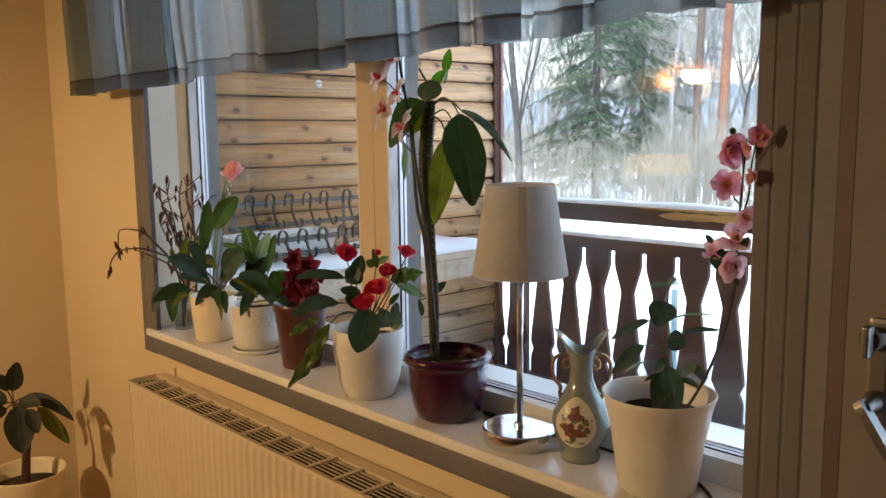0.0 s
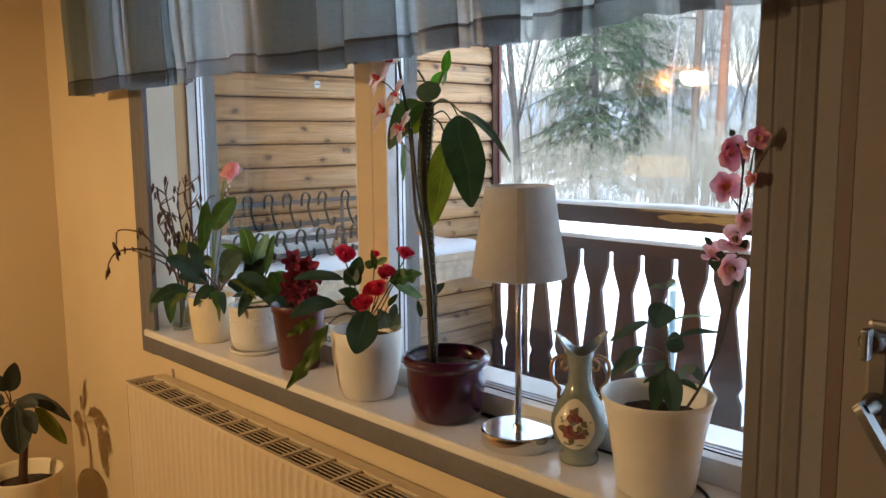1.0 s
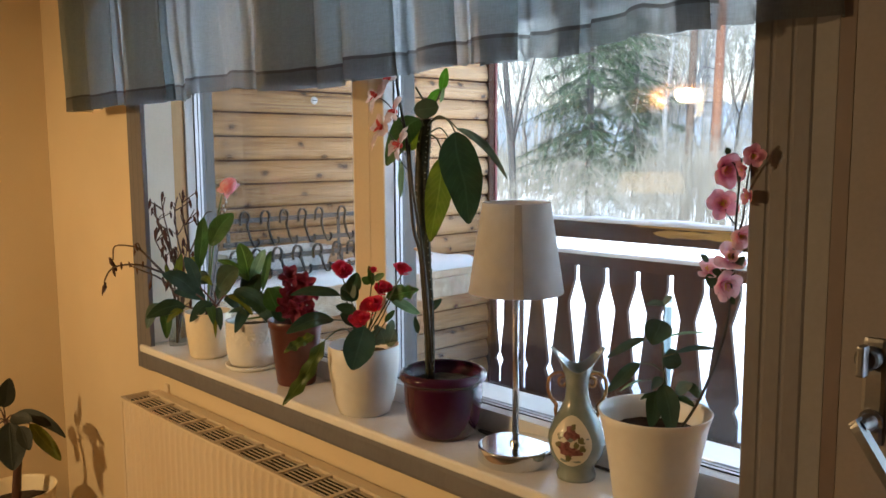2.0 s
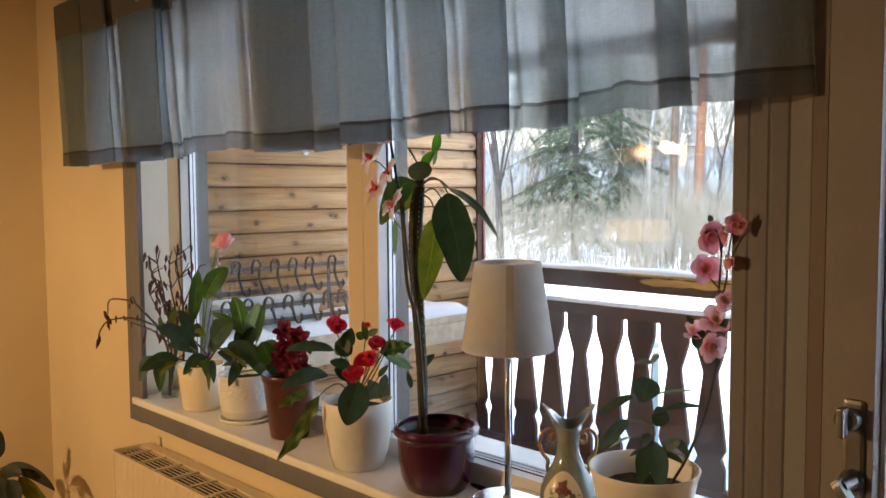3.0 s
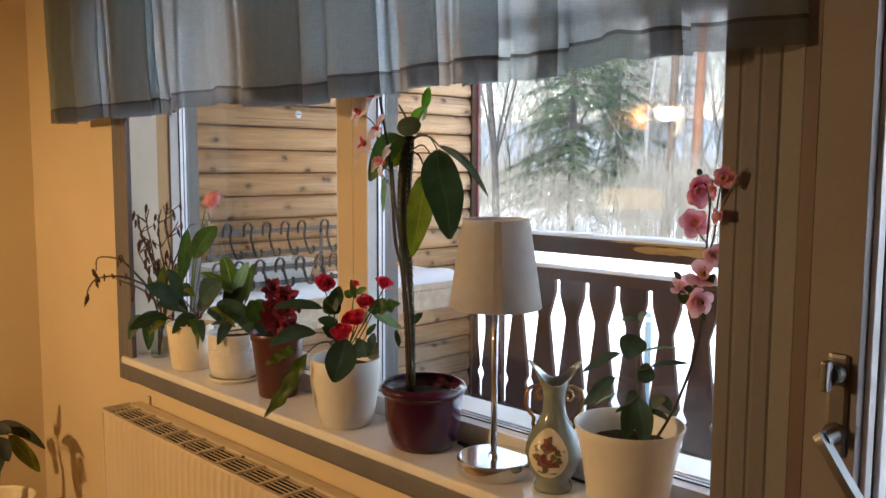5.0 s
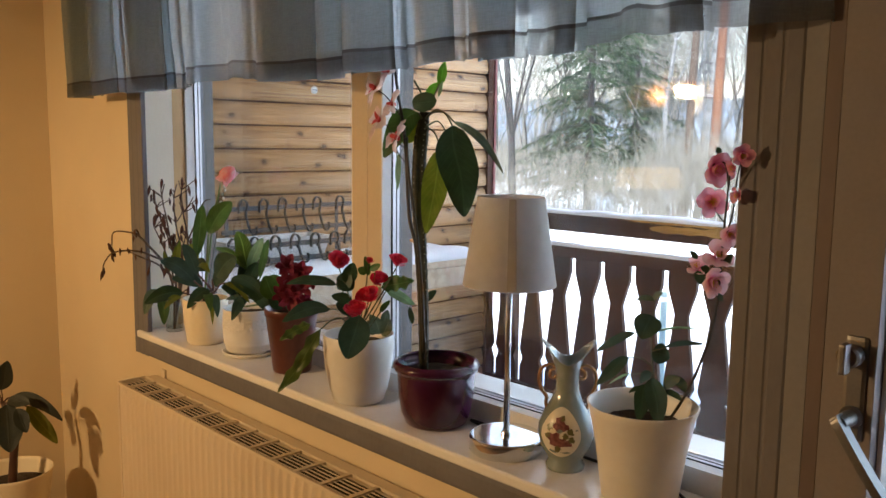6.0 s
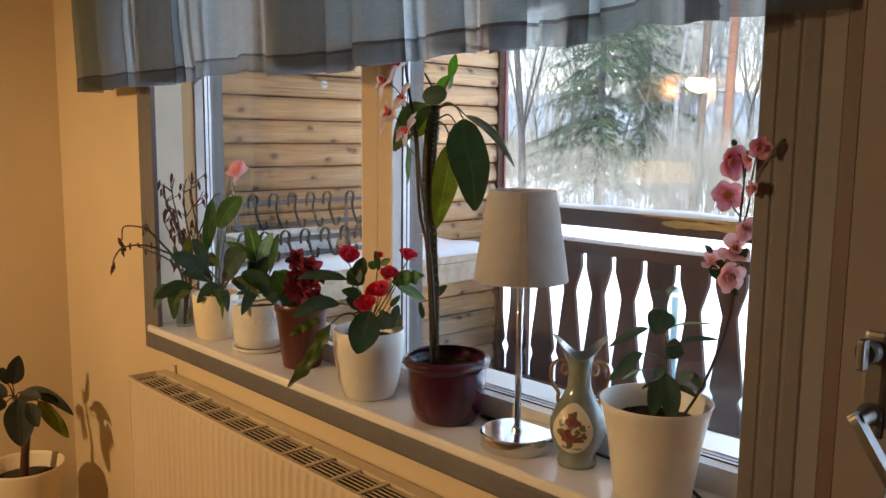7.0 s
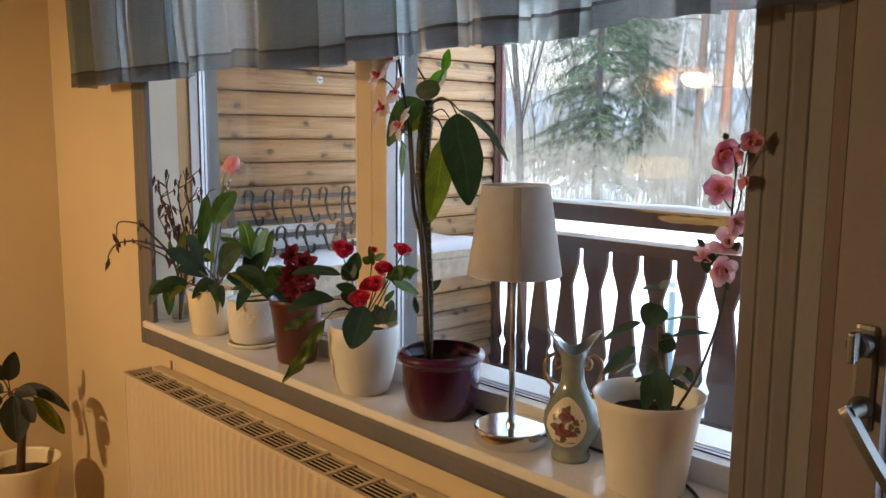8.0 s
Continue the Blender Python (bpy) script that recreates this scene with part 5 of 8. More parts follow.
M_STEM = surface("plant_stem", (0.05, 0.06, 0.02), (0.10, 0.10, 0.04), 40, 0.6, 0.3, 150)
M_STEMGREEN = surface("green_stem", (0.07, 0.13, 0.03), (0.12, 0.2, 0.05), 40, 0.5, 0.1, 150)
M_DARKSTEM = surface("dark_stem", (0.012, 0.011, 0.007), (0.030, 0.027, 0.014), 50, 0.5, 0.2, 150)
M_TWIG = surface("dry_twig", (0.070, 0.040, 0.022), (0.15, 0.095, 0.055), 60, 0.8, 0.3, 200)
M_BUD = surface("withered_bud", (0.050, 0.022, 0.014), (0.13, 0.060, 0.036), 90, 0.8, 0.5, 300, translucent=0.15)
M_ROSE = surface("rose_red", (0.50, 0.006, 0.030), (0.80, 0.032, 0.085), 40, 0.6, 0.1, 300, translucent=0.3)
M_WINE = surface("petal_wine", (0.14, 0.008, 0.022), (0.30, 0.028, 0.055), 60, 0.6, 0.15, 300, translucent=0.25)


def petal_mat(name, base, edge, trans=0.35):
    """Silk petal: deep at the throat, paler to the rim, with fine creases along its length."""
    m, n, l, p = nodes_of(name)
    uv = n.new("ShaderNodeUVMap")
    sep = n.new("ShaderNodeSeparateXYZ")
    l.new(uv.outputs[0], sep.inputs[0])
    mp = n.new("ShaderNodeMapping")
    mp.inputs["Scale"].default_value = (14, 1.5, 1)
    l.new(uv.outputs[0], mp.inputs["Vector"])
    no = n.new("ShaderNodeTexNoise")
    no.inputs["Scale"].default_value = 2.5
    no.inputs["Detail"].default_value = 4
    l.new(mp.outputs[0], no.inputs["Vector"])
    add = n.new("ShaderNodeMath")
    add.operation = "MULTIPLY_ADD"
    add.inputs[1].default_value = 0.45
    l.new(no.outputs["Fac"], add.inputs[0])
    l.new(sep.outputs["Y"], add.inputs[2])
    ramp = n.new("ShaderNodeValToRGB")
    ramp.color_ramp.elements[0].position, ramp.color_ramp.elements[1].position = 0.3, 1.15 / 1.2
    ramp.color_ramp.elements[0].color, ramp.color_ramp.elements[1].color = (*base, 1), (*edge, 1)
    l.new(add.outputs[0], ramp.inputs["Fac"])
    l.new(ramp.outputs[0], p.inputs["Base Color"])
    p.inputs["Roughness"].default_value = 0.65
    bp = n.new("ShaderNodeBump")
    bp.inputs["Strength"].default_value = 0.3
    bp.inputs["Distance"].default_value = 0.001
    l.new(no.outputs["Fac"], bp.inputs["Height"])
    l.new(bp.outputs[0], p.inputs["Normal"])
    tr = n.new("ShaderNodeBsdfTranslucent")
    l.new(ramp.outputs[0], tr.inputs["Color"])
    mix = n.new("ShaderNodeMixShader")
    mix.inputs["Fac"].default_value = trans
    l.new(p.outputs[0], mix.inputs[1])
    l.new(tr.outputs[0], mix.inputs[2])
    l.new(mix.outputs[0], n["Material Output"].inputs["Surface"])
    return m


M_PINK = petal_mat("petal_pink", (0.60, 0.045, 0.17), (0.88, 0.46, 0.58), 0.55)
M_PALEPINK = petal_mat("petal_pale_pink", (0.66, 0.14, 0.27), (0.93, 0.68, 0.74), 0.55)
M_TULIP = surface("tulip_pink", (0.86, 0.24, 0.28), (0.95, 0.80, 0.80), 70, 0.5, 0.1, 200, (1, 1, 0.3), translucent=0.5)
M_ORCHID = surface("petal_white", (0.62, 0.47, 0.42), (0.78, 0.62, 0.56), 40, 0.5, 0.1, 300, translucent=0.55)
M_LIP = surface("orchid_lip", (0.42, 0.03, 0.03), (0.6, 0.07, 0.05), 60, 0.5, 0.1, 300, translucent=0.3)
M_CATKIN = surface("catkin_white", (0.5, 0.48, 0.44), (0.68, 0.66, 0.6), 80, 0.9, 0.4, 300)
M_YELLOW = surface("stamen_yellow", (0.62, 0.42, 0.06), (0.8, 0.6, 0.14), 60, 0.6, 0.1)
M_CLIP = surface("clip_pale", (0.5, 0.33, 0.2), (0.6, 0.42, 0.27), 20, 0.5, 0.0)


def stalk(plant, pts, r0, r1, mat, name="stem", n=5, seg=8, label=""):
    path = spline(pts, n)
    k = len(path) - 1
    radii = [(r0 + (r1 - r0) * i / k) * (1 + 0.10 * noise.noise(path[i] * 90)) for i in range(k + 1)]
    return part(name, tube(path, radii, seg), mat, plant, label, True)


def blade(base, tip, width, normal, sag, shape="oval", fold=0.15, wave=0.0, seg=12, across=6, twist=0.0):
    """A leaf blade from base to tip: a grid with an outline, a folded midrib and an arched spine."""
    base, tip, nrm = Vector(base), Vector(tip), Vector(normal)
    axis = tip - base
    d = axis.normalized()
    nrm = (nrm - d * nrm.dot(d)).normalized()
    side = d.cross(nrm)
    L = axis.length
    seed = base.x * 31 + tip.z * 17
    bm = bmesh.new()
    uvl = bm.loops.layers.uv.new("UVMap")
    grid = []
    for i in range(seg + 1):
        t = i / seg
        if shape == "oval":
            w = (math.sin(math.pi * min(1, (t * 0.985 + 0.005) ** 0.92)) ** 0.62) * (1.02 - 0.2 * (t - 0.4))
        elif shape == "strap":
            w = min(1.0, (t * 5) ** 0.7, ((1 - t) * 3.2) ** 0.75) * (0.85 + 0.15 * math.sin(t * 23 + seed))
        elif shape == "round":
            w = math.sqrt(max(0.0, 1 - (2 * t - 1) ** 2))
        elif shape == "petal":
            w = (0.22 + 0.78 * math.sin(min(1.0, t * 1.25) * math.pi / 2) ** 1.2) * min(1.0, (1.02 - t) * 5.5) ** 0.5
        else:
            w = math.sin(math.pi * t) ** 1.3
        w = max(w, 0.02) * (1 + 0.04 * noise.noise(Vector((t * 5, seed, 0))))
        arch = 4 * t * (1 - t) * sag
        row = []
        bend = noise.noise(Vector((t * 1.7, seed, 3))) * L * 0.04
        for j in range(across + 1):
            s = j / across * 2 - 1
            lift = abs(s) * fold * width * 0.5 * w
            ripple = wave * math.sin(t * 19 + seed) * abs(s) + 0.012 * L * noise.noise(Vector((t * 4, s * 2 + seed, 5)))
            a = twist * t
            off = side * (s * w * width / 2 * math.cos(a)) + nrm * (s * w * width / 2 * math.sin(a))
            co = base + axis * t + Vector((0, 0, arch)) + off + nrm * (lift + ripple) + side * bend
            row.append((bm.verts.new(co), j / across, t))
        grid.append(row)
    for i in range(seg):
        for j in range(across):
            q = (grid[i][j], grid[i][j + 1], grid[i + 1][j + 1], grid[i + 1][j])
            f = bm.faces.new([v[0] for v in q])
            for lp, v in zip(f.loops, q):
                lp[uvl].uv = (v[1], v[2])
    return bm


def leaf(plant, base, tip, width, normal, sag, mat, shape="oval", fold=0.15, wave=0.0):
    return part("leaf", blade(base, tip, width, normal, sag, shape, fold, wave, 14 if shape != "strap" else 20), mat, plant, "", True)


def frame_of(facing):
    z = Vector(facing).normalized()
    x = Vector((0, 0, 1)).cross(z).normalized()
    return Matrix((x, z.cross(x), z)).transposed()


def petal_ring(flower, n, r, lift, width, mat, curl, shape="petal", turn=0.0, at=0.0, name="petal", jit=0.15, seed=1, start=0.06):
    """Petals round a flower's own z axis."""
    rnd = random.Random(seed)
    for k in range(n):
        a = 2 * math.pi * k / n + turn + rnd.uniform(-jit, jit)
        rr = r * rnd.uniform(0.9, 1.08)
        up = lift * rnd.uniform(0.8, 1.2)
        out = Vector((math.cos(a), math.sin(a), 0))
        b = out * r * start + Vector((0, 0, at))
        t = out * rr * math.cos(up) + Vector((0, 0, at + rr * math.sin(up)))
        nrm = -out * math.sin(up) + Vector((0, 0, math.cos(up)))
        bm = blade(b, t, width * rnd.uniform(0.85, 1.1), nrm, 0.0, shape, 0.4, r * 0.03, 8, 6)
        # curl the outer part about the flower's axis
        d = (t - b).normalized()
        for v in bm.verts:
            s = max(0.0, (v.co - b).dot(d) / rr)
            v.co += nrm * curl * rr * s * s
        part(name, bm, mat, flower, "", True)


def flower_core(plant, name, at, facing, bm, mat, roll=0, label=""):
    core = part(name, bm, mat, plant, label, True)
    core.matrix_local = Matrix.Translation(at) @ (frame_of(facing) @ Matrix.Rotation(radians(roll), 3, "Z")).to_4x4()
    return core


def ball(r, z=1.0):
    bm = bmesh.new()
    bmesh.ops.create_icosphere(bm, subdivisions=2, radius=r)
    for v in bm.verts:
        v.co.z *= z
    return bm


def rose(plant, at, r, facing):
    seed = int(abs(at[0] * 7919 + at[2] * 3571))
    r *= 1.12
    f = Vector(facing) * 0.7 + Vector((0, 0, 0.8)) + Vector((math.sin(seed), math.cos(seed), 0)) * 0.45
    c = flower_core(plant, "rose", at, f, ball(r * 0.3, 1.6), M_ROSE, seed % 360, "red silk rose")
    petal_ring(c, 3, r * 0.75, 1.3, r * 0.8, M_ROSE, 0.2, "petal", 0.3, -r * 0.25, seed=seed, jit=0.5)
    petal_ring(c, 4, r * 1.05, 1.12, r * 1.0, M_ROSE, -0.05, "petal", 0.9, -r * 0.4, seed=seed + 1, jit=0.6)
    petal_ring(c, 4, r * 1.2, 0.75, r * 1.15, M_ROSE, -0.12, "petal", 0.2, -r * 0.45, seed=seed + 2, jit=0.7)


def star_flower(plant, at, r, facing, roll):
    c = flower_core(plant, "blossom", at, Vector(facing) + Vector((0.5 * math.sin(roll), 0.2, 0.5 * math.cos(roll))), ball(r * 0.12), M_WINE, roll, "dark red star blossom")
    petal_ring(c, 6, r * 1.05, 0.22, r * 0.62, M_WINE, 0.10, "oval", 0.0, 0.0, seed=roll + 1, jit=0.25)
    petal_ring(c, 5, r * 0.72, 0.75, r * 0.48, M_WINE, 0.0, "oval", 0.4, 0.001, seed=roll + 2, jit=0.3)


def orchid_flower(plant, at, r, facing, roll):
    r *= 0.88
    c = flower_core(plant, "orchid_bloom", at, Vector(facing) + Vector((-0.9, 0.1, 0.25)), ball(r * 0.17, 1.2), M_LIP, roll, "pale orchid bloom with red lip")
    petal_ring(c, 3, r * 1.1, 0.2, r * 0.5, M_ORCHID, -0.15, "oval", 0.5, 0.0, seed=roll)
    petal_ring(c, 2, r * 1.0, 0.15, r * 0.85, M_ORCHID, -0.1, "round", 0.0, 0.001, seed=roll + 3)
    petal_ring(c, 3, r * 0.45, 0.9, r * 0.26, M_LIP, -0.3, "oval", 0.2, 0.002, "lip", seed=roll + 5)


def blossom_flower(plant, at, r, facing, roll, pale):
    r *= 0.86
    rnd = random.Random(roll)
    f = Vector(facing) + Vector((rnd.uniform(-0.8, 0.5), rnd.uniform(-0.2, 0.6), rnd.uniform(-0.5, 0.45)))
    mat = M_PALEPINK if pale else M_PINK
    c = flower_core(plant, "blossom", at, f, ball(r * 0.13, 0.7), M_YELLOW, roll, "pink blossom with yellow stamens")
    petal_ring(c, 5, r * 1.42, 0.66, r * 1.10, mat, -0.08, "petal", 0.0, -r * 0.3, seed=roll + 1, jit=0.45)
    petal_ring(c, 4, r * 1.08, 1.05, r * 0.88, mat, 0.05, "petal", 0.5, -r * 0.28, seed=roll + 2, jit=0.5)
    for k in range(9):
        a = k * 2.4
        tip = Vector((math.cos(a), math.sin(a), 0)) * r * 0.28 * rnd.uniform(0.6, 1.1) + Vector((0, 0, r * 0.42))
        bm = tube([(0, 0, 0), tip * 0.6, tip], 0.0004, 4)
        bmesh.ops.create_icosphere(bm, subdivisions=1, radius=0.0011, matrix=Matrix.Translation(tip))
        part("stamen", bm, M_YELLOW, c)


def tulip(plant, at, r, facing):
    f = Vector((0.8, 0.5, 1.0))
    bud = lathe([(0.05 * r, -0.95 * r), (0.55 * r, -0.72 * r), (0.80 * r, -0.2 * r), (0.76 * r, 0.35 * r), (0.5 * r, 0.85 * r), (0.08 * r, 1.15 * r)], 24)
    for v in bud.verts:
        k = 1 + 0.07 * math.cos(3 * math.atan2(v.co.y, v.co.x) + v.co.z / r)
        v.co.x *= k
        v.co.y *= k
    c = flower_core(plant, "tulip", at, f, bud, M_TULIP, 0, "pink tulip head, still closed")
    petal_ring(c, 3, r * 2.0, 1.5, r * 1.5, M_TULIP, 0.20, "oval", 0.4, -r * 0.95, seed=4, jit=0.05, start=0.42)


def dry_bud(plant, at, r, facing, roll):
    bm = lathe([(0.0005, -1.3), (0.22, -1.0), (0.36, -0.3), (0.28, 0.5), (0.13, 1.2), (0.002, 1.6)], 9)
    for v in bm.verts:
        v.co *= r * 0.84
        v.co += Vector((noise.noise(v.co * 300), noise.noise(v.co * 280 + Vector((3, 1, 0))), 0)) * r * 0.22
    b = part("bud", bm, M_BUD, plant, "", True)
    b.matrix_local = Matrix.Translation(at) @ pose(0, 0, 0, 155 + roll % 50, roll % 40 - 20, roll)


def willow_bud(plant, at, r, facing):
    part("catkin", ball(r, 1.4), M_CATKIN, plant, "white pussy willow catkin", True).matrix_local = Matrix.Translation(at)


def ribbed_stem(plant, way):
    """Thick five-ribbed stem with pale spiny bumps along the ribs."""
    path = spline(way, 14)
    bm = bmesh.new()
    seg = 30
    rings = []
    for i, p in enumerate(path):
        t = i / (len(path) - 1)
        r = 0.0088 + 0.0050 * min(1.0, t * 1.7) - (0.004 * max(0.0, (t - 0.88) / 0.12))
        row = []
        for k in range(seg):
            a = 2 * math.pi * k / seg + t * 0.5
            rib = 1 + 0.16 * math.cos(5 * a) + 0.05 * math.cos(5 * a) * math.sin(i * 1.6)
            row.append(bm.verts.new(p + Vector((math.cos(a), math.sin(a), 0)) * r * rib))
        rings.append(row)
    for a, b in zip(rings, rings[1:]):
        for k in range(seg):
            bm.faces.new((a[k], a[(k + 1) % seg], b[(k + 1) % seg], b[k]))
    bm.faces.new(rings[-1])
    stem = part("stem", bm, surface("spurge_stem", (0.014, 0.018, 0.007), (0.048, 0.044, 0.019), 50, 0.8, 0.4, 160), plant, "knobbly ribbed green-brown stem", True)
    bm = bmesh.new()
    for i in range(4, len(path) - 6, 3):
        t = i / (len(path) - 1)
        r = 0.0088 + 0.0050 * min(1.0, t * 1.7)
        for k in range(5):
            a = 2 * math.pi * k / 5 - t * 0.5 + 0.25 * noise.noise(Vector((i, k, 2)))
            if noise.noise(Vector((i * 0.7, k * 3.1, 8))) < -0.05:
                continue
            bmesh.ops.create_icosphere(bm, subdivisions=1, radius=0.0018 + 0.0012 * abs(noise.noise(Vector((i, k, 5)))), matrix=Matrix.Translation(path[i].lerp(path[i + 1], 0.5 + 0.5 * noise.noise(Vector((k, i, 1)))) + Vector((math.cos(a), math.sin(a), 0)) * r * 1.15))
    tagged(part("thorn_row", bm, surface("thorn_pale", (0.11, 0.10, 0.055), (0.22, 0.20, 0.12), 40, 0.7, 0.2), stem), "pale bumps along the ribs", kind="stuff")


spurge = thing("potted_spurge", "tall spurge with ribbed knobbly stem and drooping dark leaves", "house plant", pose(-1.270, 0.075, 0.880))
ribbed_stem(spurge, [(-0.03, 0, 0), (-0.031, 0, 0.063), (-0.034, 0, 0.155), (-0.042, 0, 0.248), (-0.047, 0, 0.321), (-0.051, 0, 0.394), (-0.05, 0, 0.454), (-0.044, 0, 0.504), (-0.034, 0, 0.562)])
leaf(spurge, (0.053, -0.002, 0.531), (0.099, -0.008, 0.348), 0.081, (0.705, -0.707, 0.059), 0.01, M_LEAFDARK, "oval", 0.15, 0.002)
stalk(spurge, [(-0.02, -0.011, 0.547), (0.011, -0.01, 0.565), (0.035, -0.004, 0.555), (0.053, -0.002, 0.531)], 0.0022, 0.0016, M_STEM, "petiole", 5, 6)
leaf(spurge, (0.011, 0.006, 0.482), (-0.007, -0.02, 0.305), 0.055, (0.696, -0.657, 0.292), 0.01, M_LEAFYELLOW, "oval", 0.15, 0.0035)
stalk(spurge, [(-0.019, -0.011, 0.53), (-0.002, -0.001, 0.518), (0.011, 0.006, 0.482)], 0.0022, 0.0016, M_STEM, "petiole", 5, 6)
leaf(spurge, (0.035, 0.02, 0.541), (0.137, 0.063, 0.435), 0.017, (0.654, -0.687, 0.316), 0.02, M_LEAFGREY, "oval", 0.15, 0.0)
stalk(spurge, [(-0.019, -0.01, 0.551), (-0.002, -0.001, 0.561), (0.018, 0.01, 0.559), (0.035, 0.02, 0.541)], 0.0022, 0.0016, M_STEM, "petiole", 5, 6)
leaf(spurge, (0.008, -0.075, 0.576), (0.054, -0.049, 0.58), 0.039, (0.73, -0.672, 0.122), 0.0, M_LEAFDARK, "round", 0.15, 0.0)
leaf(spurge, (-0.034, -0.019, 0.56), (-0.103, -0.055, 0.464), 0.055, (0.734, -0.639, 0.231), 0.02, M_LEAF, "oval", 0.15, 0.0)
stalk(spurge, [(-0.027, -0.015, 0.547), (-0.034, -0.019, 0.56)], 0.0022, 0.0016, M_STEM, "petiole", 5, 6)
leaf(spurge, (-0.054, 0.002, 0.543), (-0.088, -0.016, 0.496), 0.045, (0.727, -0.648, 0.227), 0.0, M_LEAFYELLOW, "oval", 0.15, 0.0)
leaf(spurge, (-0.084, -0.03, 0.473), (-0.086, -0.031, 0.396), 0.013, (0.749, -0.648, 0.14), 0.0, M_LEAFPALE, "oval", 0.15, 0.0)
leaf(spurge, (-0.019, -0.01, 0.594), (0.005, 0.003, 0.621), 0.020, (0.717, -0.673, 0.179), 0, M_LEAFBRIGHT, "oval", 0.15, 0.0)
leaf(spurge, (0.006, 0.004, 0.618), (0.017, 0.01, 0.664), 0.020, (0.721, -0.693, 0.024), 0, M_LEAFBRIGHT, "oval", 0.15, 0.0)
stalk(spurge, [(-0.014, -0.008, 0.576), (-0.003, -0.002, 0.596), (0.006, 0.004, 0.618)], 0.0022, 0.0016, M_STEM, "petiole", 5, 6)
leaf(spurge, (0.004, 0.002, 0.593), (0.012, 0.007, 0.625), 0.008, (0.722, -0.691, 0.042), 0, M_LEAFPALE, "oval", 0.15, 0.0)
stalk(spurge, [(-0.021, -0.011, 0.582), (-0.031, -0.017, 0.605), (-0.043, -0.023, 0.627)], 0.0018, 0.0025, M_STEM, "stem", 5, 8)
stalk(spurge, [(-0.019, -0.011, 0.53), (-0.007, 0.012, 0.542), (-0.001, 0.031, 0.521), (0.002, 0.033, 0.498)], 0.002, 0.0012, M_STEM, "stem", 5, 8)
leaf(spurge, (-0.065, 0.028, 0.142), (-0.049, 0.053, 0.168), 0.018, (0.669, -0.626, 0.401), 0, M_LEAFDARK, "oval", 0.15, 0.0)
leaf(spurge, (-0.086, 0.016, 0.09), (-0.104, 0.022, 0.125), 0.013, (0.676, -0.605, 0.42), 0, M_LEAFDARK, "oval", 0.15, 0.0)

orchid = thing("silk_orchid", "pale silk orchid spray with red centres on a dark stake", "artificial flower", pose(-1.265, 0.060, 0.881))
stalk(orchid, [(-0.002, -0.02, 0.034), (-0.007, -0.023, 0.179), (-0.016, -0.028, 0.277), (-0.036, -0.03, 0.342), (-0.052, -0.028, 0.49), (-0.064, -0.035, 0.581), (-0.072, -0.04, 0.638), (-0.076, -0.041, 0.674)], 0.0052, 0.0025, M_DARKSTEM, "stem", 6, 8)
stalk(orchid, [(0.011, -0.026, 0.052), (0.004, -0.029, 0.185), (-0.008, -0.033, 0.302), (-0.032, -0.034, 0.419), (-0.043, -0.033, 0.507)], 0.0036, 0.003, M_DARKSTEM, "stake", 4, 8)
stalk(orchid, [(-0.058, -0.032, 0.547), (-0.062, -0.049, 0.567), (-0.075, -0.065, 0.593), (-0.089, -0.079, 0.605)], 0.0015, 0.001, M_DARKSTEM, "twig", 5, 8)
stalk(orchid, [(-0.051, -0.028, 0.483), (-0.058, -0.048, 0.499), (-0.065, -0.067, 0.529), (-0.078, -0.074, 0.54)], 0.0015, 0.001, M_DARKSTEM, "twig", 5, 8)
stalk(orchid, [(-0.047, -0.026, 0.448), (-0.054, -0.045, 0.472), (-0.06, -0.056, 0.495)], 0.0015, 0.001, M_DARKSTEM, "twig", 5, 8)
orchid_flower(orchid, (-0.089, -0.079, 0.607), 0.045, (0.772, -0.632, -0.068), 10)
orchid_flower(orchid, (-0.054, -0.061, 0.574), 0.037, (0.76, -0.649, -0.05), 50)
orchid_flower(orchid, (-0.079, -0.074, 0.541), 0.050, (0.77, -0.638, -0.031), -15)
orchid_flower(orchid, (-0.046, -0.057, 0.505), 0.044, (0.757, -0.653, -0.011), 35)
orchid_flower(orchid, (-0.062, -0.065, 0.642), 0.039, (0.761, -0.643, -0.089), 80)
stalk(orchid, [(-0.024, -0.02, 0.284), (-0.02, -0.03, 0.287), (-0.034, -0.028, 0.289)], 0.003, 0.003, M_CLIP, "clip", 5, 8, "pale plastic clip")
stalk(orchid, [(-0.041, -0.027, 0.455), (-0.05, -0.032, 0.455)], 0.0015, 0.001, M_DARKSTEM, "twig", 5, 8)

roses = thing("silk_roses", "red silk roses with dark green leaves in the white pot", "artificial flower", pose(-1.503, 0.052, 0.903))
stalk(roses, [(-0.005, -0.003, 0.023), (-0.02, -0.012, 0.11), (-0.044, -0.026, 0.184)], 0.0018, 0.0014, M_STEM, "stem", 5, 8)
rose(roses, (-0.044, -0.026, 0.195), 0.026, (0.794, -0.592, 0.138))
stalk(roses, [(-0.005, -0.003, 0.023), (0.05, 0.021, 0.115), (0.093, 0.04, 0.194)], 0.0018, 0.0014, M_STEM, "stem", 5, 8)
rose(roses, (0.093, 0.04, 0.204), 0.023, (0.749, -0.648, 0.138))
stalk(roses, [(-0.005, -0.003, 0.023), (0.023, 0.014, 0.091), (0.04, 0.024, 0.145)], 0.0018, 0.0014, M_STEM, "stem", 5, 8)
rose(roses, (0.041, 0.025, 0.156), 0.022, (0.762, -0.628, 0.161))
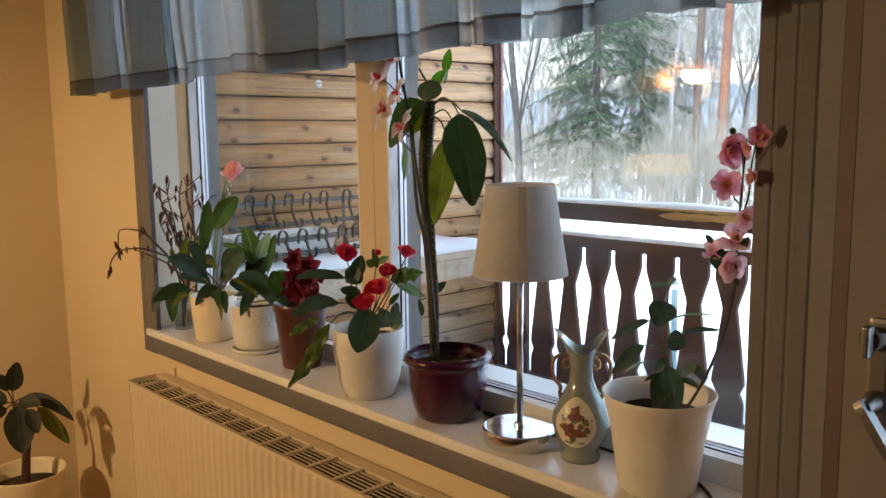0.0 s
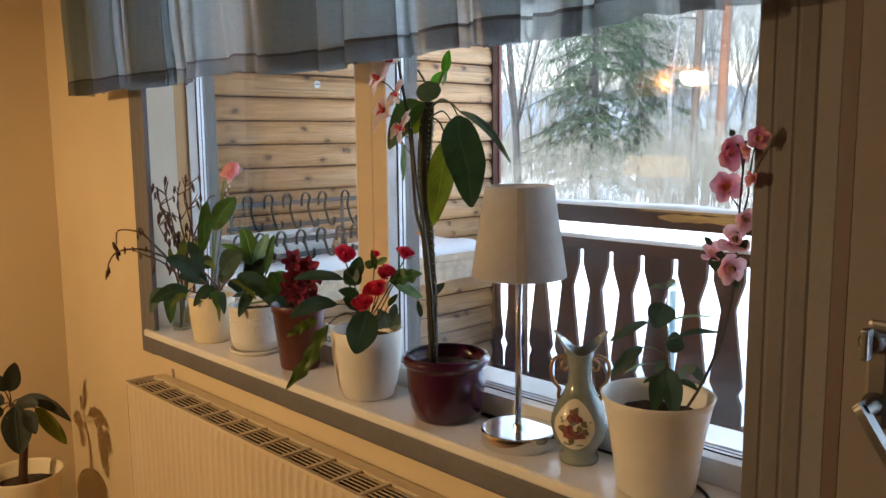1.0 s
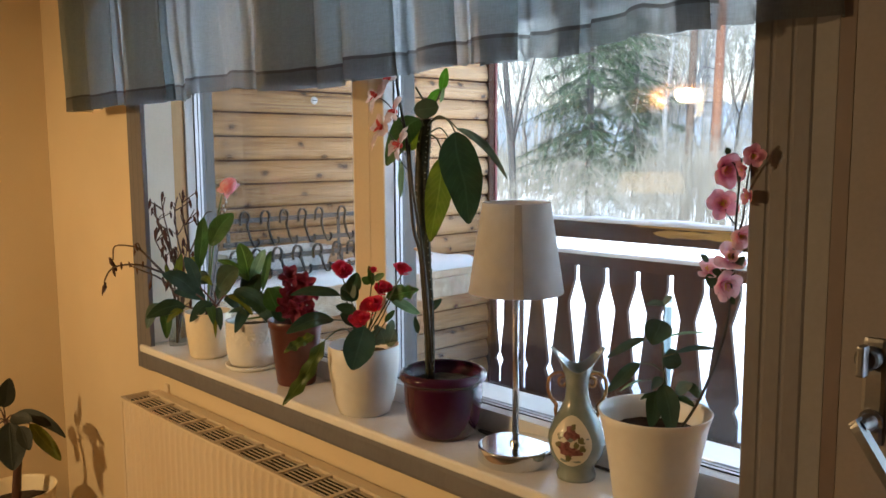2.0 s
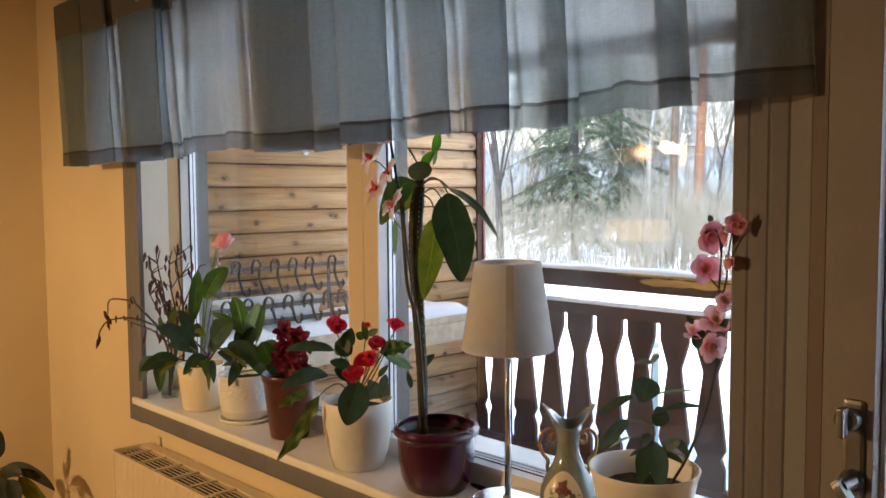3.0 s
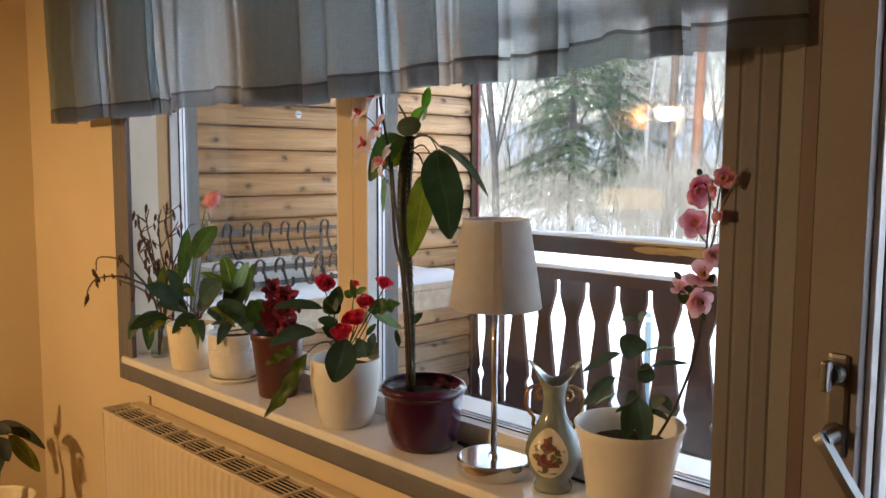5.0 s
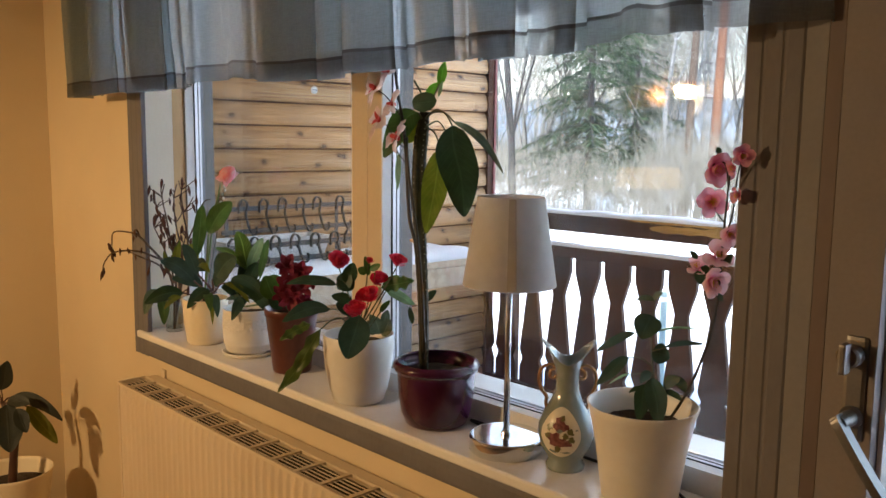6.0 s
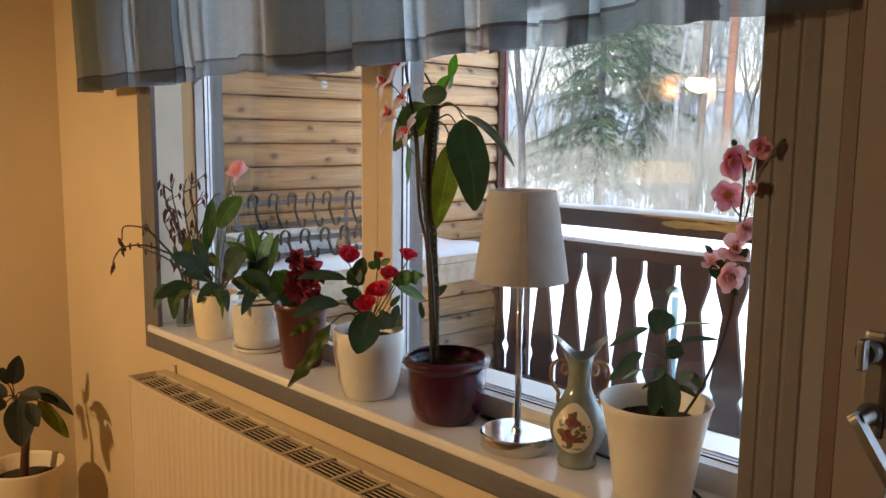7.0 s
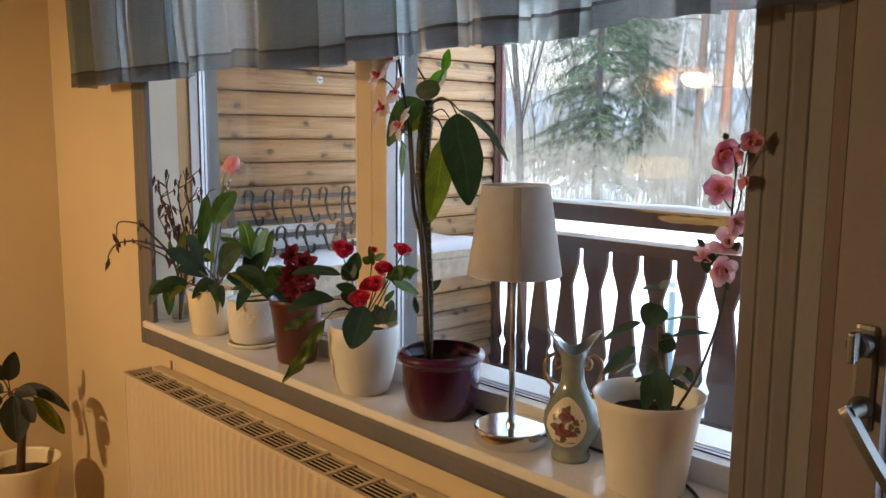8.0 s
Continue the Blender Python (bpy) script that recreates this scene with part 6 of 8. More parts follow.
stalk(roses, [(-0.005, -0.003, 0.023), (0.025, -0.002, 0.073), (0.046, -0.008, 0.111)], 0.0018, 0.0014, M_STEM, "stem", 5, 8)
rose(roses, (0.046, -0.007, 0.121), 0.028, (0.766, -0.617, 0.181))
stalk(roses, [(-0.005, -0.003, 0.023), (0.021, -0.014, 0.059), (0.037, -0.031, 0.082)], 0.0018, 0.0014, M_STEM, "stem", 5, 8)
rose(roses, (0.037, -0.031, 0.092), 0.028, (0.772, -0.605, 0.196))
stalk(roses, [(-0.005, -0.003, 0.023), (0.006, -0.014, 0.053), (0.007, -0.031, 0.073)], 0.0018, 0.0014, M_STEM, "stem", 5, 8)
rose(roses, (0.008, -0.031, 0.083), 0.018, (0.777, -0.597, 0.199))
stalk(roses, [(-0.002, -0.001, 0.024), (0.011, 0.007, 0.105), (0.021, 0.013, 0.191)], 0.0016, 0.0012, M_STEM, "stem", 5, 8)
rose(roses, (0.023, 0.014, 0.199), 0.012, (0.771, -0.622, 0.139))
leaf(roses, (0.018, 0.011, 0.171), (-0.001, -0.001, 0.181), 0.021, (0.727, -0.576, 0.375), 0, M_LEAF, "oval", 0.15, 0.0)
leaf(roses, (0.024, 0.015, 0.178), (0.046, 0.028, 0.192), 0.017, (0.718, -0.588, 0.372), 0, M_LEAF, "oval", 0.15, 0.0)
leaf(roses, (0.022, 0.013, 0.165), (0.014, 0.008, 0.21), 0.016, (0.725, -0.581, 0.37), 0, M_LEAF, "oval", 0.15, 0.0)
leaf(roses, (0.027, 0.016, 0.165), (0.038, 0.023, 0.161), 0.018, (0.716, -0.585, 0.381), 0, M_LEAF, "oval", 0.15, 0.0)
leaf(roses, (-0.029, -0.087, 0.044), (-0.058, -0.187, -0.097), 0.035, (0.757, -0.51, 0.408), 0.0, M_LEAFSTRAP, "strap", 0.1, 0.006)
stalk(roses, [(-0.014, -0.008, 0.029), (-0.009, -0.041, 0.065), (-0.02, -0.065, 0.062), (-0.029, -0.087, 0.044)], 0.0022, 0.0016, M_STEM, "petiole", 5, 6)
leaf(roses, (-0.038, -0.057, 0.086), (-0.074, -0.162, 0.065), 0.040, (0.617, -0.423, 0.664), 0.012, M_LEAFBLUE, "oval", 0.15, 0.0)
stalk(roses, [(-0.008, -0.005, 0.037), (-0.03, -0.018, 0.074), (-0.038, -0.057, 0.086)], 0.0022, 0.0016, M_STEM, "petiole", 5, 6)
leaf(roses, (-0.065, -0.09, 0.05), (-0.082, -0.166, 0.021), 0.027, (0.723, -0.482, 0.494), 0.0, M_LEAFSTRAP, "strap", 0.1, 0.004)
leaf(roses, (-0.048, -0.029, 0.138), (-0.119, -0.119, 0.141), 0.028, (0.627, -0.436, 0.645), 0.01, M_LEAFBLUE, "oval", 0.15, 0.0)
stalk(roses, [(-0.014, -0.008, 0.05), (-0.027, -0.016, 0.089), (-0.036, -0.021, 0.129), (-0.048, -0.029, 0.138)], 0.0022, 0.0016, M_STEM, "petiole", 5, 6)
leaf(roses, (0.114, -0.088, 0.097), (0.11, -0.12, 0.007), 0.067, (0.764, -0.591, 0.258), 0.0, M_LEAFBLUE, "oval", 0.15, 0.0)
stalk(roses, [(0.014, -0.027, 0.051), (0.075, -0.061, 0.087), (0.114, -0.088, 0.097)], 0.0022, 0.0016, M_STEM, "petiole", 5, 6)
leaf(roses, (-0.012, -0.007, 0.13), (-0.046, -0.027, 0.158), 0.040, (0.683, -0.518, 0.515), 0, M_LEAFDARK, "oval", 0.15, 0.0)
leaf(roses, (-0.016, -0.01, 0.164), (-0.046, -0.027, 0.129), 0.040, (0.735, -0.557, 0.387), 0, M_LEAFBLUE, "oval", 0.15, 0.0)
leaf(roses, (-0.026, -0.016, 0.143), (-0.011, -0.006, 0.193), 0.035, (0.734, -0.564, 0.377), 0, M_LEAFDARK, "oval", 0.15, 0.0)
leaf(roses, (-0.015, -0.009, 0.104), (-0.046, -0.044, 0.115), 0.027, (0.679, -0.51, 0.528), 0, M_LEAFDARK, "oval", 0.15, 0.0)
leaf(roses, (0.047, 0.029, 0.139), (0.103, 0.083, 0.156), 0.037, (0.675, -0.584, 0.452), 0, M_LEAF, "strap", 0.2, 0.004)
leaf(roses, (0.046, 0.046, 0.13), (0.102, 0.086, 0.1), 0.025, (0.64, -0.559, 0.527), 0, M_LEAFPALE, "oval", 0.15, 0.0)
leaf(roses, (0.039, 0.042, 0.132), (0.072, 0.063, 0.165), 0.028, (0.653, -0.556, 0.515), 0, M_LEAF, "oval", 0.15, 0.0)
leaf(roses, (-0.013, -0.008, 0.07), (-0.036, -0.039, 0.098), 0.027, (0.673, -0.509, 0.536), 0, M_LEAFDARK, "oval", 0.15, 0.0)
leaf(roses, (0.046, 0.028, 0.08), (0.065, 0.04, 0.109), 0.014, (0.699, -0.586, 0.411), 0, M_LEAF, "oval", 0.15, 0.0)
leaf(roses, (0.032, 0.038, 0.023), (0.022, 0.031, 0.065), 0.034, (0.697, -0.574, 0.43), 0, M_LEAFGREY, "oval", 0.15, 0.0)
leaf(roses, (0.038, 0.041, 0.021), (0.054, 0.051, 0.061), 0.028, (0.69, -0.581, 0.432), 0, M_LEAFGREY, "oval", 0.15, 0.0)
leaf(roses, (0.035, 0.039, 0.025), (0.058, 0.054, 0.038), 0.023, (0.688, -0.58, 0.436), 0, M_LEAFGREY, "oval", 0.15, 0.0)
leaf(roses, (0.021, 0.03, 0.021), (0.007, 0.022, 0.055), 0.026, (0.701, -0.568, 0.432), 0, M_LEAFGREY, "oval", 0.15, 0.0)
leaf(roses, (0.041, 0.043, 0.05), (0.048, 0.047, 0.083), 0.021, (0.694, -0.583, 0.421), 0, M_LEAFGREY, "oval", 0.15, 0.0)
leaf(roses, (0.027, 0.034, 0.042), (0.012, 0.025, 0.069), 0.021, (0.701, -0.572, 0.425), 0, M_LEAFGREY, "oval", 0.15, 0.0)
stalk(roses, [(-0.002, -0.001, 0.017), (-0.017, -0.01, 0.052), (-0.031, -0.018, 0.103)], 0.0017, 0.0012, M_STEM, "stem", 5, 8)
stalk(roses, [(-0.002, -0.001, 0.017), (0.028, 0.017, 0.067), (0.058, 0.036, 0.133)], 0.0017, 0.0012, M_STEM, "stem", 5, 8)
stalk(roses, [(-0.002, -0.001, 0.017), (0.002, 0.001, 0.066), (0.006, 0.003, 0.131)], 0.0017, 0.0012, M_STEM, "stem", 5, 8)
stalk(roses, [(-0.002, -0.001, 0.017), (0.022, 0.013, 0.04), (0.046, 0.028, 0.08)], 0.0017, 0.0012, M_STEM, "stem", 5, 8)

dahlias = thing("silk_blossoms", "dark red silk star blossoms in the brown pot", "artificial flower", pose(-1.838, 0.080, 0.918))
stalk(dahlias, [(0.008, 0.005, -0.012), (0.016, -0.009, 0.062), (0.025, -0.024, 0.13)], 0.0016, 0.0012, M_STEM, "stem", 5, 8)
star_flower(dahlias, (0.025, -0.023, 0.134), 0.036, (0.828, -0.541, 0.144), 0)
stalk(dahlias, [(0.008, 0.005, -0.012), (0.025, 0.006, 0.053), (0.042, 0.007, 0.113)], 0.0016, 0.0012, M_STEM, "stem", 5, 8)
star_flower(dahlias, (0.043, 0.008, 0.117), 0.038, (0.818, -0.554, 0.152), 23)
stalk(dahlias, [(0.008, 0.005, -0.012), (0.024, -0.015, 0.043), (0.039, -0.034, 0.091)], 0.0016, 0.0012, M_STEM, "stem", 5, 8)
star_flower(dahlias, (0.039, -0.034, 0.095), 0.036, (0.826, -0.539, 0.163), 46)
stalk(dahlias, [(0.008, 0.005, -0.012), (0.034, 0.002, 0.034), (0.06, -0.001, 0.075)], 0.0016, 0.0012, M_STEM, "stem", 5, 8)
star_flower(dahlias, (0.061, -0.001, 0.079), 0.035, (0.815, -0.554, 0.17), 69)
stalk(dahlias, [(0.008, 0.005, -0.012), (0.029, -0.011, 0.021), (0.051, -0.027, 0.047)], 0.0016, 0.0012, M_STEM, "stem", 5, 8)
star_flower(dahlias, (0.051, -0.027, 0.052), 0.038, (0.82, -0.542, 0.183), 92)
stalk(dahlias, [(0.008, 0.005, -0.012), (0.029, 0.009, 0.015), (0.051, 0.013, 0.035)], 0.0016, 0.0012, M_STEM, "stem", 5, 8)
star_flower(dahlias, (0.051, 0.013, 0.04), 0.032, (0.811, -0.554, 0.186), 115)
stalk(dahlias, [(0.008, 0.005, -0.012), (0.01, -0.014, 0.022), (0.012, -0.032, 0.05)], 0.0016, 0.0012, M_STEM, "stem", 5, 8)
star_flower(dahlias, (0.012, -0.032, 0.055), 0.030, (0.827, -0.533, 0.179), 138)
stalk(dahlias, [(0.008, 0.005, -0.012), (0.031, 0.02, 0.042), (0.054, 0.035, 0.09)], 0.0016, 0.0012, M_STEM, "stem", 5, 8)
star_flower(dahlias, (0.055, 0.035, 0.095), 0.026, (0.809, -0.565, 0.161), 161)
stalk(dahlias, [(0.008, 0.005, -0.012), (0.005, 0.013, 0.038), (0.002, 0.021, 0.083)], 0.0016, 0.0012, M_STEM, "stem", 5, 8)
star_flower(dahlias, (0.002, 0.021, 0.088), 0.033, (0.82, -0.549, 0.162), 184)
leaf(dahlias, (-0.021, -0.032, 0.043), (-0.028, -0.056, 0.106), 0.053, (0.781, -0.488, 0.391), 0, M_LEAF, "oval", 0.15, 0.0)
leaf(dahlias, (-0.023, -0.014, 0.01), (-0.044, -0.027, 0.062), 0.040, (0.717, -0.455, 0.529), 0, M_LEAFDARK, "oval", 0.15, 0.0)

snakeleaf = thing("leafy_plant", "green house plant with upright striped leaves in the embossed pot", "house plant", pose(-2.080, 0.085, 0.886))
leaf(snakeleaf, (0.012, 0.008, 0.127), (-0.012, -0.008, 0.233), 0.046, (0.827, -0.482, 0.29), 0.012, M_LEAFSTRIPE, "oval", 0.15, 0.0)
leaf(snakeleaf, (0.014, 0.009, 0.11), (0.054, 0.035, 0.217), 0.031, (0.817, -0.494, 0.297), 0.012, M_LEAFPALE, "oval", 0.15, 0.0)
leaf(snakeleaf, (0.044, 0.029, 0.101), (0.055, 0.053, 0.212), 0.022, (0.793, -0.49, 0.362), 0.012, M_LEAF, "oval", 0.15, 0.0)
leaf(snakeleaf, (0.013, 0.009, 0.126), (-0.038, -0.064, 0.189), 0.025, (0.757, -0.428, 0.493), 0.012, M_LEAFSTRIPE, "oval", 0.15, 0.0)
leaf(snakeleaf, (0.007, -0.037, 0.106), (0.121, -0.006, 0.064), 0.035, (0.658, -0.388, 0.646), 0.012, M_LEAFBLUE, "oval", 0.15, 0.0)
leaf(snakeleaf, (-0.055, -0.054, 0.101), (0.034, -0.041, 0.168), 0.064, (0.812, -0.452, 0.37), 0.012, M_LEAFBLUE, "oval", 0.15, 0.0)
leaf(snakeleaf, (-0.01, -0.048, 0.089), (0.102, -0.04, 0.047), 0.021, (0.74, -0.425, 0.522), 0.012, M_LEAFYELLOW, "oval", 0.15, 0.0)
leaf(snakeleaf, (-0.006, -0.025, 0.106), (0.145, -0.012, 0.04), 0.057, (0.697, -0.414, 0.585), 0.012, M_LEAFDARK, "oval", 0.15, 0.0)
leaf(snakeleaf, (0.1, 0.045, 0.054), (0.093, 0.04, 0.116), 0.046, (0.798, -0.505, 0.329), 0.012, M_LEAF, "oval", 0.15, 0.0)
leaf(snakeleaf, (-0.012, -0.049, 0.04), (0.089, -0.048, 0.042), 0.021, (0.737, -0.42, 0.529), 0.012, M_LEAFDARK, "oval", 0.15, 0.0)
leaf(snakeleaf, (0.015, 0.01, 0.067), (0.038, 0.024, 0.148), 0.039, (0.794, -0.476, 0.379), 0.012, M_LEAFDARK, "oval", 0.15, 0.0)
leaf(snakeleaf, (-0.008, -0.005, 0.041), (-0.024, -0.056, 0.078), 0.040, (0.743, -0.419, 0.521), 0.012, M_LEAFDARK, "oval", 0.15, 0.0)
leaf(snakeleaf, (0.049, -0.011, 0.049), (0.146, 0.011, 0.09), 0.041, (0.727, -0.445, 0.523), 0.012, M_LEAFDARK, "oval", 0.15, 0.0)
leaf(snakeleaf, (0.056, -0.027, 0.052), (0.072, -0.08, -0.001), 0.032, (0.79, -0.454, 0.411), 0.012, M_LEAFBLUE, "oval", 0.15, 0.0)
leaf(snakeleaf, (0.076, -0.014, 0.061), (0.17, -0.016, 0.027), 0.040, (0.723, -0.442, 0.531), 0.012, M_LEAFBLUE, "oval", 0.15, 0.0)
leaf(snakeleaf, (-0.007, -0.004, 0.073), (0.013, 0.029, 0.17), 0.043, (0.799, -0.471, 0.373), 0.012, M_LEAFDARK, "oval", 0.15, 0.0)
leaf(snakeleaf, (0.02, 0.013, 0.067), (-0.005, -0.003, 0.123), 0.039, (0.797, -0.468, 0.383), 0.012, M_LEAFDARK, "oval", 0.15, 0.0)
stalk(snakeleaf, [(-0.009, -0.005, 0.016), (0.005, 0.003, 0.074), (0.012, 0.008, 0.123)], 0.0028, 0.0018, M_STEMGREEN, "petiole", 5, 8)
stalk(snakeleaf, [(-0.001, -0.001, 0.016), (0.026, 0.017, 0.066), (0.044, 0.029, 0.101)], 0.0028, 0.0018, M_STEMGREEN, "petiole", 5, 8)
stalk(snakeleaf, [(0.003, 0.002, 0.016), (0.064, 0.042, 0.031), (0.1, 0.045, 0.054)], 0.0028, 0.0018, M_STEMGREEN, "petiole", 5, 8)
stalk(snakeleaf, [(-0.009, -0.005, 0.016), (-0.001, -0.022, 0.068), (0.007, -0.037, 0.102)], 0.0028, 0.0018, M_STEMGREEN, "petiole", 5, 8)
stalk(snakeleaf, [(-0.006, -0.004, 0.016), (0.008, 0.005, 0.066), (0.014, 0.009, 0.107)], 0.0028, 0.0018, M_STEMGREEN, "petiole", 5, 8)

hippeastrum = thing("tulip_plant", "pink silk tulip above broad green leaves in the cream pot", "house plant", pose(-2.285, 0.062, 0.883))
stalk(hippeastrum, [(0.007, 0.005, 0.012), (0.023, 0.015, 0.142), (0.04, 0.026, 0.261), (0.078, 0.029, 0.366)], 0.003, 0.0022, M_STEMGREEN, "stem", 5, 8, "green tulip stem")
tulip(hippeastrum, (0.096, 0.041, 0.393), 0.028, (0.871, -0.49, 0.037))
stalk(hippeastrum, [(0.014, 0.009, 0.022), (0.039, 0.026, 0.176), (0.061, 0.04, 0.295), (0.071, 0.047, 0.358)], 0.0013, 0.001, M_DARKSTEM, "twig", 5, 8, "pussy willow twig")
leaf(hippeastrum, (0.023, 0.015, 0.217), (0.105, 0.047, 0.316), 0.057, (0.847, -0.466, 0.255), 0.012, M_LEAF, "oval", 0.15, 0.0)
leaf(hippeastrum, (-0.009, -0.006, 0.145), (0.009, 0.006, 0.301), 0.040, (0.854, -0.445, 0.269), 0.012, M_LEAF, "oval", 0.15, 0.0)
leaf(hippeastrum, (-0.001, -0.023, 0.072), (-0.037, -0.109, 0.139), 0.051, (0.809, -0.394, 0.436), 0.012, M_LEAFBLUE, "oval", 0.15, 0.0)
leaf(hippeastrum, (0.011, -0.015, 0.093), (-0.01, -0.05, 0.185), 0.036, (0.832, -0.421, 0.361), 0.012, M_LEAFBLUE, "oval", 0.15, 0.0)
leaf(hippeastrum, (-0.009, -0.006, 0.133), (-0.031, -0.02, 0.18), 0.027, (0.833, -0.425, 0.354), 0.012, M_LEAFYELLOW, "oval", 0.15, 0.0)
leaf(hippeastrum, (-0.033, -0.043, 0.034), (-0.071, -0.148, 0.008), 0.051, (0.688, -0.322, 0.651), 0.012, M_LEAFDARK, "oval", 0.15, 0.0)
leaf(hippeastrum, (-0.057, -0.099, 0.015), (-0.012, -0.115, -0.051), 0.034, (0.826, -0.385, 0.411), 0.012, M_LEAF, "oval", 0.15, 0.0)
leaf(hippeastrum, (-0.134, -0.08, 0.035), (-0.135, -0.121, -0.038), 0.036, (0.835, -0.376, 0.401), 0.012, M_LEAFGREY, "oval", 0.15, 0.0)
leaf(hippeastrum, (-0.02, -0.056, 0.024), (-0.033, -0.106, -0.009), 0.022, (0.766, -0.367, 0.528), 0.012, M_LEAFYELLOW, "oval", 0.15, 0.0)
leaf(hippeastrum, (0.053, -0.011, 0.042), (0.118, -0.036, -0.001), 0.027, (0.808, -0.429, 0.403), 0.012, M_LEAF, "oval", 0.15, 0.0)
leaf(hippeastrum, (0.076, 0.004, 0.038), (0.136, -0.024, -0.017), 0.025, (0.803, -0.435, 0.407), 0.012, M_LEAFBLUE, "oval", 0.15, 0.0)
leaf(hippeastrum, (-0.012, -0.007, 0.115), (0.062, -0.005, 0.102), 0.023, (0.685, -0.359, 0.635), 0.012, M_LEAFYELLOW, "oval", 0.15, 0.0)
leaf(hippeastrum, (0.065, -0.003, 0.043), (0.142, -0.043, -0.035), 0.015, (0.804, -0.43, 0.41), 0.012, M_LEAFYELLOW, "oval", 0.15, 0.0)
leaf(hippeastrum, (0.061, -0.006, 0.05), (0.054, -0.076, 0.004), 0.038, (0.756, -0.39, 0.526), 0.012, M_LEAFDARK, "oval", 0.15, 0.0)
leaf(hippeastrum, (0.003, 0.002, 0.055), (-0.045, -0.071, 0.08), 0.047, (0.768, -0.385, 0.512), 0.012, M_LEAFBLUE, "oval", 0.15, 0.0)
leaf(hippeastrum, (0.058, 0.015, 0.06), (0.097, 0.042, 0.112), 0.044, (0.81, -0.447, 0.38), 0.012, M_LEAFDARK, "oval", 0.15, 0.0)
leaf(hippeastrum, (0.018, 0.012, 0.107), (-0.046, -0.007, 0.103), 0.043, (0.824, -0.427, 0.371), 0.012, M_LEAFDARK, "oval", 0.15, 0.0)
stalk(hippeastrum, [(0.007, 0.005, 0.003), (0.052, 0.011, 0.038), (0.036, -0.01, 0.052), (-0.001, -0.023, 0.072)], 0.0036, 0.0024, M_PETIOLE, "petiole", 5, 8)
stalk(hippeastrum, [(0.007, 0.005, 0.003), (0.051, 0.01, 0.039), (0.032, -0.002, 0.068), (0.011, -0.015, 0.093)], 0.0036, 0.0024, M_PETIOLE, "petiole", 5, 8)
stalk(hippeastrum, [(0.01, 0.007, 0.003), (0.051, 0.011, 0.049), (0.051, 0.01, 0.077), (0.061, 0.017, 0.091)], 0.0036, 0.0024, M_PETIOLE, "petiole", 5, 8)
stalk(hippeastrum, [(0.01, 0.007, 0.003), (0.065, 0.009, 0.044), (0.081, 0.019, 0.067), (0.106, 0.024, 0.075)], 0.0036, 0.0024, M_PETIOLE, "petiole", 5, 8)
stalk(hippeastrum, [(0.007, 0.005, 0.003), (0.03, -0.014, 0.03), (0.004, -0.031, 0.03), (-0.033, -0.043, 0.034)], 0.0036, 0.0024, M_PETIOLE, "petiole", 5, 8)
stalk(hippeastrum, [(0.007, 0.005, 0.003), (0.068, -0.001, 0.043), (0.076, 0.004, 0.04)], 0.0036, 0.0024, M_PETIOLE, "petiole", 5, 8)
stalk(hippeastrum, [(0.007, 0.005, 0.007), (0.016, 0.01, 0.108), (0.024, 0.016, 0.218)], 0.003, 0.0025, M_STEMGREEN, "stem", 5, 8)
willow_bud(hippeastrum, (0.069, 0.046, 0.358), 0.004, (0.872, -0.486, 0.05))
willow_bud(hippeastrum, (0.071, 0.047, 0.347), 0.004, (0.872, -0.487, 0.054))
willow_bud(hippeastrum, (0.064, 0.042, 0.335), 0.004, (0.873, -0.484, 0.059))
willow_bud(hippeastrum, (0.066, 0.044, 0.323), 0.004, (0.872, -0.485, 0.064))
willow_bud(hippeastrum, (0.059, 0.039, 0.311), 0.004, (0.873, -0.482, 0.068))

twigs = thing("dried_branches", "dried brown magnolia-like twigs with withered buds in a glass bottle", "dried branch", pose(-2.463, 0.060, 0.783))
stalk(twigs, [(-0.001, -0.001, -0.009), (0.013, 0.008, 0.098), (0.027, 0.018, 0.225), (0.032, -0.003, 0.335), (0.029, -0.005, 0.413), (0.038, 0.001, 0.457)], 0.0039, 0.0017, M_TWIG, "twig", 4, 6)
stalk(twigs, [(-0.001, -0.001, -0.009), (0.021, -0.01, 0.12), (0.037, -0.046, 0.211), (0.091, -0.104, 0.244), (0.119, -0.175, 0.271), (0.075, -0.22, 0.264), (0.068, -0.244, 0.237), (0.061, -0.248, 0.21)], 0.00442, 0.0017, M_TWIG, "twig", 4, 6)
stalk(twigs, [(0.034, -0.048, 0.219), (0.09, -0.104, 0.261), (0.135, -0.166, 0.313), (0.122, -0.185, 0.325), (0.079, -0.218, 0.325), (0.071, -0.222, 0.285)], 0.0039, 0.0017, M_TWIG, "twig", 4, 6)
stalk(twigs, [(-0.002, -0.001, 0.006), (0.009, 0.005, 0.152), (0.02, -0.01, 0.245), (0.013, -0.038, 0.336), (0.019, -0.057, 0.387), (0.008, -0.063, 0.428)], 0.0039, 0.0017, M_TWIG, "twig", 4, 6)
stalk(twigs, [(0.02, -0.01, 0.245), (0.025, -0.03, 0.353), (0.015, -0.037, 0.414), (0.023, -0.032, 0.458)], 0.00273, 0.0017, M_TWIG, "twig", 4, 6)
stalk(twigs, [(0.004, 0.002, 0.025), (0.03, 0.019, 0.171), (0.026, 0.04, 0.276), (0.013, 0.032, 0.366), (0.01, 0.03, 0.438), (0.02, 0.036, 0.458)], 0.0039, 0.0017, M_TWIG, "twig", 4, 6)
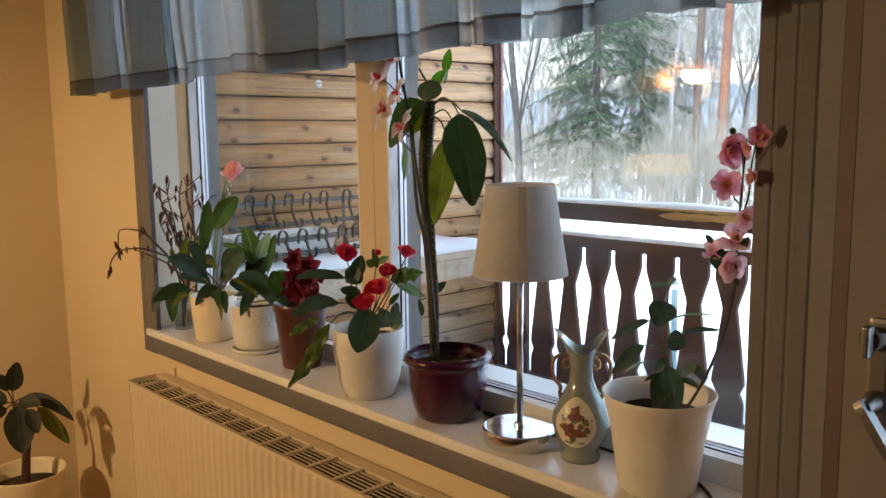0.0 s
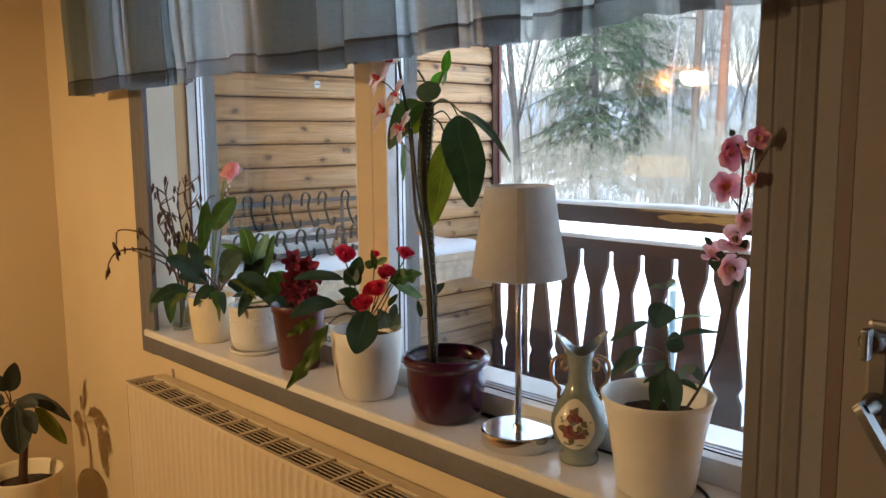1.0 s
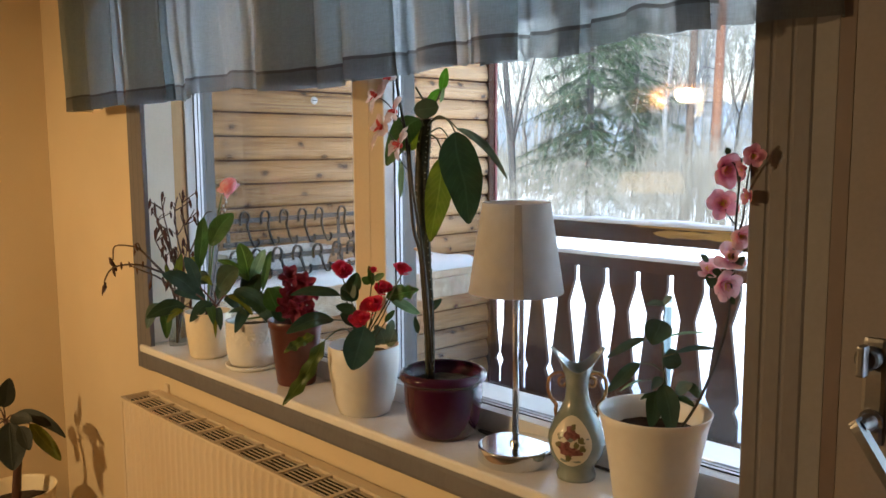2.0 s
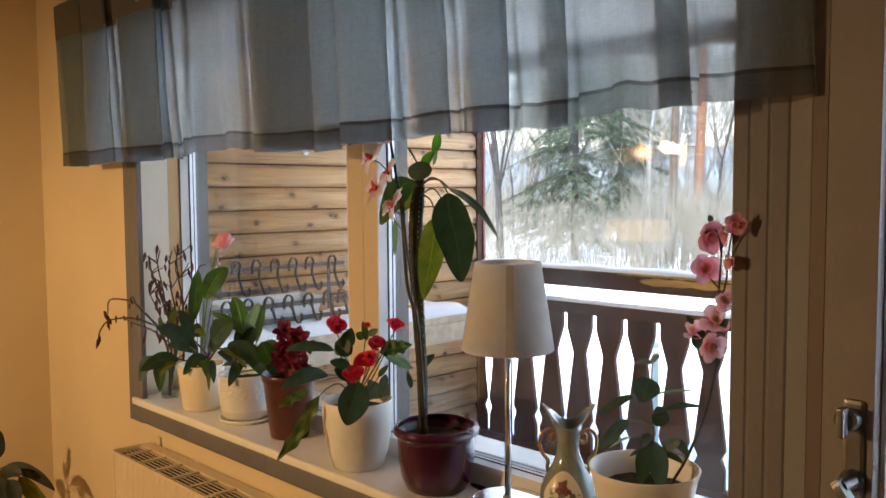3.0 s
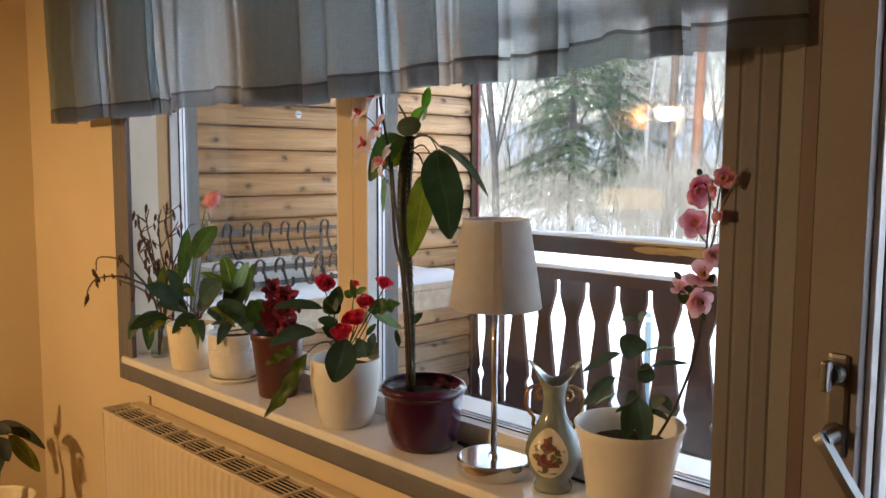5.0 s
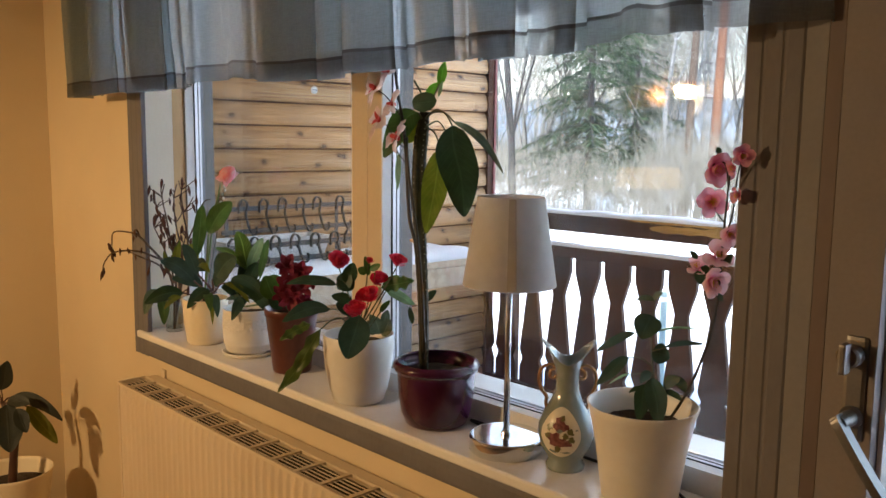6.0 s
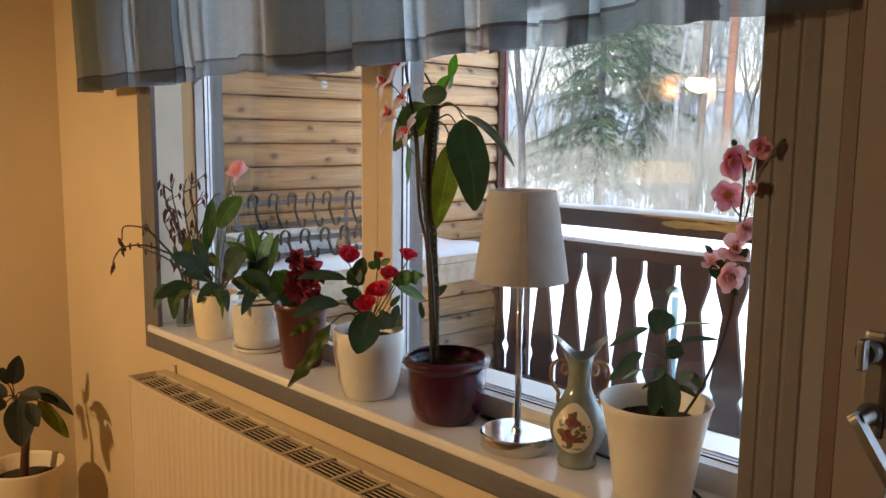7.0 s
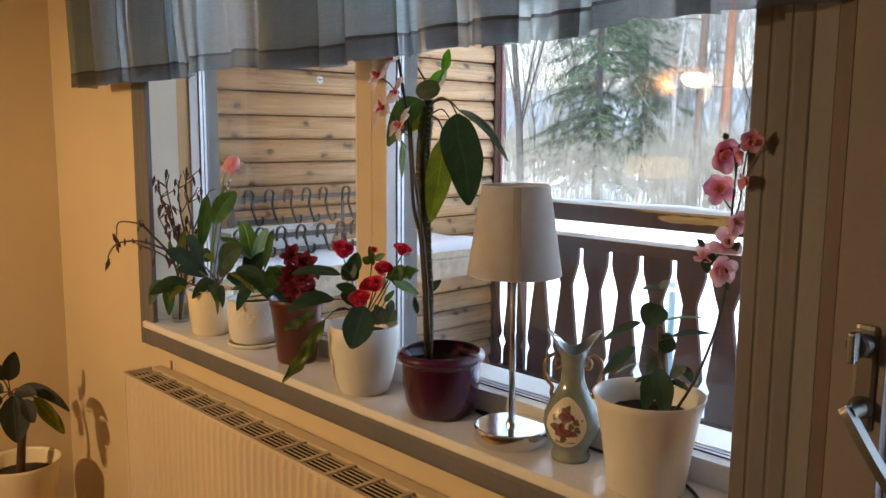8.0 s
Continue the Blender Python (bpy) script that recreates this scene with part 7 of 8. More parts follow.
stalk(twigs, [(0.026, 0.04, 0.276), (0.037, 0.072, 0.355), (0.066, 0.078, 0.401), (0.11, 0.078, 0.412)], 0.0026, 0.0017, M_TWIG, "twig", 4, 6)
stalk(twigs, [(0.013, 0.008, 0.098), (-0.006, -0.004, 0.188), (0.012, -0.038, 0.265), (-0.011, -0.052, 0.318)], 0.00273, 0.0017, M_TWIG, "twig", 4, 6)
stalk(twigs, [(0.008, 0.005, 0.134), (0.004, -0.021, 0.177), (0.095, -0.101, 0.224), (0.132, -0.168, 0.255), (0.094, -0.189, 0.27)], 0.00364, 0.0017, M_TWIG, "twig", 4, 6)
stalk(twigs, [(0.135, -0.166, 0.313), (0.137, -0.176, 0.335), (0.137, -0.187, 0.32)], 0.0026, 0.0017, M_TWIG, "twig", 4, 6)
stalk(twigs, [(0.138, -0.143, 0.253), (0.142, -0.14, 0.233), (0.138, -0.143, 0.216)], 0.0026, 0.0017, M_TWIG, "twig", 4, 6)
stalk(twigs, [(0.027, 0.018, 0.225), (0.04, 0.026, 0.323), (0.024, 0.016, 0.4)], 0.00156, 0.0017, M_TWIG, "twig", 4, 6)
stalk(twigs, [(0.044, -0.007, 0.104), (0.044, -0.016, 0.124), (0.038, -0.024, 0.143)], 0.0019, 0.0013, M_TWIG, "twig", 2, 5)
dry_bud(twigs, (0.038, -0.025, 0.137), 0.010, (0.889, -0.427, 0.164), 6)
stalk(twigs, [(0.029, 0, 0.102), (0.049, 0.004, 0.116), (0.071, 0.013, 0.131)], 0.0019, 0.0013, M_TWIG, "twig", 2, 5)
dry_bud(twigs, (0.071, 0.013, 0.125), 0.013, (0.881, -0.442, 0.17), 281)
stalk(twigs, [(0.063, -0.016, 0.108), (0.072, -0.019, 0.132), (0.076, -0.022, 0.157)], 0.0019, 0.0013, M_TWIG, "twig", 2, 5)
stalk(twigs, [(0.033, 0.014, 0.226), (0.04, 0.01, 0.252), (0.051, 0.012, 0.279)], 0.0019, 0.0013, M_TWIG, "twig", 2, 5)
stalk(twigs, [(0.087, -0.012, 0.234), (0.102, -0.011, 0.251), (0.107, -0.013, 0.268)], 0.0019, 0.0013, M_TWIG, "twig", 2, 5)
dry_bud(twigs, (0.106, -0.013, 0.262), 0.014, (0.888, -0.443, 0.122), 198)
stalk(twigs, [(0.056, 0.003, 0.23), (0.08, 0.01, 0.256), (0.094, 0.014, 0.282)], 0.0019, 0.0013, M_TWIG, "twig", 2, 5)
dry_bud(twigs, (0.094, 0.014, 0.277), 0.015, (0.886, -0.45, 0.115), 187)
stalk(twigs, [(0.055, -0.014, 0.337), (0.059, -0.021, 0.346), (0.05, -0.031, 0.356)], 0.0019, 0.0013, M_TWIG, "twig", 2, 5)
dry_bud(twigs, (0.05, -0.031, 0.35), 0.014, (0.898, -0.431, 0.088), 154)
stalk(twigs, [(0.026, 0, 0.334), (0.032, -0.005, 0.361), (0.034, -0.009, 0.387)], 0.0019, 0.0013, M_TWIG, "twig", 2, 5)
dry_bud(twigs, (0.033, -0.009, 0.382), 0.011, (0.897, -0.435, 0.075), 172)
stalk(twigs, [(0.003, 0.011, 0.332), (0.027, 0.018, 0.359), (0.038, 0.02, 0.385)], 0.0019, 0.0013, M_TWIG, "twig", 2, 5)
dry_bud(twigs, (0.038, 0.02, 0.38), 0.010, (0.893, -0.445, 0.075), 167)
stalk(twigs, [(0.023, -0.002, 0.413), (0.056, 0.01, 0.429), (0.08, 0.021, 0.444)], 0.0019, 0.0013, M_TWIG, "twig", 2, 5)
dry_bud(twigs, (0.08, 0.021, 0.439), 0.015, (0.89, -0.452, 0.055), 293)
stalk(twigs, [(0.031, -0.006, 0.413), (0.036, -0.012, 0.426), (0.034, -0.018, 0.437)], 0.0019, 0.0013, M_TWIG, "twig", 2, 5)
dry_bud(twigs, (0.034, -0.018, 0.432), 0.012, (0.9, -0.433, 0.057), 34)
stalk(twigs, [(0.046, -0.013, 0.414), (0.055, -0.016, 0.428), (0.056, -0.02, 0.442)], 0.0019, 0.0013, M_TWIG, "twig", 2, 5)
stalk(twigs, [(0.067, -0.023, 0.163), (0.061, -0.035, 0.177), (0.047, -0.049, 0.19)], 0.0019, 0.0013, M_TWIG, "twig", 2, 5)
dry_bud(twigs, (0.046, -0.049, 0.185), 0.016, (0.895, -0.422, 0.148), 142)
stalk(twigs, [(0.045, -0.013, 0.159), (0.052, -0.018, 0.191), (0.063, -0.016, 0.221)], 0.0019, 0.0013, M_TWIG, "twig", 2, 5)
dry_bud(twigs, (0.063, -0.016, 0.216), 0.009, (0.89, -0.435, 0.137), 101)
stalk(twigs, [(0.048, -0.013, 0.159), (0.072, -0.008, 0.17), (0.087, -0.002, 0.18)], 0.0019, 0.0013, M_TWIG, "twig", 2, 5)
stalk(twigs, [(0.05, -0.024, 0.249), (0.058, -0.028, 0.267), (0.054, -0.035, 0.284)], 0.0019, 0.0013, M_TWIG, "twig", 2, 5)
dry_bud(twigs, (0.054, -0.036, 0.278), 0.016, (0.896, -0.429, 0.114), 197)
stalk(twigs, [(0.016, -0.008, 0.245), (0.033, -0.007, 0.268), (0.044, -0.005, 0.289)], 0.0019, 0.0013, M_TWIG, "twig", 2, 5)
stalk(twigs, [(0.002, -0.001, 0.243), (0.009, -0.006, 0.263), (0.018, -0.005, 0.282)], 0.0019, 0.0013, M_TWIG, "twig", 2, 5)
dry_bud(twigs, (0.017, -0.005, 0.278), 0.017, (0.895, -0.433, 0.112), 266)
stalk(twigs, [(-0.033, -0.016, 0.331), (-0.025, -0.02, 0.348), (-0.032, -0.029, 0.364)], 0.0019, 0.0013, M_TWIG, "twig", 2, 5)
dry_bud(twigs, (-0.032, -0.029, 0.359), 0.012, (0.904, -0.42, 0.082), 301)
stalk(twigs, [(-0.019, -0.024, 0.333), (-0.007, -0.025, 0.344), (0.002, -0.024, 0.357)], 0.0019, 0.0013, M_TWIG, "twig", 2, 5)
dry_bud(twigs, (0.001, -0.025, 0.351), 0.012, (0.901, -0.426, 0.086), 142)
stalk(twigs, [(0.029, -0.046, 0.337), (0.045, -0.046, 0.348), (0.053, -0.045, 0.357)], 0.0019, 0.0013, M_TWIG, "twig", 2, 5)
stalk(twigs, [(-0.031, -0.033, 0.383), (-0.033, -0.043, 0.4), (-0.035, -0.049, 0.417)], 0.0019, 0.0013, M_TWIG, "twig", 2, 5)
dry_bud(twigs, (-0.035, -0.049, 0.412), 0.012, (0.908, -0.414, 0.063), 189)
stalk(twigs, [(-0.047, -0.027, 0.381), (-0.031, -0.026, 0.394), (-0.012, -0.019, 0.405)], 0.0019, 0.0013, M_TWIG, "twig", 2, 5)
stalk(twigs, [(0.009, -0.052, 0.386), (0.037, -0.044, 0.399), (0.06, -0.034, 0.411)], 0.0019, 0.0013, M_TWIG, "twig", 2, 5)
dry_bud(twigs, (0.06, -0.034, 0.406), 0.011, (0.899, -0.432, 0.067), 167)
stalk(twigs, [(0.034, 0.017, 0.171), (0.028, 0.004, 0.189), (0.026, -0.002, 0.205)], 0.0019, 0.0013, M_TWIG, "twig", 2, 5)
dry_bud(twigs, (0.026, -0.002, 0.199), 0.012, (0.89, -0.433, 0.141), 114)
stalk(twigs, [(0.077, -0.004, 0.18), (0.082, -0.01, 0.208), (0.087, -0.012, 0.235)], 0.0019, 0.0013, M_TWIG, "twig", 2, 5)
dry_bud(twigs, (0.086, -0.012, 0.23), 0.015, (0.888, -0.439, 0.133), 230)
stalk(twigs, [(0.089, -0.011, 0.182), (0.092, -0.018, 0.205), (0.082, -0.029, 0.229)], 0.0019, 0.0013, M_TWIG, "twig", 2, 5)
dry_bud(twigs, (0.082, -0.029, 0.223), 0.015, (0.891, -0.434, 0.135), 294)
stalk(twigs, [(0.042, 0.032, 0.278), (0.043, 0.023, 0.293), (0.038, 0.015, 0.306)], 0.0019, 0.0013, M_TWIG, "twig", 2, 5)
stalk(twigs, [(0.083, 0.012, 0.284), (0.091, 0.007, 0.298), (0.09, 0.002, 0.31)], 0.0019, 0.0013, M_TWIG, "twig", 2, 5)
dry_bud(twigs, (0.089, 0.001, 0.305), 0.011, (0.889, -0.446, 0.105), 213)
stalk(twigs, [(0.105, 0, 0.287), (0.105, -0.009, 0.307), (0.103, -0.015, 0.327)], 0.0019, 0.0013, M_TWIG, "twig", 2, 5)
dry_bud(twigs, (0.103, -0.016, 0.322), 0.012, (0.891, -0.443, 0.099), 318)
stalk(twigs, [(0.018, 0.03, 0.366), (0.046, 0.039, 0.377), (0.061, 0.045, 0.387)], 0.0019, 0.0013, M_TWIG, "twig", 2, 5)
dry_bud(twigs, (0.061, 0.045, 0.382), 0.014, (0.887, -0.455, 0.075), 339)
stalk(twigs, [(0.051, 0.014, 0.369), (0.077, 0.022, 0.396), (0.093, 0.028, 0.42)], 0.0019, 0.0013, M_TWIG, "twig", 2, 5)
stalk(twigs, [(0.086, -0.003, 0.372), (0.111, 0.004, 0.394), (0.136, 0.016, 0.415)], 0.0019, 0.0013, M_TWIG, "twig", 2, 5)
dry_bud(twigs, (0.136, 0.016, 0.41), 0.014, (0.886, -0.459, 0.067), 262)
stalk(twigs, [(0.019, 0.026, 0.438), (0.049, 0.036, 0.455), (0.073, 0.048, 0.473)], 0.0019, 0.0013, M_TWIG, "twig", 2, 5)
dry_bud(twigs, (0.072, 0.048, 0.467), 0.014, (0.887, -0.459, 0.044), 87)
stalk(twigs, [(0.091, -0.01, 0.442), (0.101, -0.012, 0.458), (0.105, -0.014, 0.472)], 0.0019, 0.0013, M_TWIG, "twig", 2, 5)
dry_bud(twigs, (0.105, -0.014, 0.467), 0.015, (0.894, -0.445, 0.045), 58)
stalk(twigs, [(0.022, 0.024, 0.438), (0.027, 0.017, 0.453), (0.027, 0.013, 0.468)], 0.0019, 0.0013, M_TWIG, "twig", 2, 5)
stalk(twigs, [(0.012, -0.013, 0.191), (0.021, -0.017, 0.206), (0.018, -0.023, 0.221)], 0.0019, 0.0013, M_TWIG, "twig", 2, 5)
dry_bud(twigs, (0.018, -0.023, 0.216), 0.015, (0.895, -0.426, 0.135), 65)
stalk(twigs, [(0.004, -0.009, 0.189), (0.023, -0.006, 0.2), (0.03, -0.006, 0.208)], 0.0019, 0.0013, M_TWIG, "twig", 2, 5)
dry_bud(twigs, (0.03, -0.006, 0.203), 0.011, (0.891, -0.433, 0.14), 137)
stalk(twigs, [(0.052, -0.032, 0.197), (0.065, -0.033, 0.218), (0.077, -0.03, 0.24)], 0.0019, 0.0013, M_TWIG, "twig", 2, 5)
stalk(twigs, [(0.029, -0.046, 0.267), (0.051, -0.042, 0.287), (0.077, -0.03, 0.306)], 0.0019, 0.0013, M_TWIG, "twig", 2, 5)
dry_bud(twigs, (0.077, -0.03, 0.301), 0.009, (0.895, -0.434, 0.106), 44)
stalk(twigs, [(0.02, -0.042, 0.266), (0.027, -0.048, 0.287), (0.037, -0.046, 0.308)], 0.0019, 0.0013, M_TWIG, "twig", 2, 5)
dry_bud(twigs, (0.037, -0.046, 0.303), 0.012, (0.9, -0.424, 0.105), 155)
stalk(twigs, [(0.006, -0.036, 0.264), (0.008, -0.044, 0.279), (0.012, -0.045, 0.294)], 0.0019, 0.0013, M_TWIG, "twig", 2, 5)
dry_bud(twigs, (0.012, -0.045, 0.288), 0.015, (0.901, -0.42, 0.109), 194)
stalk(twigs, [(0.007, -0.06, 0.32), (0.028, -0.056, 0.338), (0.046, -0.049, 0.355)], 0.0019, 0.0013, M_TWIG, "twig", 2, 5)
dry_bud(twigs, (0.046, -0.05, 0.35), 0.013, (0.901, -0.424, 0.088), 325)
stalk(twigs, [(-0.026, -0.046, 0.316), (-0.004, -0.041, 0.335), (0.016, -0.034, 0.354)], 0.0019, 0.0013, M_TWIG, "twig", 2, 5)
dry_bud(twigs, (0.015, -0.034, 0.349), 0.015, (0.901, -0.425, 0.087), 215)
stalk(twigs, [(0.009, -0.061, 0.32), (0.03, -0.057, 0.332), (0.052, -0.048, 0.343)], 0.0019, 0.0013, M_TWIG, "twig", 2, 5)
dry_bud(twigs, (0.052, -0.048, 0.338), 0.014, (0.9, -0.425, 0.092), 217)
stalk(twigs, [(0.06, -0.029, 0.251), (0.061, -0.038, 0.262), (0.06, -0.043, 0.274)], 0.0019, 0.0013, M_TWIG, "twig", 2, 5)
stalk(twigs, [(0.052, -0.025, 0.25), (0.067, -0.025, 0.278), (0.074, -0.025, 0.306)], 0.0019, 0.0013, M_TWIG, "twig", 2, 5)
stalk(twigs, [(0.018, -0.009, 0.245), (0.039, -0.005, 0.27), (0.058, 0.002, 0.295)], 0.0019, 0.0013, M_TWIG, "twig", 2, 5)
dry_bud(twigs, (0.058, 0.002, 0.29), 0.011, (0.891, -0.441, 0.109), 272)
stalk(twigs, [(0.046, -0.04, 0.355), (0.037, -0.055, 0.371), (0.03, -0.064, 0.386)], 0.0019, 0.0013, M_TWIG, "twig", 2, 5)
stalk(twigs, [(0.038, -0.036, 0.355), (0.041, -0.044, 0.363), (0.032, -0.053, 0.37)], 0.0019, 0.0013, M_TWIG, "twig", 2, 5)
dry_bud(twigs, (0.032, -0.053, 0.365), 0.009, (0.903, -0.421, 0.082), 62)
stalk(twigs, [(0.006, -0.021, 0.352), (0.007, -0.03, 0.36), (-0.001, -0.039, 0.367)], 0.0019, 0.0013, M_TWIG, "twig", 2, 5)
dry_bud(twigs, (-0.001, -0.04, 0.361), 0.012, (0.903, -0.421, 0.082), 45)
stalk(twigs, [(-0.007, -0.027, 0.414), (-0.015, -0.041, 0.428), (-0.033, -0.056, 0.443)], 0.0019, 0.0013, M_TWIG, "twig", 2, 5)
dry_bud(twigs, (-0.033, -0.056, 0.437), 0.015, (0.909, -0.412, 0.054), 283)
stalk(twigs, [(-0.012, -0.023, 0.412), (-0.012, -0.033, 0.424), (-0.024, -0.044, 0.434)], 0.0019, 0.0013, M_TWIG, "twig", 2, 5)
dry_bud(twigs, (-0.024, -0.045, 0.429), 0.011, (0.907, -0.417, 0.057), 127)
stalk(twigs, [(-0.043, -0.009, 0.411), (-0.038, -0.015, 0.435), (-0.032, -0.015, 0.46)], 0.0019, 0.0013, M_TWIG, "twig", 2, 5)
dry_bud(twigs, (-0.032, -0.015, 0.455), 0.017, (0.904, -0.425, 0.047), 284)
dry_bud(twigs, (0.06, -0.248, 0.203), 0.018, (0.921, -0.36, 0.146), 0)
dry_bud(twigs, (0.07, -0.223, 0.274), 0.020, (0.921, -0.371, 0.12), 41)
dry_bud(twigs, (0.144, -0.183, 0.324), 0.011, (0.913, -0.395, 0.103), 82)
dry_bud(twigs, (0.072, -0.222, 0.251), 0.014, (0.92, -0.371, 0.128), 123)
dry_bud(twigs, (0.11, -0.191, 0.272), 0.009, (0.914, -0.387, 0.122), 164)
dry_bud(twigs, (0.121, -0.174, 0.251), 0.009, (0.91, -0.394, 0.13), 205)
dry_bud(twigs, (0.138, -0.143, 0.212), 0.015, (0.903, -0.406, 0.145), 246)
dry_bud(twigs, (0.138, -0.186, 0.31), 0.009, (0.913, -0.393, 0.108), 287)
dry_bud(twigs, (0.012, -0.061, 0.416), 0.013, (0.907, -0.417, 0.063), 328)
dry_bud(twigs, (0.012, -0.061, 0.347), 0.019, (0.905, -0.416, 0.088), 9)
dry_bud(twigs, (0.01, -0.04, 0.318), 0.017, (0.901, -0.422, 0.098), 50)
dry_bud(twigs, (0.017, -0.035, 0.265), 0.017, (0.898, -0.423, 0.117), 91)
dry_bud(twigs, (0.028, -0.006, 0.387), 0.013, (0.897, -0.436, 0.073), 132)
dry_bud(twigs, (0.032, -0.003, 0.344), 0.013, (0.895, -0.437, 0.089), 173)
dry_bud(twigs, (0.008, 0.028, 0.41), 0.011, (0.894, -0.443, 0.064), 214)
dry_bud(twigs, (0.008, 0.028, 0.312), 0.015, (0.892, -0.442, 0.099), 255)
dry_bud(twigs, (0.029, -0.051, 0.197), 0.015, (0.897, -0.419, 0.143), 296)
dry_bud(twigs, (0.019, -0.011, 0.218), 0.015, (0.893, -0.43, 0.134), 337)
dry_bud(twigs, (0.139, -0.164, 0.272), 0.009, (0.908, -0.4, 0.122), 18)
dry_bud(twigs, (0.096, -0.209, 0.269), 0.010, (0.917, -0.379, 0.123), 59)
dry_bud(twigs, (0.044, 0.028, 0.226), 0.014, (0.886, -0.445, 0.132), 100)
dry_bud(twigs, (0.035, -0.024, 0.283), 0.017, (0.896, -0.43, 0.111), 141)
dry_bud(twigs, (0.016, 0.01, 0.261), 0.015, (0.892, -0.437, 0.118), 182)
dry_bud(twigs, (0.019, -0.057, 0.381), 0.013, (0.905, -0.419, 0.076), 223)
dry_bud(twigs, (0.03, 0.02, 0.19), 0.015, (0.886, -0.44, 0.144), 264)
dry_bud(twigs, (0.03, -0.004, 0.192), 0.018, (0.89, -0.433, 0.144), 305)
dry_bud(twigs, (0.028, -0.029, 0.31), 0.015, (0.898, -0.428, 0.101), 346)
leaf(twigs, (0.024, -0.008, 0.192), (0.042, 0.004, 0.281), 0.026, (0.84, -0.41, 0.356), 0, M_LEAFYELLOW, "oval", 0.15, 0.0)
leaf(twigs, (0.007, -0.019, 0.173), (0.014, -0.037, 0.248), 0.019, (0.842, -0.398, 0.364), 0, M_LEAFYELLOW, "oval", 0.15, 0.0)

zz = thing("young_plant", "young plant with oval dark green leaves in the flared white pot", "house plant", pose(-0.742, 0.075, 0.896))
stalk(zz, [(0.019, 0.008, 0.007), (0.016, 0.006, 0.074), (0.004, 0.014, 0.128), (0.004, 0.014, 0.187), (0.011, 0.004, 0.22)], 0.0024, 0.0012, M_STEM, "stem", 6, 8)
leaf(zz, (0.008, 0.003, 0.194), (0.007, -0.022, 0.156), 0.046, (0.506, -0.823, 0.257), 0.004, M_LEAFBLUE, "oval", 0.15, 0.0)
leaf(zz, (0.012, 0.005, 0.22), (-0.011, -0.017, 0.22), 0.012, (0.4, -0.646, 0.65), 0.004, M_LEAFGREY, "oval", 0.15, 0.0)
leaf(zz, (0.008, 0.003, 0.219), (0.023, 0.009, 0.235), 0.011, (0.44, -0.732, 0.52), 0.004, M_LEAFGREY, "oval", 0.15, 0.0)
leaf(zz, (-0.018, -0.007, 0.16), (-0.072, -0.04, 0.124), 0.016, (0.461, -0.69, 0.558), 0.004, M_LEAFBLUE, "oval", 0.15, 0.0)
leaf(zz, (-0.025, -0.01, 0.116), (-0.062, -0.049, 0.067), 0.023, (0.492, -0.735, 0.467), 0.004, M_LEAFBLUE, "oval", 0.15, 0.0)
leaf(zz, (0.01, 0.004, 0.127), (0.033, 0.025, 0.122), 0.035, (0.479, -0.81, 0.339), 0.004, M_LEAFBLUE, "oval", 0.15, 0.0)
leaf(zz, (0.031, 0.012, 0.14), (0.078, 0.056, 0.148), 0.011, (0.358, -0.644, 0.676), 0.004, M_LEAFBLUE, "oval", 0.15, 0.0)
leaf(zz, (0.014, 0.005, 0.164), (0.073, 0.054, 0.174), 0.005, (0.367, -0.648, 0.667), 0.004, M_LEAFPALE, "oval", 0.15, 0.0)
leaf(zz, (0.014, 0.005, 0.085), (0.046, -0.019, 0.014), 0.036, (0.485, -0.815, 0.318), 0.004, M_LEAFBLUE, "oval", 0.15, 0.0)
leaf(zz, (0.003, 0.001, 0.072), (0.013, -0.032, 0.018), 0.029, (0.494, -0.8, 0.34), 0.004, M_LEAFDARK, "oval", 0.15, 0.0)
leaf(zz, (0.031, 0.012, 0.071), (0.062, 0.012, 0.094), 0.021, (0.421, -0.736, 0.53), 0.004, M_LEAFBLUE, "oval", 0.15, 0.0)
leaf(zz, (0.046, 0.018, 0.091), (0.082, 0.008, 0.072), 0.016, (0.428, -0.769, 0.475), 0.004, M_LEAFBLUE, "oval", 0.15, 0.0)
leaf(zz, (0.032, 0.013, 0.065), (0.072, 0.003, 0.058), 0.012, (0.398, -0.698, 0.596), 0.004, M_LEAFDARK, "oval", 0.15, 0.0)
leaf(zz, (0.011, 0.004, 0.095), (0, -0.012, 0.077), 0.016, (0.462, -0.752, 0.471), 0.004, M_LEAFBLUE, "oval", 0.15, 0.0)
leaf(zz, (-0.021, -0.008, 0.087), (-0.056, -0.022, 0.064), 0.005, (0.394, -0.599, 0.697), 0.004, M_LEAFPALE, "oval", 0.15, 0.0)
leaf(zz, (0.001, 0, 0.064), (-0.017, -0.019, 0.057), 0.009, (0.428, -0.681, 0.594), 0.004, M_LEAFDARK, "oval", 0.15, 0.0)
stalk(zz, [(0.009, 0.003, 0.155), (-0.004, -0.002, 0.163), (-0.018, -0.007, 0.16)], 0.0014, 0.001, M_STEM, "petiole", 3, 6)
stalk(zz, [(0.01, 0.004, 0.107), (-0.007, -0.003, 0.118), (-0.025, -0.01, 0.116)], 0.0014, 0.001, M_STEM, "petiole", 3, 6)
stalk(zz, [(0.011, 0.004, 0.132), (0.02, 0.008, 0.136), (0.031, 0.012, 0.14)], 0.0014, 0.001, M_STEM, "petiole", 3, 6)
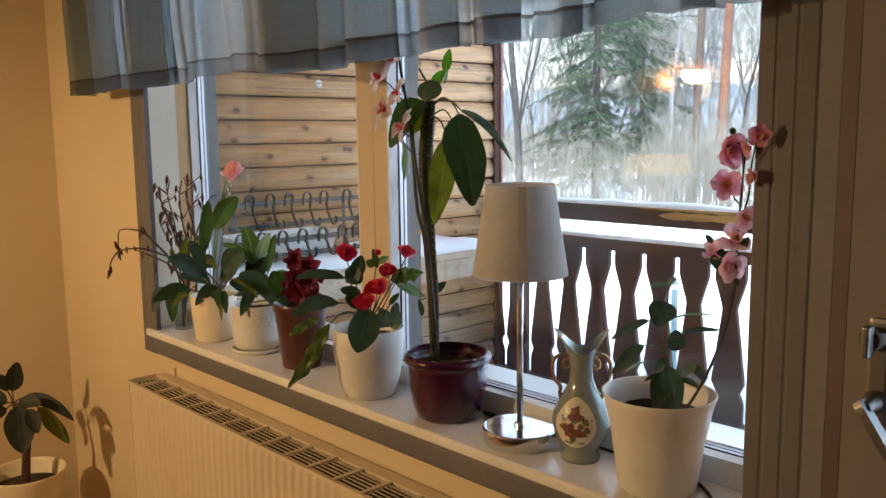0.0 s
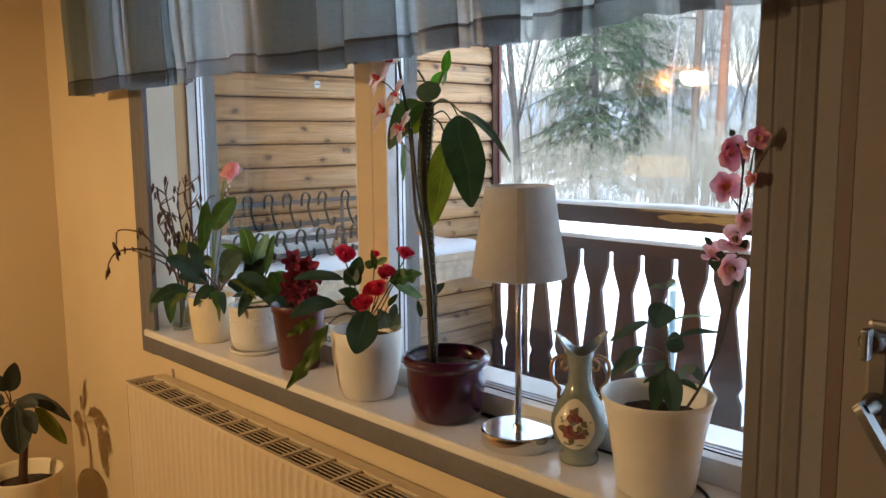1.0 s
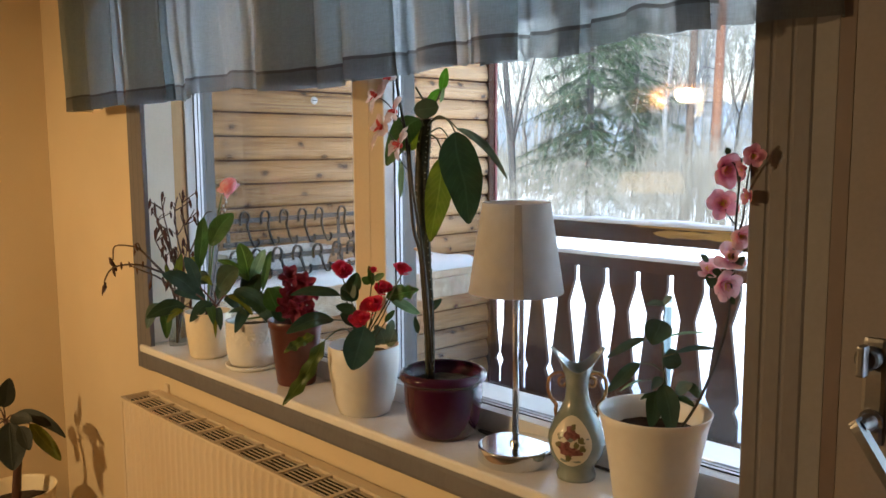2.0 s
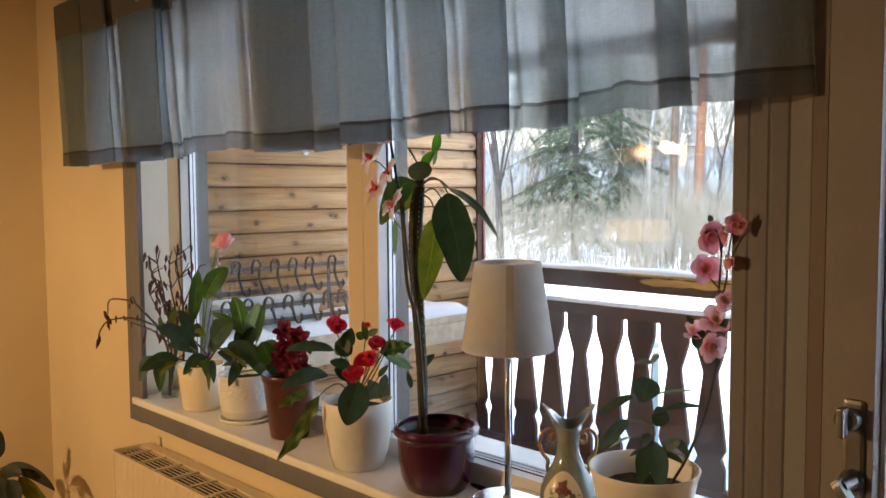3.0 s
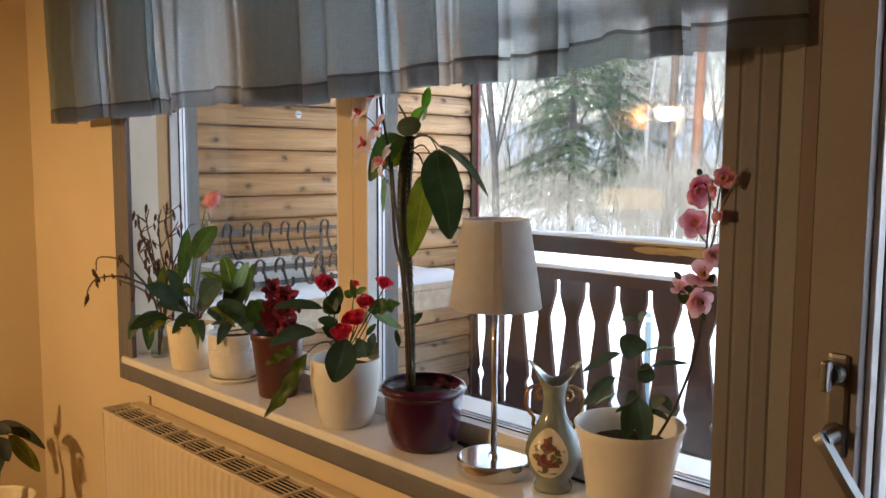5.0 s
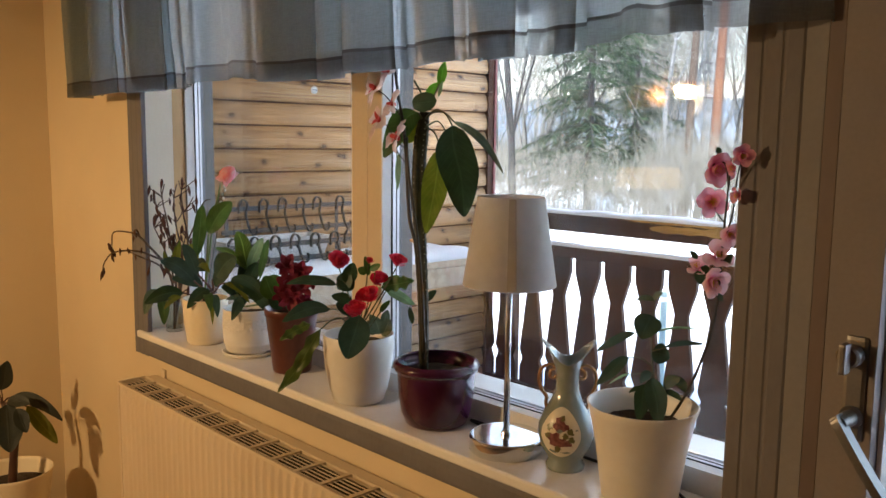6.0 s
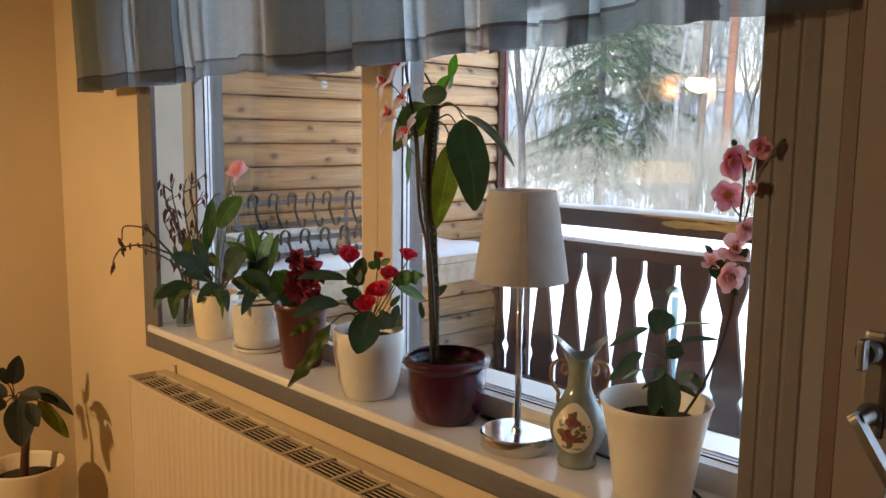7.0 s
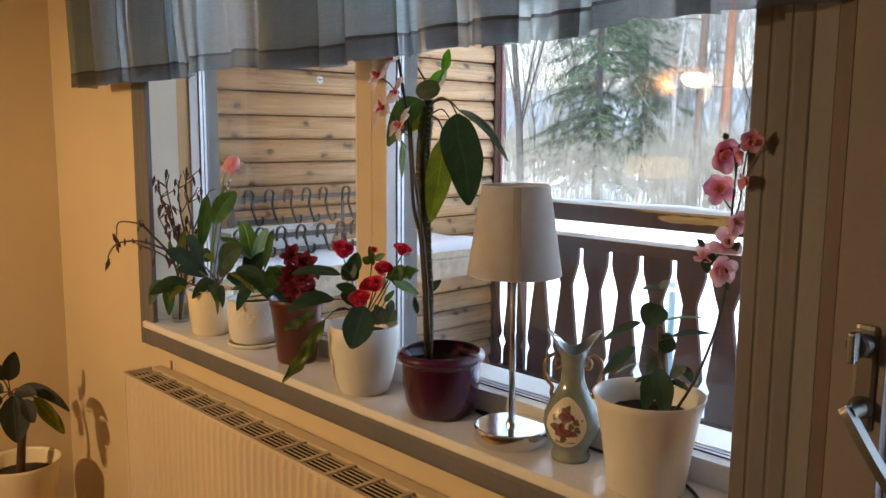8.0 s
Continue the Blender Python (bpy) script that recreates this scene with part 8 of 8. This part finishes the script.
stalk(zz, [(0.016, 0.006, 0.074), (0.024, 0.01, 0.07), (0.031, 0.012, 0.071)], 0.0014, 0.001, M_STEM, "petiole", 3, 6)
stalk(zz, [(0.014, 0.006, 0.083), (-0.002, -0.001, 0.091), (-0.021, -0.008, 0.087)], 0.0014, 0.001, M_STEM, "petiole", 3, 6)
stalk(zz, [(0.009, 0.003, 0.184), (0.008, 0.003, 0.189), (0.008, 0.003, 0.194)], 0.0014, 0.001, M_STEM, "petiole", 3, 6)

blossom = thing("blossom_branch", "pink silk cherry blossom branch leaning out of the white pot", "artificial flower", pose(-0.742, 0.075, 0.896))
stalk(blossom, [(0.062, -0.025, 0.023), (0.1, -0.035, 0.085), (0.132, -0.045, 0.156), (0.154, -0.055, 0.227), (0.163, -0.065, 0.296), (0.171, -0.075, 0.364), (0.179, -0.085, 0.421), (0.187, -0.095, 0.464)], 0.0026, 0.0013, M_DARKSTEM, "stem", 6, 8)
stalk(blossom, [(0.168, -0.07, 0.339), (0.187, -0.085, 0.381), (0.195, -0.095, 0.421), (0.204, -0.105, 0.451), (0.211, -0.11, 0.464)], 0.0016, 0.001, M_DARKSTEM, "twig", 5, 8)
stalk(blossom, [(0.179, -0.085, 0.421), (0.174, -0.085, 0.451), (0.164, -0.085, 0.459), (0.151, -0.085, 0.451)], 0.0014, 0.001, M_DARKSTEM, "twig", 5, 8)
stalk(blossom, [(0.172, -0.075, 0.368), (0.162, -0.075, 0.378), (0.153, -0.075, 0.391)], 0.0014, 0.001, M_DARKSTEM, "twig", 5, 8)
stalk(blossom, [(0.163, -0.065, 0.28), (0.151, -0.065, 0.285), (0.133, -0.065, 0.292)], 0.0014, 0.001, M_DARKSTEM, "twig", 5, 8)
blossom_flower(blossom, (0.156, -0.085, 0.448), 0.027, (0.464, -0.886, 0.019), 0, 0)
blossom_flower(blossom, (0.15, -0.075, 0.398), 0.024, (0.464, -0.884, 0.058), 37, 0)
blossom_flower(blossom, (0.18, -0.075, 0.353), 0.019, (0.444, -0.891, 0.094), 74, 1)
blossom_flower(blossom, (0.161, -0.07, 0.318), 0.024, (0.453, -0.883, 0.12), 111, 1)
blossom_flower(blossom, (0.126, -0.065, 0.296), 0.019, (0.472, -0.871, 0.135), 148, 1)
blossom_flower(blossom, (0.154, -0.07, 0.279), 0.026, (0.455, -0.878, 0.149), 185, 1)
blossom_flower(blossom, (0.211, -0.11, 0.468), 0.016, (0.437, -0.899, 0.003), 222, 0)
blossom_flower(blossom, (0.202, -0.1, 0.412), 0.012, (0.439, -0.897, 0.049), 259, 0)
blossom_flower(blossom, (0.191, -0.095, 0.451), 0.013, (0.445, -0.895, 0.017), 296, 0)
leaf(blossom, (0.163, -0.085, 0.47), (0.158, -0.085, 0.479), 0.009, (0.448, -0.861, 0.241), 0, M_LEAFDARK, "oval", 0.15, 0.0)
leaf(blossom, (0.131, -0.075, 0.293), (0.142, -0.08, 0.273), 0.014, (0.44, -0.817, 0.372), 0, M_LEAFDARK, "oval", 0.15, 0.0)
leaf(blossom, (0.168, -0.065, 0.305), (0.186, -0.075, 0.324), 0.012, (0.418, -0.838, 0.352), 0, M_LEAFDARK, "oval", 0.15, 0.0)
leaf(blossom, (0.125, -0.065, 0.31), (0.115, -0.07, 0.321), 0.009, (0.45, -0.822, 0.349), 0, M_LEAFDARK, "oval", 0.15, 0.0)
leaf(blossom, (0.151, -0.075, 0.296), (0.142, -0.085, 0.3), 0.012, (0.437, -0.823, 0.363), 0, M_LEAFDARK, "oval", 0.15, 0.0)
leaf(blossom, (0.161, -0.065, 0.261), (0.169, -0.065, 0.25), 0.008, (0.416, -0.821, 0.39), 0, M_LEAFDARK, "oval", 0.15, 0.0)

corner_plant = thing("corner_plant", "small rubber plant with oval leaves in the corner pot", "house plant", pose(-3.063, -0.270, 0.150))
stalk(corner_plant, [(-0.003, -0.005, -0.005), (0.003, 0.005, 0.125), (0.008, 0.012, 0.191), (0.001, 0.001, 0.249), (-0.013, -0.018, 0.305)], 0.016, 0.007, M_PETIOLE, "stem", 4, 12)
leaf(corner_plant, (-0.014, -0.02, 0.354), (0, 0, 0.457), 0.057, (0.922, -0.253, 0.294), 0, M_LEAFSHADED, "oval", 0.15, 0.0)
leaf(corner_plant, (-0.023, -0.032, 0.355), (-0.036, -0.049, 0.415), 0.038, (0.906, -0.238, 0.35), 0, M_LEAFSHADED, "oval", 0.15, 0.0)
leaf(corner_plant, (0.004, 0.006, 0.327), (0.161, 0.12, 0.256), 0.045, (0.769, -0.234, 0.595), 0.03, M_LEAFSHADED, "oval", 0.15, 0.0)
leaf(corner_plant, (0.069, -0.024, 0.337), (0.143, 0.023, 0.333), 0.047, (0.844, -0.243, 0.478), 0.004, M_LEAFSHADED, "oval", 0.15, 0.0)
leaf(corner_plant, (0.068, 0.037, 0.302), (0.151, 0.102, 0.175), 0.050, (0.855, -0.266, 0.446), 0, M_LEAFYELLOW, "oval", 0.15, 0.0)
leaf(corner_plant, (0.104, -0.035, 0.332), (0.176, -0.054, 0.191), 0.096, (0.904, -0.25, 0.346), 0, M_LEAFSHADED, "oval", 0.15, 0.0)
leaf(corner_plant, (0.156, -0.022, 0.328), (0.206, -0.01, 0.256), 0.048, (0.885, -0.256, 0.389), 0, M_LEAFSHADED, "oval", 0.15, 0.0)
leaf(corner_plant, (-0.027, -0.037, 0.311), (-0.082, -0.106, 0.359), 0.060, (0.789, -0.197, 0.583), 0, M_LEAFSHADED, "oval", 0.15, 0.0)
leaf(corner_plant, (-0.028, -0.039, 0.29), (-0.013, -0.129, 0.289), 0.060, (0.692, -0.172, 0.702), 0, M_LEAFSHADED, "oval", 0.15, 0.0)
stalk(corner_plant, [(-0.013, -0.018, 0.305), (-0.013, -0.018, 0.335), (-0.014, -0.02, 0.354)], 0.003, 0.0022, M_PETIOLE, "petiole", 3, 6)
stalk(corner_plant, [(-0.013, -0.018, 0.305), (-0.004, -0.006, 0.322), (0.004, 0.006, 0.327)], 0.003, 0.0022, M_PETIOLE, "petiole", 3, 6)
stalk(corner_plant, [(-0.013, -0.018, 0.305), (0.01, 0.015, 0.305), (0.032, 0.047, 0.291)], 0.003, 0.0022, M_PETIOLE, "petiole", 3, 6)
stalk(corner_plant, [(-0.013, -0.018, 0.305), (-0.008, -0.011, 0.309), (-0.003, -0.005, 0.3)], 0.003, 0.0022, M_PETIOLE, "petiole", 3, 6)
stalk(corner_plant, [(-0.013, -0.018, 0.305), (-0.02, -0.027, 0.314), (-0.027, -0.037, 0.311)], 0.003, 0.0022, M_PETIOLE, "petiole", 3, 6)
stalk(corner_plant, [(-0.013, -0.018, 0.305), (-0.02, -0.028, 0.303), (-0.028, -0.039, 0.29)], 0.003, 0.0022, M_PETIOLE, "petiole", 3, 6)
stalk(corner_plant, [(-0.013, -0.018, 0.305), (-0.018, -0.025, 0.336), (-0.023, -0.032, 0.355)], 0.003, 0.0022, M_PETIOLE, "petiole", 3, 6)

# ---- trees outside ----
M_NEEDLE = surface("spruce_needles", (0.028, 0.046, 0.026), (0.066, 0.088, 0.050), 1.5, 0.8, 0.0, 30, translucent=0.12, spec=0.1)
M_BARK = surface("grey_bark", (0.022, 0.019, 0.017), (0.048, 0.042, 0.038), 3, 0.9, 0.4, 40, (1, 1, 0.3))
M_PINEBARK = surface("pine_bark", (0.085, 0.034, 0.018), (0.15, 0.068, 0.038), 3, 0.85, 0.5, 25, (1, 1, 0.3))
M_PINELOW = surface("pine_bark_brown", (0.045, 0.030, 0.021), (0.085, 0.058, 0.043), 3, 0.9, 0.5, 25, (1, 1, 0.3))
M_BIRCH = surface("birch_bark", (0.07, 0.065, 0.06), (0.24, 0.235, 0.23), 2.5, 0.7, 0.3, 14, (1, 1, 3))
# Both twig colours are lightened to carry the haze over the far trees.
M_TWIGS = surface("bare_twigs", (0.085, 0.083, 0.080), (0.14, 0.137, 0.132), 2, 0.9, 0.0)
M_PALETWIGS = surface("pale_twigs", (0.145, 0.126, 0.095), (0.25, 0.225, 0.185), 2, 0.9, 0.0)


def mesh_part(name, verts, faces, mat, parent, label=""):
    me = bpy.data.meshes.new(name)
    me.from_pydata(verts, [], faces)
    me.materials.append(mat)
    o = new(name, me)
    o.parent = parent
    if label:
        o["label"] = label
    return o


def quick_tube(V, F, a, b, r0, r1, n=4):
    d = (b - a).normalized()
    s = d.orthogonal().normalized()
    u = d.cross(s)
    i = len(V)
    for p, r in ((a, r0), (b, r1)):
        for k in range(n):
            an = 2 * math.pi * k / n
            V.append(p + (s * math.cos(an) + u * math.sin(an)) * r)
    for k in range(n):
        F.append((i + k, i + (k + 1) % n, i + n + (k + 1) % n, i + n + k))


def spruce(label, height, spread, m, seed):
    rnd = random.Random(seed)
    t = thing("spruce_tree", label, "tree", m, "trees behind the house")
    part("trunk", tube([(0, 0, -0.3), (0.03, 0, height * 0.4), (0, 0.02, height * 0.8), (0, 0, height)], [0.12, 0.085, 0.045, 0.012], 10), M_BARK, t, "", True)
    V, F, TV, TF = [], [], [], []
    z = height * 0.06
    while z < height - 0.2:
        f = 1 - z / height
        for k in range(rnd.randint(2, 3)):
            a = rnd.uniform(0, 2 * math.pi)
            L = spread * (0.25 + 0.85 * f ** 0.8) * rnd.uniform(0.35, 1.15)
            out = Vector((math.cos(a), math.sin(a), 0))
            side = Vector((-math.sin(a), math.cos(a), 0))
            pts = []
            for s in range(7):
                q = s / 6
                pts.append(out * L * q + Vector((0, 0, z + L * (0.16 * q - 0.62 * q * q + 0.22 * q ** 3) + rnd.uniform(-0.02, 0.02))))
            for p, q in zip(pts, pts[1:]):
                quick_tube(TV, TF, p, q, 0.018 * f + 0.005, 0.012 * f + 0.004, 3)
            count = int(15 + 36 * L)
            for _ in range(count):
                q = rnd.uniform(0.12, 1.0)
                i = min(5, int(q * 6))
                p = pts[i].lerp(pts[i + 1], q * 6 - i)
                sd = rnd.choice((-1, 1))
                tw = (side * sd * rnd.uniform(0.4, 1.0) + out * rnd.uniform(0.2, 0.8) + Vector((0, 0, rnd.uniform(-1.1, -0.05)))).normalized()
                ln = rnd.uniform(0.12, 0.46) * (0.7 + 0.5 * f)
                w = rnd.uniform(0.008, 0.019)
                e = p + tw * ln
                nn = tw.cross(Vector((rnd.uniform(-1, 1), rnd.uniform(-1, 1), rnd.uniform(-1, 1)))).normalized() * w
                mid = p + tw * ln * 0.45
                b = len(V)
                V.extend((p, mid + nn, e, mid - nn))
                F.append((b, b + 1, b + 2, b + 3))
        z += rnd.uniform(0.07, 0.16) * (0.7 + 0.6 * f)
    mesh_part("crown", V, F, M_NEEDLE, t, "drooping dark green needle twigs")
    mesh_part("limb", TV, TF, M_BARK, t)
    return t


def bare_tree(label, height, m, seed, bark=None, twigs=None, low=0.25, wide=0.5):
    rnd = random.Random(seed)
    t = thing("bare_tree", label, "tree", m, "trees behind the house")
    V, F, TV, TF = [], [], [], []

    def grow(p, d, L, r, depth):
        n = 4
        for s in range(n):
            d = (d + Vector((rnd.uniform(-1, 1), rnd.uniform(-1, 1), rnd.uniform(-0.3, 0.6))) * 0.13).normalized()
            q = p + d * L / n
            quick_tube(V if depth < 2 else TV, F if depth < 2 else TF, p, q, r * (1 - 0.16 * s), r * (1 - 0.16 * (s + 1)), 6 if depth == 0 else 3)
            p = q
            if depth < 4 and (depth > 0 or s >= 1 or low < 0.2):
                for _ in range(rnd.choice((1, 2, 2)) if depth else rnd.choice((2, 3))):
                    a = rnd.uniform(0, 2 * math.pi)
                    o = d.orthogonal().normalized()
                    o = Matrix.Rotation(a, 3, d) @ o
                    nd = (d * (1 - wide * 0.5) + o * wide * rnd.uniform(0.8, 1.5) + Vector((0, 0, 0.25))).normalized()
                    grow(p, nd, L * rnd.uniform(0.42, 0.62), max(0.0025, r * 0.38), depth + 1)

    grow(Vector((0, 0, -0.3)), Vector((0, 0, 1)), height, height * 0.011, 0)
    mesh_part("trunk", V, F, bark or M_BARK, t)
    mesh_part("crown", TV, TF, twigs or M_TWIGS, t, "fine leafless twigs")
    return t


def pine(label, height, r, m, seed, mat, lean=0.0):
    rnd = random.Random(seed)
    t = thing("pine_tree", label, "tree", m, "trees behind the house")
    pts = spline([(0, 0, -0.3), (lean * 0.3, 0.05, height * 0.35), (lean * 0.8, 0, height * 0.7), (lean, 0.05, height)], 6)
    k = len(pts) - 1
    part("trunk", tube(pts, [r * (1 - 0.7 * i / k) * (1 + 0.06 * noise.noise(Vector((i, seed, 0)))) for i in range(k + 1)], 14), mat, t, "", True)
    for i in range(9):
        z = height * (0.18 + 0.05 * i) + rnd.uniform(-0.2, 0.2)
        a = rnd.uniform(0, 2 * math.pi)
        L = rnd.uniform(0.3, 1.1)
        p = Vector((lean * z / height, 0, z))
        o = Vector((math.cos(a), math.sin(a), 0))
        part("dead_limb", tube(spline([p, p + o * L * 0.5 + Vector((0, 0, 0.03)), p + o * L + Vector((0, 0, rnd.uniform(-0.1, 0.25)))], 3), [0.02, 0.017, 0.014, 0.012, 0.009, 0.007, 0.005], 5), M_BARK, t)
    V, F = [], []
    for _ in range(2600):
        a, q = rnd.uniform(0, 2 * math.pi), rnd.random() ** 0.5
        h = rnd.random()
        p = Vector((lean + math.cos(a) * q * 1.9 * math.sin(math.pi * (0.15 + 0.8 * h)), math.sin(a) * q * 1.9 * math.sin(math.pi * (0.15 + 0.8 * h)), height * (0.66 + 0.36 * h)))
        if noise.noise(p * 0.9) < -0.05:
            continue
        d = Vector((rnd.uniform(-1, 1), rnd.uniform(-1, 1), rnd.uniform(-0.4, 1))).normalized() * rnd.uniform(0.15, 0.3)
        nn = d.cross(Vector((rnd.uniform(-1, 1), 1, rnd.uniform(-1, 1)))).normalized() * 0.05
        b = len(V)
        V.extend((p, p + d * 0.5 + nn, p + d, p + d * 0.5 - nn))
        F.append((b, b + 1, b + 2, b + 3))
    mesh_part("crown", V, F, M_NEEDLE, t)
    return t


EYE = Vector((0.0, -1.13, 0))


def spot(bearing, dist, z=LAND):
    """A place on the ground by compass bearing from the room, degrees left of straight out."""
    a = radians(bearing)
    return Vector((-math.sin(a) * dist, math.cos(a) * dist, 0)) + EYE + Vector((0, 0, z))


def placed(bearing, dist, turn=0, scale=1.0):
    return Matrix.Translation(spot(bearing, dist)) @ pose(0, 0, 0, 0, 0, turn) @ Matrix.Diagonal((scale, scale, scale, 1))


spruce("tall dark green spruce with drooping snow-free branches", 11.4, 2.3, placed(36.2, 24), 3)
spruce("dense dark spruce standing behind the tall one", 9.9, 1.9, placed(33.2, 31, 40), 8)
pine("pine with grey-brown trunk and dead lower limbs", 17, 0.125, placed(29.9, 24), 5, M_PINELOW, 0.5)
pine("pine with bright orange-brown trunk leaning slightly", 18, 0.150, placed(28.25, 25), 11, M_PINEBARK, 0.5)
bare_tree("slender birch with pale speckled trunk", 11.0, placed(28.9, 26), 17, M_BIRCH, M_TWIGS, 0.1, 0.35)
bare_tree("pale birch bending between the spruces", 7.5, placed(31.6, 28), 19, M_BIRCH, M_PALETWIGS, 0.1, 0.45)
bare_tree("leafless grey tree with forked upright limbs", 9.0, placed(41.2, 20), 21, M_BARK, M_TWIGS, 0.1, 0.3)
b1 = bare_tree("leafless birch with pale twigs", 7.0, placed(33.9, 37), 22, M_BIRCH, M_PALETWIGS, 0.1, 0.5)
b2 = bare_tree("bare grey-brown tree with a fine twiggy crown", 6.0, placed(39.6, 38), 23, M_BARK, M_TWIGS, 0.1, 0.55)
b3 = bare_tree("thin pale bare tree at the field's edge", 5.0, placed(31.0, 38), 24, M_BARK, M_PALETWIGS, 0.1, 0.5)
rnd = random.Random(77)
for k in range(84):
    src = (b1, b2, b3)[k % 3]
    sc = rnd.uniform(0.8, 1.8)
    copy_thing(src, Matrix.Translation(spot(rnd.uniform(18, 47), rnd.uniform(34, 85))) @ pose(0, 0, 0, 0, 0, rnd.uniform(0, 360)) @ Matrix.Diagonal((sc, sc, sc, 1)))

# brushwood and far woods, uncountable
V, F = [], []
for _ in range(3600):
    p = spot(rnd.uniform(15, 48), rnd.uniform(36, 85))
    h = rnd.uniform(0.8, 2.9) * (2.2 if rnd.random() < 0.1 else 1.0)
    top = p + Vector((rnd.uniform(-0.35, 0.35), rnd.uniform(-0.35, 0.35), h))
    quick_tube(V, F, p, top, 0.022, 0.006, 3)
    for _k in range(6):
        q = p.lerp(top, rnd.uniform(0.3, 1))
        e = q + Vector((rnd.uniform(-0.6, 0.6), rnd.uniform(-0.6, 0.6), rnd.uniform(0.1, 0.7)))
        quick_tube(V, F, q, e, 0.007, 0.003, 3)
for _ in range(520):                          # young thicket before the pines
    p = spot(rnd.uniform(22, 32.5), rnd.uniform(18.5, 24.3))
    h = rnd.uniform(0.7, 2.5)
    top = p + Vector((rnd.uniform(-0.3, 0.3), rnd.uniform(-0.3, 0.3), h))
    quick_tube(V, F, p, top, 0.010, 0.003, 3)
    for _k in range(12):
        q = p.lerp(top, rnd.uniform(0.35, 1))
        e = q + Vector((rnd.uniform(-0.35, 0.35), rnd.uniform(-0.35, 0.35), rnd.uniform(0.05, 0.5)))
        quick_tube(V, F, q, e, 0.0035, 0.0015, 3)
for _ in range(420):                          # lower growth round the spruces
    p = spot(rnd.uniform(31, 43), rnd.uniform(17.5, 23.5))
    h = rnd.uniform(0.5, 1.8)
    top = p + Vector((rnd.uniform(-0.5, 0.5), rnd.uniform(-0.5, 0.5), h))
    quick_tube(V, F, p, top, 0.008, 0.003, 3)
    for _k in range(10):
        q = p.lerp(top, rnd.uniform(0.4, 1))
        e = q + Vector((rnd.uniform(-0.4, 0.4), rnd.uniform(-0.4, 0.4), rnd.uniform(0.0, 0.4)))
        quick_tube(V, F, q, e, 0.003, 0.0015, 3)
brush_me = bpy.data.meshes.new("brushwood")
brush_me.from_pydata(V, [], F)
brush_me.materials.append(M_PALETWIGS)
tagged(new("brushwood", brush_me), "pale leafless brushwood along the snowy field", "brush", "", "stuff")
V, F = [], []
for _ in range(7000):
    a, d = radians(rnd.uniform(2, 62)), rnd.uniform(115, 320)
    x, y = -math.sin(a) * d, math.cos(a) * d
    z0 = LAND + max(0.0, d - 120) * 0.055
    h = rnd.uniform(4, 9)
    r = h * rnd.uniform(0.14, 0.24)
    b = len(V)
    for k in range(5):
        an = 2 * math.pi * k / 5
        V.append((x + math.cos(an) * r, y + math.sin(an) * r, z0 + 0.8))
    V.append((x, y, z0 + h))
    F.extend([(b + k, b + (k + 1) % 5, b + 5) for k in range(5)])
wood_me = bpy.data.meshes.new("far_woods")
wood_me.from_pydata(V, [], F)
# Pale blue-grey: the haze of distance is painted into the trees' colour.
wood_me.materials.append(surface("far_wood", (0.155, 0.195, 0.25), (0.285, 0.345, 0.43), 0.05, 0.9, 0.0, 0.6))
tagged(new("far_woods", wood_me), "wooded hillside far behind the field, haze painted in pale blue-grey", "woods", "", "stuff")
